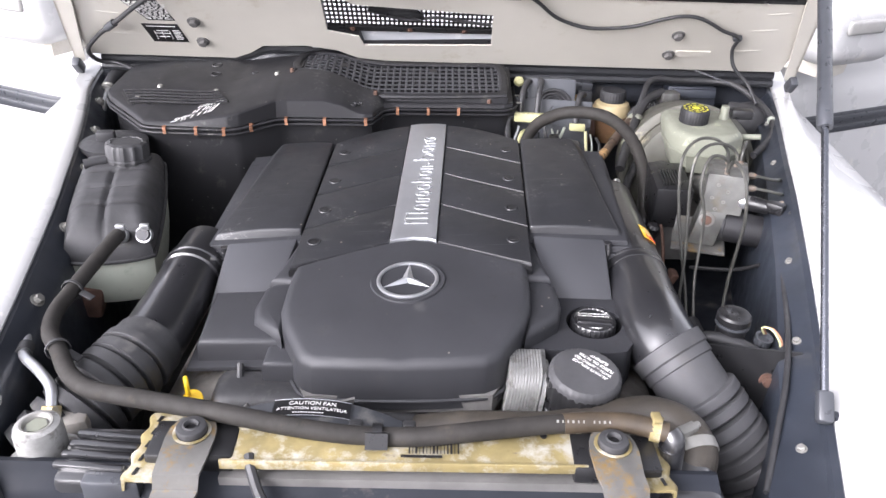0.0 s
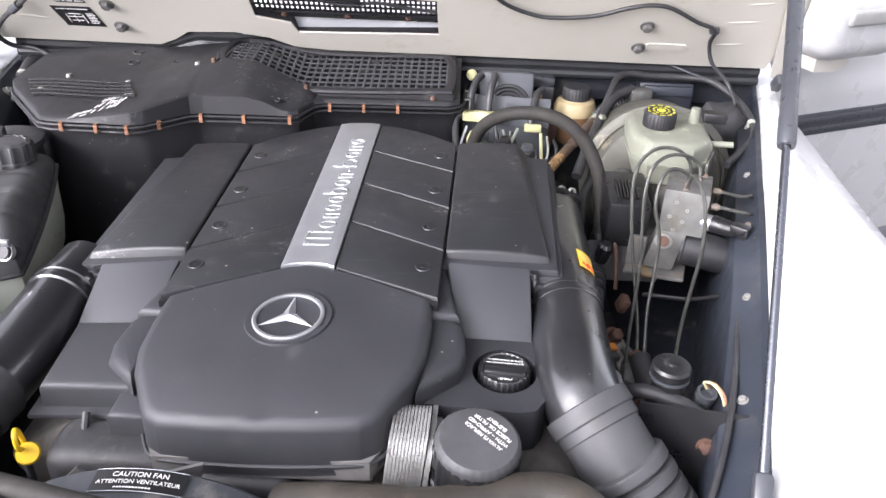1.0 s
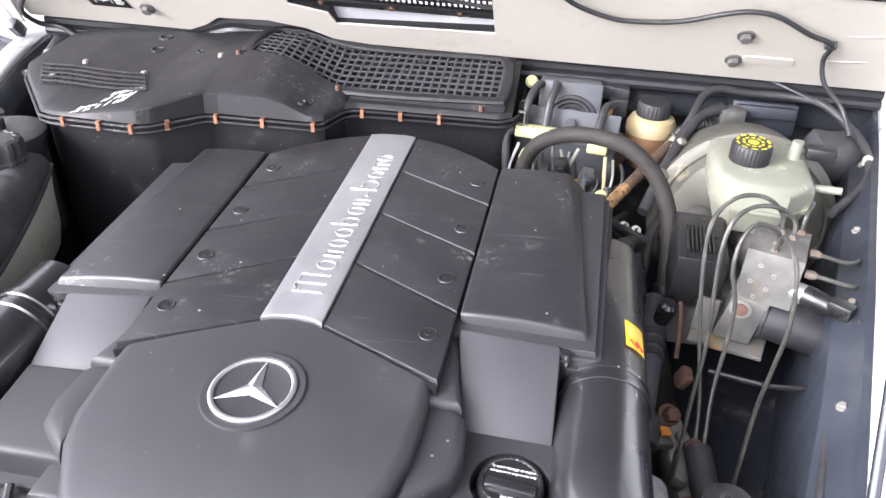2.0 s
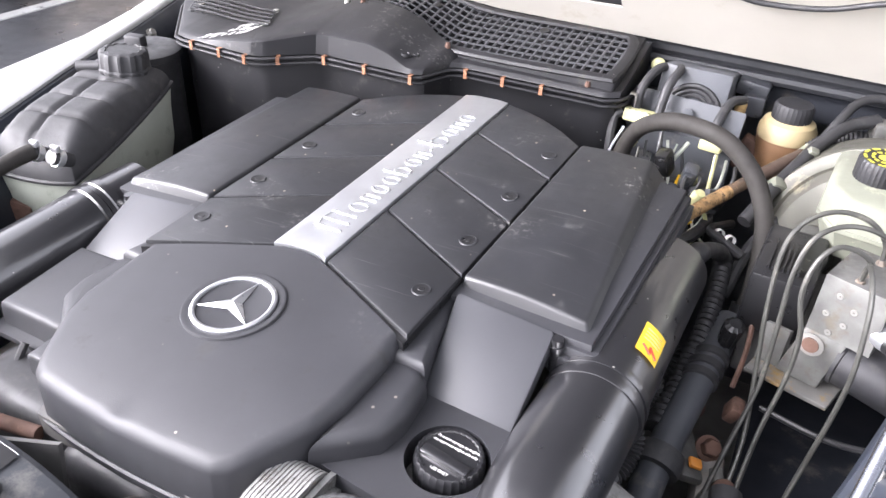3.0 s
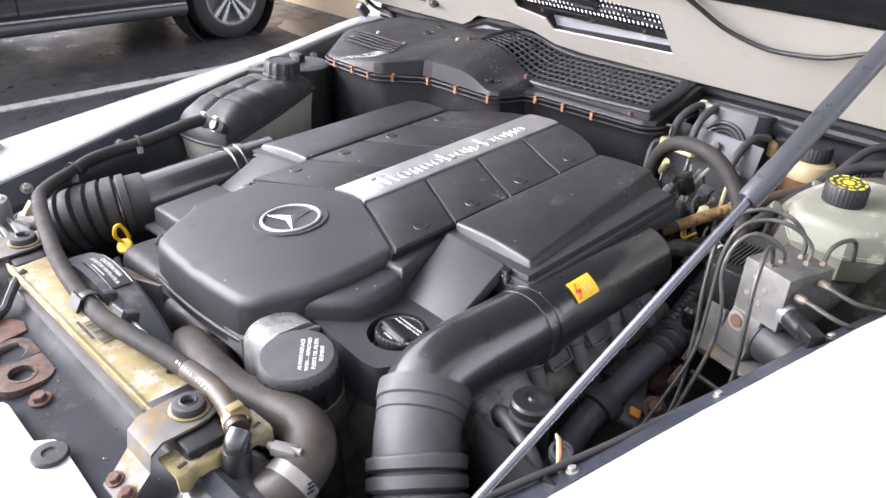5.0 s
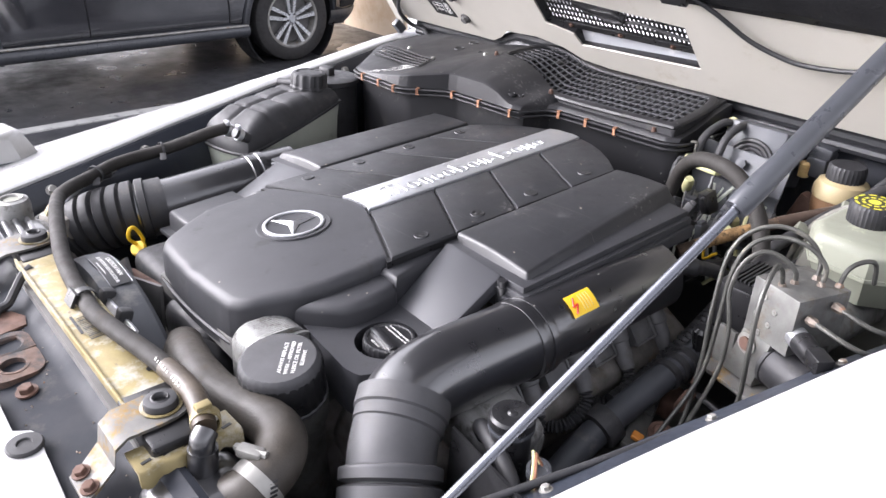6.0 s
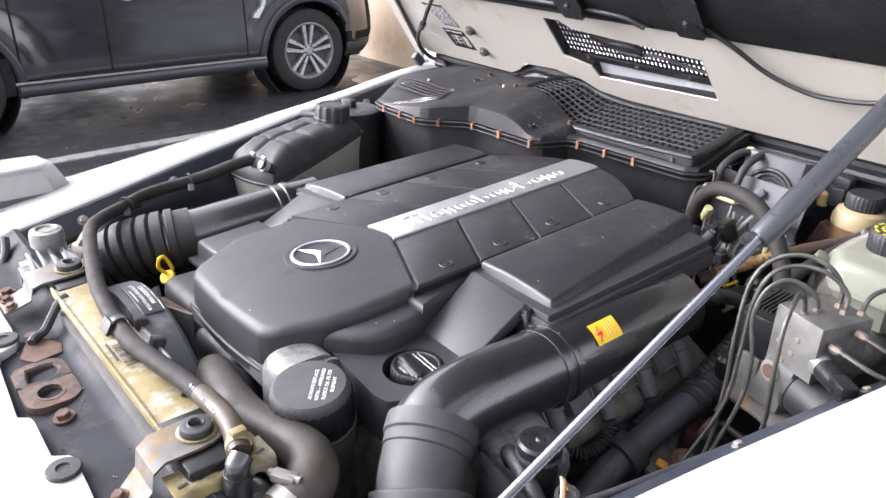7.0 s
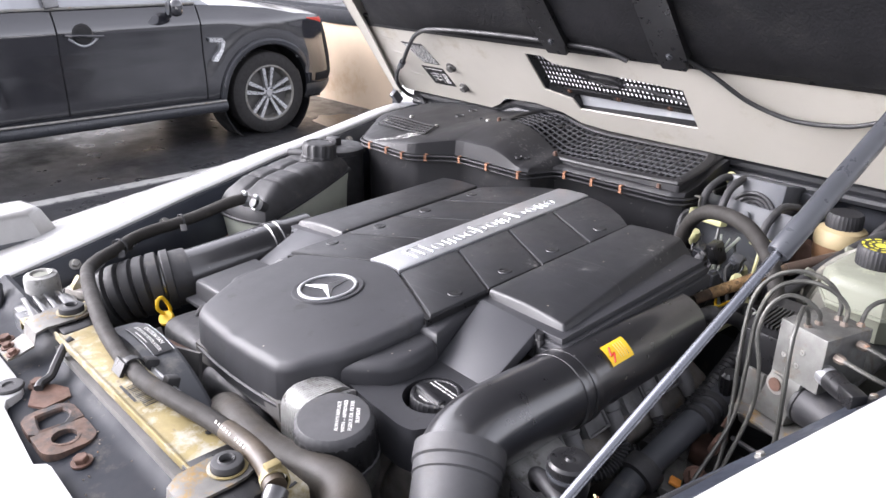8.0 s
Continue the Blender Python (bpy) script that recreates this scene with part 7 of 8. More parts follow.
box(b, (0.228, 1.497, 1.160), (0.095, 0.10, 0.082), rot(-14, 0, 0), bevel=0.004)
part("case", b, "greypaint", eb)
for r in (0.038, 0.031, 0.024):
    b = B()
    tube(b, [V(0.232 + r * math.cos(a), 1.442 + 0.010 * math.sin(a), 1.152 + r * math.sin(a)) for a in (radians(-10 + 20 * i) for i in range(11))], 0.0038, 8, 3)
    part("grommet_ring", b, "hose", eb)
b = B()
lathe(b, [(0, 0), (0.010, 0), (0.010, 0.004), (0.006, 0.008), (0, 0.008)], axis((0.166, 1.500, 1.192), (0, -1, 0.3)), 16)
part("plug", b, "lemon", eb)
b = B()
box(b, (0.298, 1.530, 1.178), (0.045, 0.03, 0.022), rot(0, 6, 0), bevel=0.004)
box(b, (0.305, 1.515, 1.158), (0.030, 0.02, 0.03), bevel=0.003)
part("sensor", b, "tubegrey", eb)
b = B()
lathe(b, [(0, 0), (0.008, 0), (0.009, 0.02), (0.006, 0.024), (0, 0.024)], Matrix.Translation((0.290, 1.508, 1.140)), 14)
part("sensor_plug", b, "amber", eb)
# looms and boxes at the right rear corner
lm, _ = hose_thing("wiring_loom", "black taped wiring loom across the bulkhead", [(0.40, 1.445, 1.15), (0.415, 1.47, 1.178), (0.43, 1.50, 1.195), (0.455, 1.52, 1.20), (0.50, 1.53, 1.195), (0.56, 1.53, 1.195), (0.605, 1.51, 1.195), (0.64, 1.46, 1.178), (0.652, 1.40, 1.160), (0.63, 1.34, 1.145), (0.575, 1.27, 1.135)], 0.0062, "hose")
b = B()
tube(b, [(0.385, 1.46, 1.135), (0.42, 1.49, 1.145), (0.46, 1.50, 1.15), (0.50, 1.50, 1.15)], lambda f: 0.010 + 0.0012 * math.cos(f * 2 * math.pi * 22), 10, 30)
part("corrugated_branch", b, "hose", lm)
b = B()
cyl(b, (0.6485, 1.392, 1.1578), (0.651, 1.400, 1.160), 0.0072)
part("tape", b, "tank", lm)
fu = thing("fuse_carrier", (0.53, 1.54, 1.1), "dark plastic carrier under a loose grey cover strip", "engine part")
b = B()
box(b, (0.53, 1.545, 1.155), (0.10, 0.05, 0.05), rot(-10, 0, 0), bevel=0.004)
box(b, (0.53, 1.515, 1.172), (0.09, 0.012, 0.018), rot(-10, 0, 0), bevel=0.002)
part("case", b, "navy", fu)
b = B()
box(b, (0.565, 1.535, 1.205), (0.10, 0.026, 0.003), rot(-10, 14, -22), bevel=0.001)
part("cover_strip", b, "tubegrey", fu)
b = B()
box(b, (0.475, 1.50, 1.165), (0.04, 0.03, 0.03), rot(0, 0, 15), bevel=0.005)
part("valve_head", b, "cast", fu)
bt = thing("rubber_boot", (0.62, 1.43, 1.08), "crumpled black rubber boot", "engine part")
b = B()
box(b, (0.622, 1.455, 1.135), (0.075, 0.08, 0.07), rot(10, 10, 20), bevel=0.025, seg=3)
for v in b.verts:
    v.co += V(0, 0, 0.012) * noise.noise(v.co * 40) + V(0.008, 0, 0) * noise.noise(v.co * 30 + V(3, 0, 0))
part("boot", b, "rubber", bt)

# ---- front right corner
wb = thing("fluid_canister", (0.387, 0.795, 0.98), "black round canister with a domed lid", "engine part")
b = B()
lathe(b, [(0, -0.12), (0.019, -0.12), (0.019, -0.006), (0.0212, -0.004), (0.0212, 0.004), (0.019, 0.007), (0.010, 0.0085), (0.005, 0.0068), (0.003, 0.0085), (0, 0.0085)], Matrix.Translation((0.383, 0.790, 1.103)), 36)
part("canister", b, "label", wb)
b = B()
lathe(b, [(0.0195, -0.009), (0.0216, -0.009), (0.0216, -0.005), (0.0195, -0.005)], Matrix.Translation((0.383, 0.790, 1.103)), 36)
part("rim", b, "tubegrey", wb)
cg = thing("sensor_plug", (0.425, 0.78, 1.0), "grey sensor plug with green and red wires", "engine part")
b = B()
lathe(b, [(0, -0.03), (0.010, -0.03), (0.0115, 0.0), (0.011, 0.010), (0.008, 0.010), (0.007, 0.004), (0, 0.004)], axis((0.424, 0.785, 1.070), (0.1, -0.2, 1)), 20)
part("socket", b, "tubegrey", cg)
for dx, mt in ((0.0, "lemon"), (0.003, "copper")):
    b = B()
    tube(b, [(0.424 + dx, 0.785, 1.083), (0.418 + dx, 0.782, 1.094), (0.425 + dx, 0.774, 1.098), (0.434 + dx, 0.764, 1.088), (0.438, 0.757, 1.07)], 0.0013, 6)
    part("wire", b, mt, cg)
gp = thing("dark_gusset", (0.40, 0.735, 0.85), "dark blue painted sheet gusset with rusty bolts", "body part")
b = B()
o = [V(0.345, 0.752, 1.088), V(0.452, 0.735, 1.090), V(0.475, 0.70, 1.0), V(0.47, 0.69, 0.85), V(0.36, 0.72, 0.85)]
vs = [b.verts.new(p) for p in o] + [b.verts.new(p + V(0, 0.003, 0)) for p in o]
b.faces.new(vs[:5])
b.faces.new(vs[5:][::-1])
for i in range(5):
    b.faces.new((vs[i], vs[(i + 1) % 5], vs[5 + (i + 1) % 5], vs[5 + i]))
part("sheet", b, "label", gp)
for p in ((0.415, 0.733, 1.050), (0.43, 0.722, 0.985)):
    b = B()
    bolt(b, p, (0, -1, 0.1), 0.007, 0.008)
    part("bolt", b, "rust", gp)
hose_thing("release_cable", "thin black release cable along the inner fender", [(0.550, 1.12, 1.095), (0.508, 0.968, 1.104), (0.459, 0.806, 1.095), (0.421, 0.704, 1.082), (0.383, 0.624, 1.061), (0.351, 0.558, 1.042)], 0.0036, "hose", cat="cable")
hose_thing("breather_hose", "black breather hose bent round the duct", [(0.34, 0.80, 1.05), (0.35, 0.785, 1.075), (0.375, 0.775, 1.078), (0.405, 0.765, 1.070), (0.43, 0.755, 1.05), (0.44, 0.75, 1.02)], 0.0085, "hose")
st = thing("engine_lug", (0.39, 1.0, 0.9), "rusty bolts and brackets beside the block", "engine part")
for p, d, r, h in (((0.412, 1.005, 0.945), (0.3, -0.6, 0.6), 0.009, 0.014), ((0.40, 0.93, 0.935), (0.5, -0.2, 0.8), 0.007, 0.010)):
    b = B()
    bolt(b, p, d, r, h)
    part("bolt", b, "rust", st)
b = B()
box(b, (0.402, 0.99, 0.905), (0.030, 0.16, 0.05), rot(10, 0, 8), bevel=0.01, seg=2)
part("bracket", b, "grime", st)
b = B()
box(b, (0.398, 1.075, 0.992), (0.014, 0.022, 0.024), rot(10, 20, 8), bevel=0.004)
part("rusty_lug", b, "rust", st)
b = B()
box(b, (0.398, 0.985, 0.935), (0.020, 0.06, 0.022), rot(0, 20, -15), bevel=0.006)
part("cast_arm", b, "cast", st)
b = B()
box(b, (0.358, 1.055, 0.948), (0.026, 0.115, 0.012), rot(4, 18, 24), bevel=0.004, seg=2)
box(b, (0.350, 1.085, 0.954), (0.014, 0.050, 0.012), rot(4, 18, 24), bevel=0.004, seg=2)
part("cast_web", b, "cast", st, "bare cast aluminium web")
b = B()
box(b, (0.379, 1.018, 0.955), (0.014, 0.012, 0.006), rot(10, 20, 24), bevel=0.002)
part("tag", b, surface("orange_plastic", (0.62, 0.24, 0.04), 0.5, var=0.2, scale=60, bump=0.1), st, "orange tag")
b = B()
box(b, (0.352, 1.128, 0.935), (0.030, 0.044, 0.034), rot(8, 20, 20), bevel=0.010, seg=3)
part("rusty_lug", b, "rust", st)
b = B()
bolt(b, (0.386, 1.055, 0.945), (0.3, -0.5, 0.7), 0.010, 0.018)
part("bolt", b, "rust", st)
b = B()
tube(b, [(0.415, 1.0, 0.95), (0.42, 0.95, 0.94), (0.43, 0.90, 0.92)], 0.016, 12)
part("boot", b, "rubber", st)
tp = thing("wiring_tee", (0.372, 1.13, 1.0), "black hose joint with a chrome-like ribbed cap", "engine part")
b = B()
lathe(b, [(0, -0.02), (0.010, -0.02), (0.0115, 0.0), (0.0115, 0.012), (0.007, 0.016), (0, 0.016)], axis((0.372, 1.135, 1.045), (0.1, -0.3, 1)), 24, 12, 0.0012)
part("ribbed_cap", b, "label", tp)
b = B()
box(b, (0.385, 1.165, 1.075), (0.016, 0.010, 0.018), rot(0, 0, 30), bevel=0.002)
part("tag", b, "letter", tp)
b = B()
tube(b, [(0.387, 1.16, 1.07), (0.392, 1.13, 1.03), (0.39, 1.10, 1.0)], 0.003, 6)
part("lead", b, "rust", tp)

# ---- gas strut holding the hood
gs = thing("gas_strut", (0.432, 0.612, 1.06), "grey gas strut with a polished rod", "gas strut")
P0, P1 = V(0.4256, 0.6182, 1.0885), V(0.4898, 0.9033, 1.3192)
d = (P1 - P0).normalized()
b = B()
cyl(b, P0, P1 + d * 0.05, 0.0044, n=16)
part("rod", b, "rod", gs, "polished steel rod")
b = B()
m = axis(P1, d)
lathe(b, [(0.005, -0.002), (0.0090, -0.002), (0.0098, 0.002), (0.0098, 0.034), (0.0092, 0.035), (0.0092, 0.41), (0.0075, 0.415), (0, 0.415)], m, 28)
part("cylinder", b, "tubegrey", gs)
b = B()
box(b, P0 + d * 0.014, (0.018, 0.017, 0.036), d.to_track_quat("Z", "Y").to_matrix(), bevel=0.005)
part("ball_socket", b, "tubegrey", gs)
b = B()
cyl(b, P0 + d * 0.008 + V(-0.006, 0, 0), P0 + d * 0.008 + V(0.014, 0, -0.004), 0.005)
box(b, P0 + d * 0.008 + V(0.012, 0.004, -0.022), (0.006, 0.024, 0.040), bevel=0.003)
part("ball_bracket", b, "navy", gs)

# ---- leads under the hood
wc, _ = hose_thing("hood_lead", "thin dark washer lead clipped under the hood", [hood_at(x, s, -0.010) for x, s in ((0.10, 0.30), (0.14, 0.262), (0.175, 0.232), (0.215, 0.190), (0.262, 0.166), (0.30, 0.161), (0.36, 0.170), (0.41, 0.194), (0.445, 0.204), (0.48, 0.197), (0.53, 0.164), (0.566, 0.144))] + [V(0.572, 1.465, 1.275), V(0.585, 1.47, 1.24), V(0.615, 1.46, 1.21), V(0.628, 1.43, 1.18)], 0.0034, "hose", cat="cable")
b = B()
box(b, hood_at(0.566, 0.140, -0.008), (0.016, 0.010, 0.010), rot(41.5, 0, 0), bevel=0.002)
part("clip", b, "tubegrey", wc)
wl2, _ = hose_thing("hood_hose", "dark hose running from the cowl up to the hood", [(-0.60, 1.50, 1.19), (-0.655, 1.535, 1.198), (-0.690, 1.525, 1.205), (-0.690, 1.49, 1.235), (-0.650, 1.455, 1.272), (-0.60, 1.43, 1.305), (-0.54, 1.395, 1.345), (-0.48, 1.365, 1.378), (-0.40, 1.345, 1.395), (-0.2, 1.342, 1.40), (-0.02, 1.346, 1.396), (0.03, 1.36, 1.382)], 0.0044, "hose", cat="hose")
b = B()
cyl(b, (-0.625, 1.443, 1.289), (-0.605, 1.433, 1.302), 0.0072)
part("clip", b, "tubegrey", wl2)

# ---- pressed heat shield and cast steering gear low in the right of the bay
hs = thing("heat_shield", (0.43, 0.95, 0.70), "dull grey pressed heat shield low in the bay", "engine part")
b = B()
sheet(b, lambda u, v: V(0.385 + 0.105 * u, 0.80 + 0.36 * v, 0.865 + 0.03 * math.sin(math.pi * u) + 0.012 * math.sin(9 * v) - 0.02 * v), 12, 18, 0.003)
part("shield", b, "cast", hs)
b = B()
box(b, (0.455, 0.98, 0.78), (0.02, 0.2, 0.16))
part("leg", b, "grime", hs)
sg = thing("steering_gear", (0.455, 0.90, 0.70), "grimy cast steering gear with a ribbed cap", "engine part")
b = B()
lathe(b, [(0, 0.0), (0.034, 0.0), (0.036, 0.17), (0.030, 0.185), (0.016, 0.19), (0.014, 0.20), (0, 0.20)], axis((0.452, 0.88, 0.70), (0.02, 0.06, 1)), 28, 14, 0.001)
part("gear_case", b, "grime", sg)
b = B()
tube(b, [(0.44, 0.92, 0.90), (0.425, 0.97, 0.93), (0.40, 1.03, 0.945)], 0.007, 10)
part("pressure_pipe", b, "zinc", sg)

# ---- crowded plugs, lines and wires behind the cover's right rear corner
rnd = random.Random(21)
plugs = thing("plug_cluster", (0.24, 1.34, 0.95), "cluster of dark cable plugs and thin lines behind the engine", "engine part")
b = B()
box(b, (0.235, 1.375, 1.03), (0.13, 0.012, 0.10), rot(-8, 0, -6), bevel=0.003)
part("carrier", b, "label", plugs)
for i in range(14):
    x, y, z = 0.175 + 0.012 * i * 0.85, 1.335 + rnd.uniform(-0.02, 0.03), 1.075 + rnd.uniform(-0.04, 0.045)
    r = rot(rnd.uniform(-30, 30), rnd.uniform(-25, 25), rnd.uniform(-40, 40))
    b = B()
    box(b, (x, y, z), (0.013, 0.016, 0.026), r, bevel=0.002)
    box(b, V(x, y, z) + r @ V(0, 0, 0.014), (0.009, 0.011, 0.008), r, bevel=0.001)
    part("plug", b, rnd.choice(("label", "tubegrey", "rubber", "label", "hose")), plugs)
    if i % 3 == 0:
        b = B()
        box(b, V(x, y, z) + r @ V(0, -0.009, 0.004), (0.008, 0.002, 0.010), r)
        part("lock_tab", b, rnd.choice(("ivory", "lemon", "zinc")), plugs)
for i in range(12):
    x, y = 0.17 + 0.013 * i, 1.345 + rnd.uniform(-0.02, 0.02)
    pts = [V(x, y + 0.03, 1.12 + rnd.uniform(-0.02, 0.02)), V(x + rnd.uniform(-0.02, 0.02), y, 1.09 + rnd.uniform(-0.02, 0.02)), V(x + rnd.uniform(-0.02, 0.02), y - 0.02, 1.05), V(x + rnd.uniform(-0.03, 0.03), y - 0.03, 1.01)]
    b = B()
    tube(b, pts, rnd.choice((0.0014, 0.002, 0.0028)), 6, 5)
    part("wire", b, rnd.choice(("label", "hose", "rubber", "tank", "lemon", "hose", "zinc")), plugs)
for pts, r in (([(0.33, 1.36, 1.05), (0.31, 1.31, 1.062), (0.33, 1.275, 1.07), (0.355, 1.27, 1.06)], 0.006), ([(0.29, 1.40, 1.04), (0.30, 1.33, 1.055), (0.285, 1.27, 1.06), (0.25, 1.25, 1.05)], 0.008),
               ([(0.40, 1.40, 1.10), (0.385, 1.34, 1.085), (0.36, 1.29, 1.06), (0.35, 1.23, 1.02)], 0.0075)):
    b = B()
    tube(b, pts, r, 10)
    part("hose", b, "hose", plugs)
for p in ((0.322, 1.292, 1.068), (0.337, 1.277, 1.072)):
    b = B()
    lathe(b, [(0.006, -0.003), (0.0072, -0.003), (0.0072, 0.003), (0.006, 0.003)], axis(p, (0.6, -0.8, 0.2)), 14)
    part("white_band", b, "print", plugs)

# ---- loose leaves of dirt and grit lying on the front crossmember and cover edges
rnd = random.Random(33)
grit = B()
for i in range(60):
    x, y = rnd.uniform(-0.30, 0.25), rnd.uniform(0.455, 0.512)
    z = lerp([(0.425, 1.052), (0.47, 1.060), (0.515, 1.066)], y) + 0.0008
    box(grit, (x, y, z), (rnd.uniform(0.0006, 0.002), rnd.uniform(0.0006, 0.002), 0.0008), rot(rnd.uniform(0, 40), 0, rnd.uniform(0, 180)))
solo("road_grit", grit, "union", "fine brown grit lying on the front crossmember", "grit", kind="stuff")


# ---- black sport utility car parked beyond the bay line, facing the wall
suv = thing("parked_car", (-5.85, 2.35, 0), "black sport utility car parked on wet asphalt", "car")
SX, CX, FW, RW, WR = -4.97, -5.87, 3.68, 1.01, 0.345
INSET = [(0.26, 0.050), (0.32, 0.026), (0.38, 0.008), (0.45, 0.0), (0.55, 0.003), (0.68, 0.006), (0.80, 0.005), (0.89, 0.000), (0.935, -0.004), (0.952, -0.004), (0.966, 0.004), (1.0, 0.016), (1.05, 0.040), (1.10, 0.072)]
BELT = [(0.0, 1.05), (0.3, 1.10), (2.0, 1.10), (3.1, 1.085), (3.4, 1.068), (3.7, 1.04), (3.95, 0.99), (4.1, 0.962), (4.25, 0.93), (4.6, 0.90)]


def inset(y, z):
    """How far the flank stands in from its widest line: pressed doors, a crease under the windows, swollen arches."""
    swell = sum(0.022 * math.exp(-((math.hypot(y - c, z - 0.335) - 0.50) / 0.11) ** 2) for c in (FW, RW))
    return lerp(INSET, z) - swell * (1 if z < 0.95 else max(0.0, 1 - (z - 0.95) / 0.1))


def hull(k, z, far=False):
    """A point of the body at station k (a y on the flank, or past 3.95 round the nose, or before 0.55 round the tail)."""
    if k > 3.95:
        a = min(1.0, (k - 3.95) / 0.65) * math.pi / 2
        depth = lerp([(0.26, 0.56), (0.40, 0.64), (0.50, 0.655), (0.68, 0.62), (0.80, 0.60), (0.90, 0.56), (1.0, 0.50)], z)
        w, y = max(0.0, math.cos(a)) ** 0.8, 3.95 + depth * math.sin(a) ** 0.8
    elif k < 0.55:
        a = min(1.0, (0.55 - k) / 0.55) * math.pi / 2
        w, y = max(0.0, math.cos(a)) ** 0.6, 0.55 - 0.55 * math.sin(a) ** 0.6
    else:
        w, y = 1.0, k
    x = (0.90 - inset(min(k, 4.1), z)) * w
    return V(CX - x if far else CX + x, y, z)


KS = [0.55 * i / 10 for i in range(10)] + [0.55 + 0.04 * i for i in range(85)] + [3.95 + 0.65 * i / 18 for i in range(19)]
ZS = 26
b = B()
for far in (False, True):
    rows = []
    for k in KS:
        top = lerp(BELT, k if k < 3.95 else 3.95 + (k - 3.95) * 0.9)
        col = []
        for j in range(ZS + 1):
            z = 0.26 + (top - 0.26) * j / ZS
            p = hull(k, z, far)
            for c in (FW, RW):
                d = math.hypot(p.y - c, p.z - 0.335)
                if 0.405 < d < 0.458 and p.z > 0.26:
                    q = 0.435 / d
                    p = hull(c + (p.y - c) * q if k < 3.95 else k, 0.335 + (p.z - 0.335) * q, far)
            col.append(b.verts.new(p))
        rows.append(col)
    for u, v in zip(rows, rows[1:]):
        for j in range(ZS):
            m = (u[j].co + v[j + 1].co) / 2
            if min(math.hypot(m.y - c, m.z - 0.335) for c in (FW, RW)) > 0.425:
                b.faces.new((u[j], v[j], v[j + 1], u[j + 1]))
part("body", b, "carblack", suv, "glossy black car body", 40)
b = B()
rows = []
for k in KS:
    top = lerp(BELT, k if k < 3.95 else 3.95 + (k - 3.95) * 0.9)
    p, q = hull(k, top), hull(k, top, True)
    rows.append([b.verts.new(p.lerp(q, i / 10) + V(0, 0, 0.045 * math.sin(math.pi * i / 10) ** 0.6)) for i in range(11)])
for u, v in zip(rows, rows[1:]):
    for i in range(10):
        b.faces.new((u[i], v[i], v[i + 1], u[i + 1]))
part("hood", b, "carblack", suv, "", 40)
b = B()
box(b, (CX, 2.3, 0.36), (1.45, 4.0, 0.26))
part("underbody", b, "dark", suv)


def flank(y, z, out=0.0):
    return hull(y, z) + V(out, 0, 0)


def skin(y0, y1, z0, z1, name):
    b = B()
    sheet(b, lambda u, v: flank(y0 + (y1 - y0) * u, z0 + (z1 - z0) * v, 0.004), 24, 34)
    return part(name, b, "carblack", suv, "", 60)


fd = skin(2.052, 3.088, 0.37, 1.080, "front_door")
skin(1.46, 2.040, 0.37, 1.085, "rear_door")
for y in (2.046, 3.094, 1.452):
    b = B()
    tube(b, [flank(y + (0.012 if y > 3 else 0.0) * math.sin(2.2 * z), z, 0.001) for z in np.linspace(0.37, 1.08, 16)], 0.0055, 6, 0)
    part("door_gap", b, "felt", suv)
b = B()
tube(b, [V(SX - 0.004, y, 0.30) for y in (1.42, 1.7, 2.3, 2.9, 3.255)], 0.052, 12, 3, squash=1.0)
part("sill_cladding", b, "tubegrey", suv, "dark grey sill cladding")
b = B()
tube(b, [V(SX + 0.034, y, 0.352 - 0.006 * (y - 1.42)) for y in (1.40, 1.7, 2.3, 2.9, 3.245)], 0.010, 8, 3)
part("sill_strip", b, "zinc", suv, "satin silver sill strip")
for cy in (FW, RW):
    b = B()
    prof = [(0.418, -0.030), (0.418, 0.022), (0.426, 0.030), (0.454, 0.030), (0.466, 0.022), (0.470, -0.010)]
    rows = []
    for i in range(41):
        a = radians(-12 + 204 * i / 40)
        row = []
        for r, o in prof:
            y, z = cy + r * math.cos(a), 0.335 + r * math.sin(a)
            row.append(b.verts.new(hull(y, max(z, 0.262)) * 1.0 + V(o, 0, min(0.0, z - 0.262)) if y < 3.95 else V(CX + 0.90 - inset(3.95, max(z, 0.262)) - 0.55 * max(0, y - 3.95) ** 1.3 + o, y, z)))
        rows.append(row)
    for u, v in zip(rows, rows[1:]):
        for i in range(5):
            b.faces.new((u[i], v[i], v[i + 1], u[i + 1]))
    part("arch_cladding", b, "tubegrey", suv, "dark grey wheel arch cladding")
    b = B()
    lathe(b, [(0.0, -0.02), (0.43, -0.02), (0.43, 0.24), (0.42, 0.24)], axis((SX - 0.28, cy, 0.335), (1, 0, 0)), 40)
    part("arch_liner", b, "felt", suv)
b = B()
tube(b, [flank(2.09 + 0.26 * f, 0.925 - 0.020 * f, 0.028 + 0.012 * math.sin(math.pi * f)) for f in np.linspace(0, 1, 9)], 0.0125, 10, 2)
part("handle", b, "carblack", fd, "black door handle")
b = B()
tube(b, [flank(2.12 + 0.20 * f, 0.900 - 0.055 * math.sin(math.pi * f), 0.010) for f in np.linspace(0, 1, 11)], 0.007, 8, 2)
part("handle_bowl", b, "chrome", fd)
b = B()
lathe(b, [(0, 0), (0.070, 0), (0.062, 0.006), (0, 0.008)], axis(flank(2.215, 0.93, 0.004), (1, 0, 0)) @ Matrix.Diagonal((1.0, 1.0, 1.0, 1.0)), 24)
part("handle_recess", b, "label", fd)
b = B()
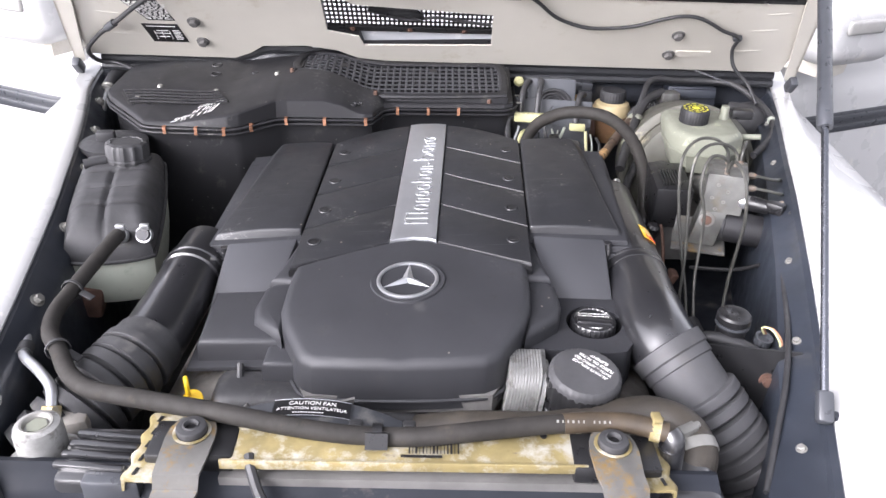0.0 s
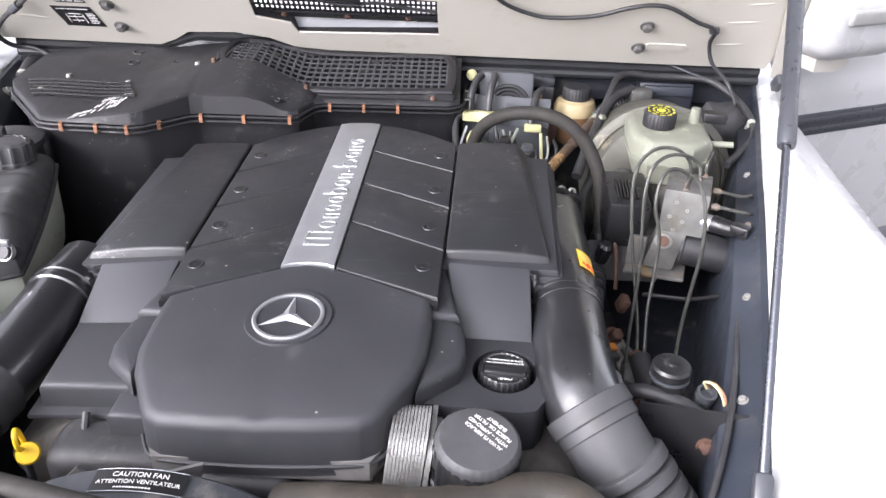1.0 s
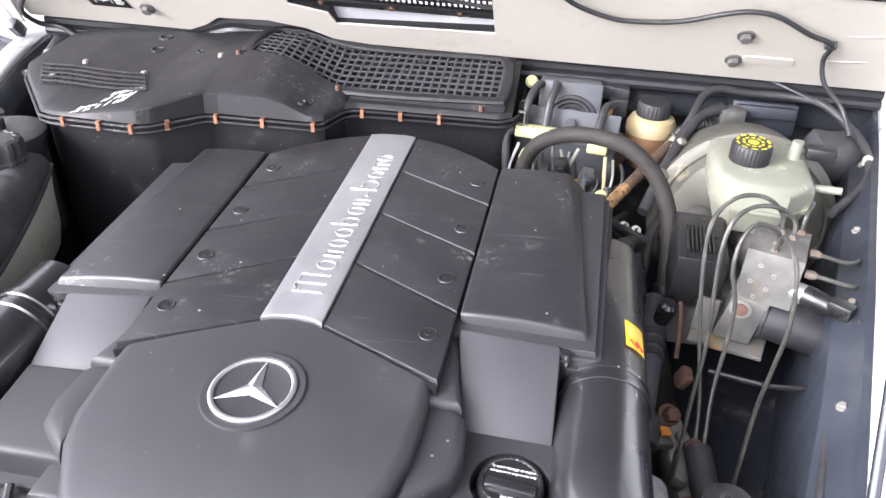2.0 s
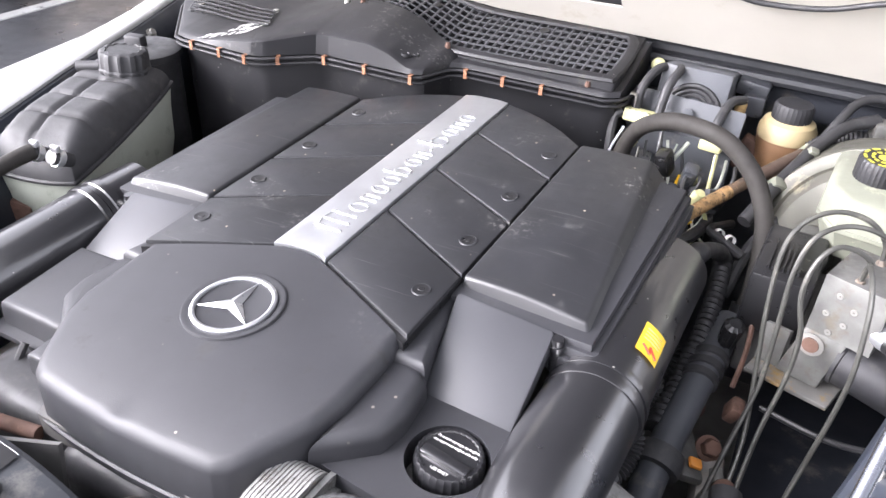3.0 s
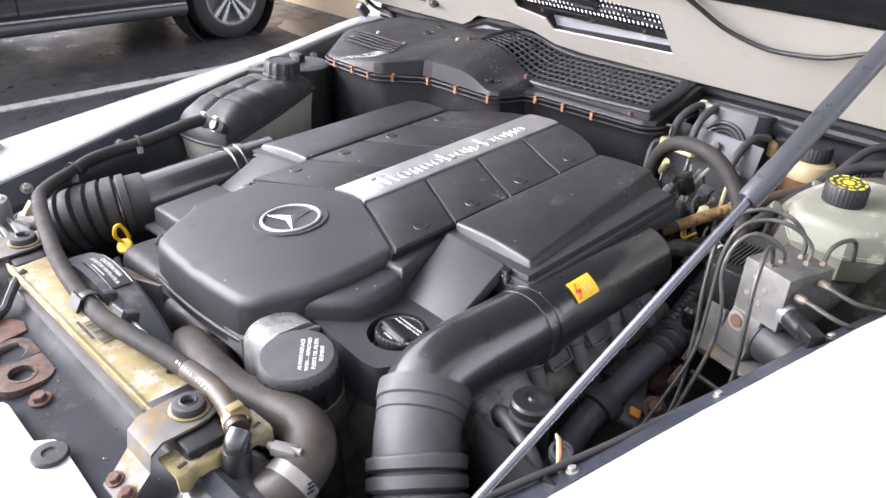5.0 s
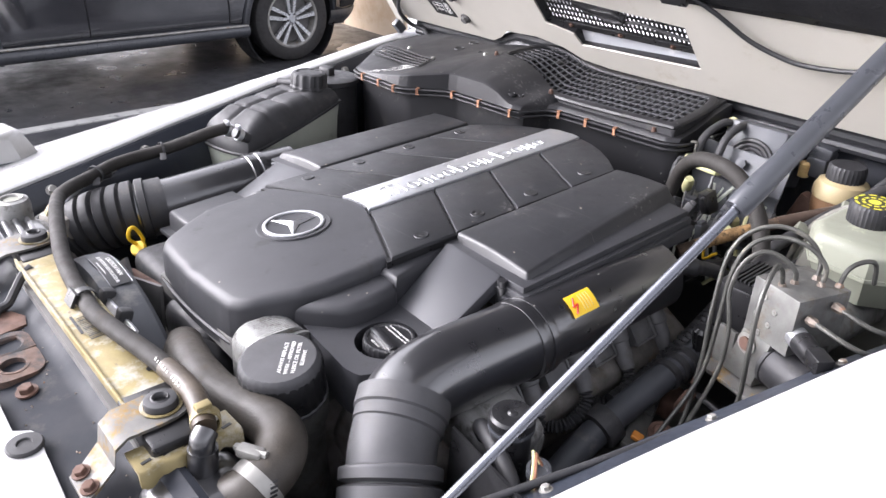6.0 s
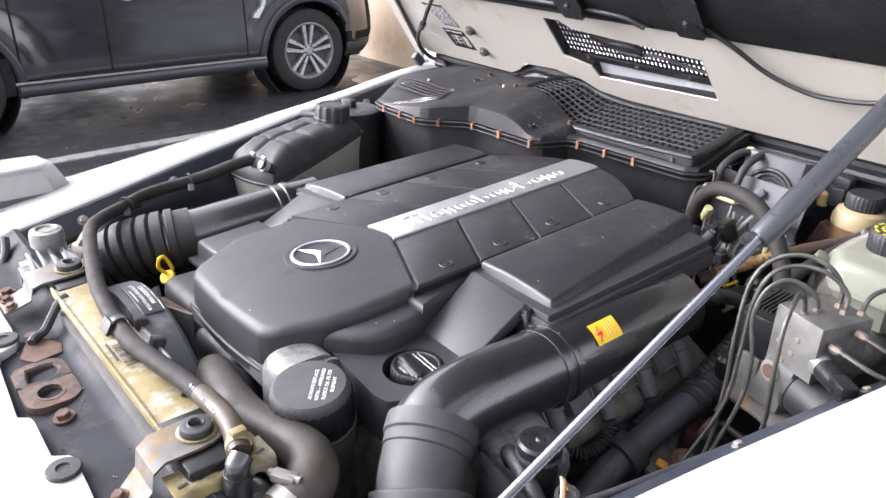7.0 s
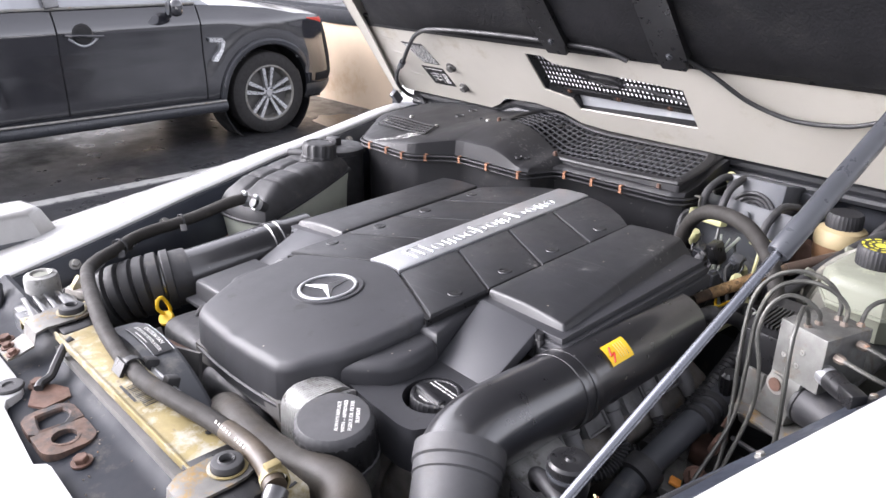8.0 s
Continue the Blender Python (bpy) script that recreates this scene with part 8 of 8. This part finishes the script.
mark = [(3.150, 0.838), (3.262, 0.832), (3.285, 0.800), (3.262, 0.735), (3.205, 0.655), (3.165, 0.660), (3.180, 0.690), (3.238, 0.745), (3.252, 0.800), (3.155, 0.806)]
vs = [b.verts.new(flank(y, z, 0.030)) for y, z in mark]
lo = [b.verts.new(flank(y, z, -0.004)) for y, z in mark]
for f in ((0, 1, 8, 9), (1, 2, 7, 8), (2, 3, 6, 7), (3, 4, 5, 6)):
    b.faces.new([vs[i] for i in f])
for i in range(10):
    b.faces.new((vs[i], lo[i], lo[(i + 1) % 10], vs[(i + 1) % 10]))
part("wing_badge", b, "mark", suv, "chrome hook-shaped wing trim", 20)
# glasshouse; the sky's reflection is put into its pale colour
b = B()
rows = []
for x in (-5.045, -5.09, -6.65, -6.695):
    rows.append([b.verts.new(V(x + (-0.16 * (z - 1.09) / 0.5 if x > -5.8 else 0.16 * (z - 1.09) / 0.5), y, z)) for y, z in ((3.22, 1.08), (2.62, 1.45), (2.2, 1.58), (1.0, 1.58), (0.45, 1.45), (0.12, 1.10))])
for a, c in zip(rows, rows[1:]):
    for i in range(6):
        b.faces.new((a[i], a[(i + 1) % 6], c[(i + 1) % 6], c[i]))
b.faces.new(rows[0])
b.faces.new(rows[-1][::-1])
part("glasshouse", b, "glass", suv, "car windows, pale grey for the sky they reflect")
b = B()
box(b, (SX - 0.066, 2.05, 1.097), (0.03, 2.1, 0.018), bevel=0.005)
part("window_trim", b, "zinc", suv)
for y in (2.03, 1.22):
    b = B()
    box(b, (SX - 0.115, y, 1.32), (0.03, 0.10, 0.46), rot(0, -17, 0) @ rot(8, 0, 0), bevel=0.008)
    part("window_post", b, "carblack", suv)
b = B()
box(b, (0, 0, 0), (0.17, 0.10, 0.125), bevel=0.045, seg=4)
b.transform(Matrix.Translation((SX + 0.115, 2.86, 1.085)) @ rot(0, 0, -14).to_4x4())
mir = part("mirror", b, "carblack", suv)
b = B()
box(b, (SX - 0.005, 2.90, 1.075), (0.12, 0.05, 0.035), bevel=0.008)
part("mirror_arm", b, "label", mir)
b = B()
lathe(b, [(0, 0), (0.060, 0), (0.062, 0.003), (0.0, 0.004)], Matrix.Translation((SX + 0.108, 2.808, 1.083)) @ rot(90, 0, -14).to_4x4() @ Matrix.Diagonal((1.15, 0.8, 1, 1)), 24)
part("mirror_glass", b, "chrome", mir)


def nose(k, z, out):
    c = hull(k, z)
    d = (c - V(CX, 3.7, z)).normalized()
    return c + d * out


# headlamp with its amber marker, lower bumper
def lamp_sheet(k0, k1, zt, zb, name, mat, label="", out=0.006):
    b = B()
    sheet(b, lambda u, v: nose(k0 + (k1 - k0) * u, zb(u) + (zt(u) - zb(u)) * v, out * math.sin(math.pi * min(1, max(0, 0.1 + 0.8 * v)))), 14, 6)
    return part(name, b, mat, suv, label)


lamp_sheet(4.02, 4.20, lambda u: 0.945 - 0.01 * u, lambda u: 0.938 - 0.055 * u, "marker_lamp", "red", "red-orange marker lamp")
lamp_sheet(4.20, 4.44, lambda u: 0.934 - 0.03 * u, lambda u: 0.882 - 0.045 * u, "headlamp", "lens", "clear headlamp")
# added matt sheet: keeps the wall's reflection off the glossy nose
lamp_sheet(4.17, 4.60, lambda u: 0.87 - 0.02 * u, lambda u: 0.39, "grille", "felt", "matt black nose sheet, added to hide the wall's reflection", 0.004)
lamp_sheet(4.33, 4.37, lambda u: 0.83, lambda u: 0.60, "bumper_trim", "chrome", "", 0.010)
lamp_sheet(4.05, 4.45, lambda u: 0.47, lambda u: 0.40, "bumper_vent", "felt")
lamp_sheet(3.99, 4.60, lambda u: 0.385, lambda u: 0.27, "bumper_lip", "tubegrey", "dark grey lower bumper", 0.02)


def wheel(cy):
    m = axis((SX - 0.115, cy, WR), (1, 0, 0))
    b = B()
    lathe(b, [(0.232, -0.11), (0.30, -0.112), (0.335, -0.095), (WR, -0.07), (WR, 0.07), (0.337, 0.092), (0.31, 0.108), (0.27, 0.113), (0.24, 0.108), (0.232, 0.098)], m, 48)
    w = part("wheel", b, "tyre", suv, "tyre on a two-tone alloy rim")
    b = B()
    lathe(b, [(0.232, -0.09), (0.232, 0.10), (0.238, 0.104), (0.226, 0.106), (0.216, 0.098), (0.205, 0.06), (0.20, -0.08)], m, 48)
    part("rim_barrel", b, "zinc", w)
    b = B()
    lathe(b, [(0, 0.02), (0.20, 0.02), (0.20, 0.03), (0, 0.03)], m, 32)
    part("brake_shadow", b, "dark", w)
    for k in range(5):
        for s in (-1, 1):
            a = radians(90 + 72 * k)
            d, p = V(math.cos(a), math.sin(a), 0), V(-math.sin(a), math.cos(a), 0)
            q = [d * 0.035 + p * s * 0.006, d * 0.035 + p * s * 0.026, d * 0.222 + p * s * 0.060, d * 0.222 + p * s * 0.026]
            b = B()
            lo = [b.verts.new(m @ (v + V(0, 0, 0.060))) for v in q]
            hi = [b.verts.new(m @ (v + V(0, 0, 0.088 if i < 2 else 0.098))) for i, v in enumerate(q)]
            b.faces.new(lo[::-1])
            b.faces.new(hi)
            for i in range(4):
                b.faces.new((lo[i], lo[(i + 1) % 4], hi[(i + 1) % 4], hi[i]))
            part("spoke", b, "mark", w)
    b = B()
    lathe(b, [(0, 0.096), (0.026, 0.096), (0.030, 0.088), (0.045, 0.080), (0.045, 0.05)], m, 24)
    part("hub_cap", b, "alu", w)
    for k in range(5):
        a = radians(54 + 72 * k)
        b = B()
        lathe(b, [(0, 0.094), (0.007, 0.094), (0.008, 0.08)], m @ Matrix.Translation((0.042 * math.cos(a), 0.042 * math.sin(a), 0)), 8)
        part("wheel_nut", b, "label", w)


wheel(FW)
wheel(RW)
for cy in (FW, RW):
    b = B()
    lathe(b, [(0, -0.10), (0.30, -0.11), (WR, -0.07), (WR, 0.07), (0.30, 0.11), (0, 0.10)], axis((-6.62, cy, WR), (1, 0, 0)), 32)
    part("far_wheel", b, "tyre", suv)
# shallow puddle that mirrors the sky
b = B()
ring_ = [2 * math.pi * i / 72 for i in range(72)]
o = [(-4.50 + 0.80 * math.cos(a) * (1 + 0.25 * noise.noise(V(2 * math.cos(a), 2 * math.sin(a), 3))), 4.42 + 0.30 * math.sin(a) * (1 + 0.35 * noise.noise(V(2 * math.cos(a), 2 * math.sin(a), 7)))) for a in ring_]
b.faces.new([b.verts.new(V(x, y, 0.0045)) for x, y in o])
solo("puddle", b, "water", "shallow puddle on the asphalt", "puddle", kind="structure")
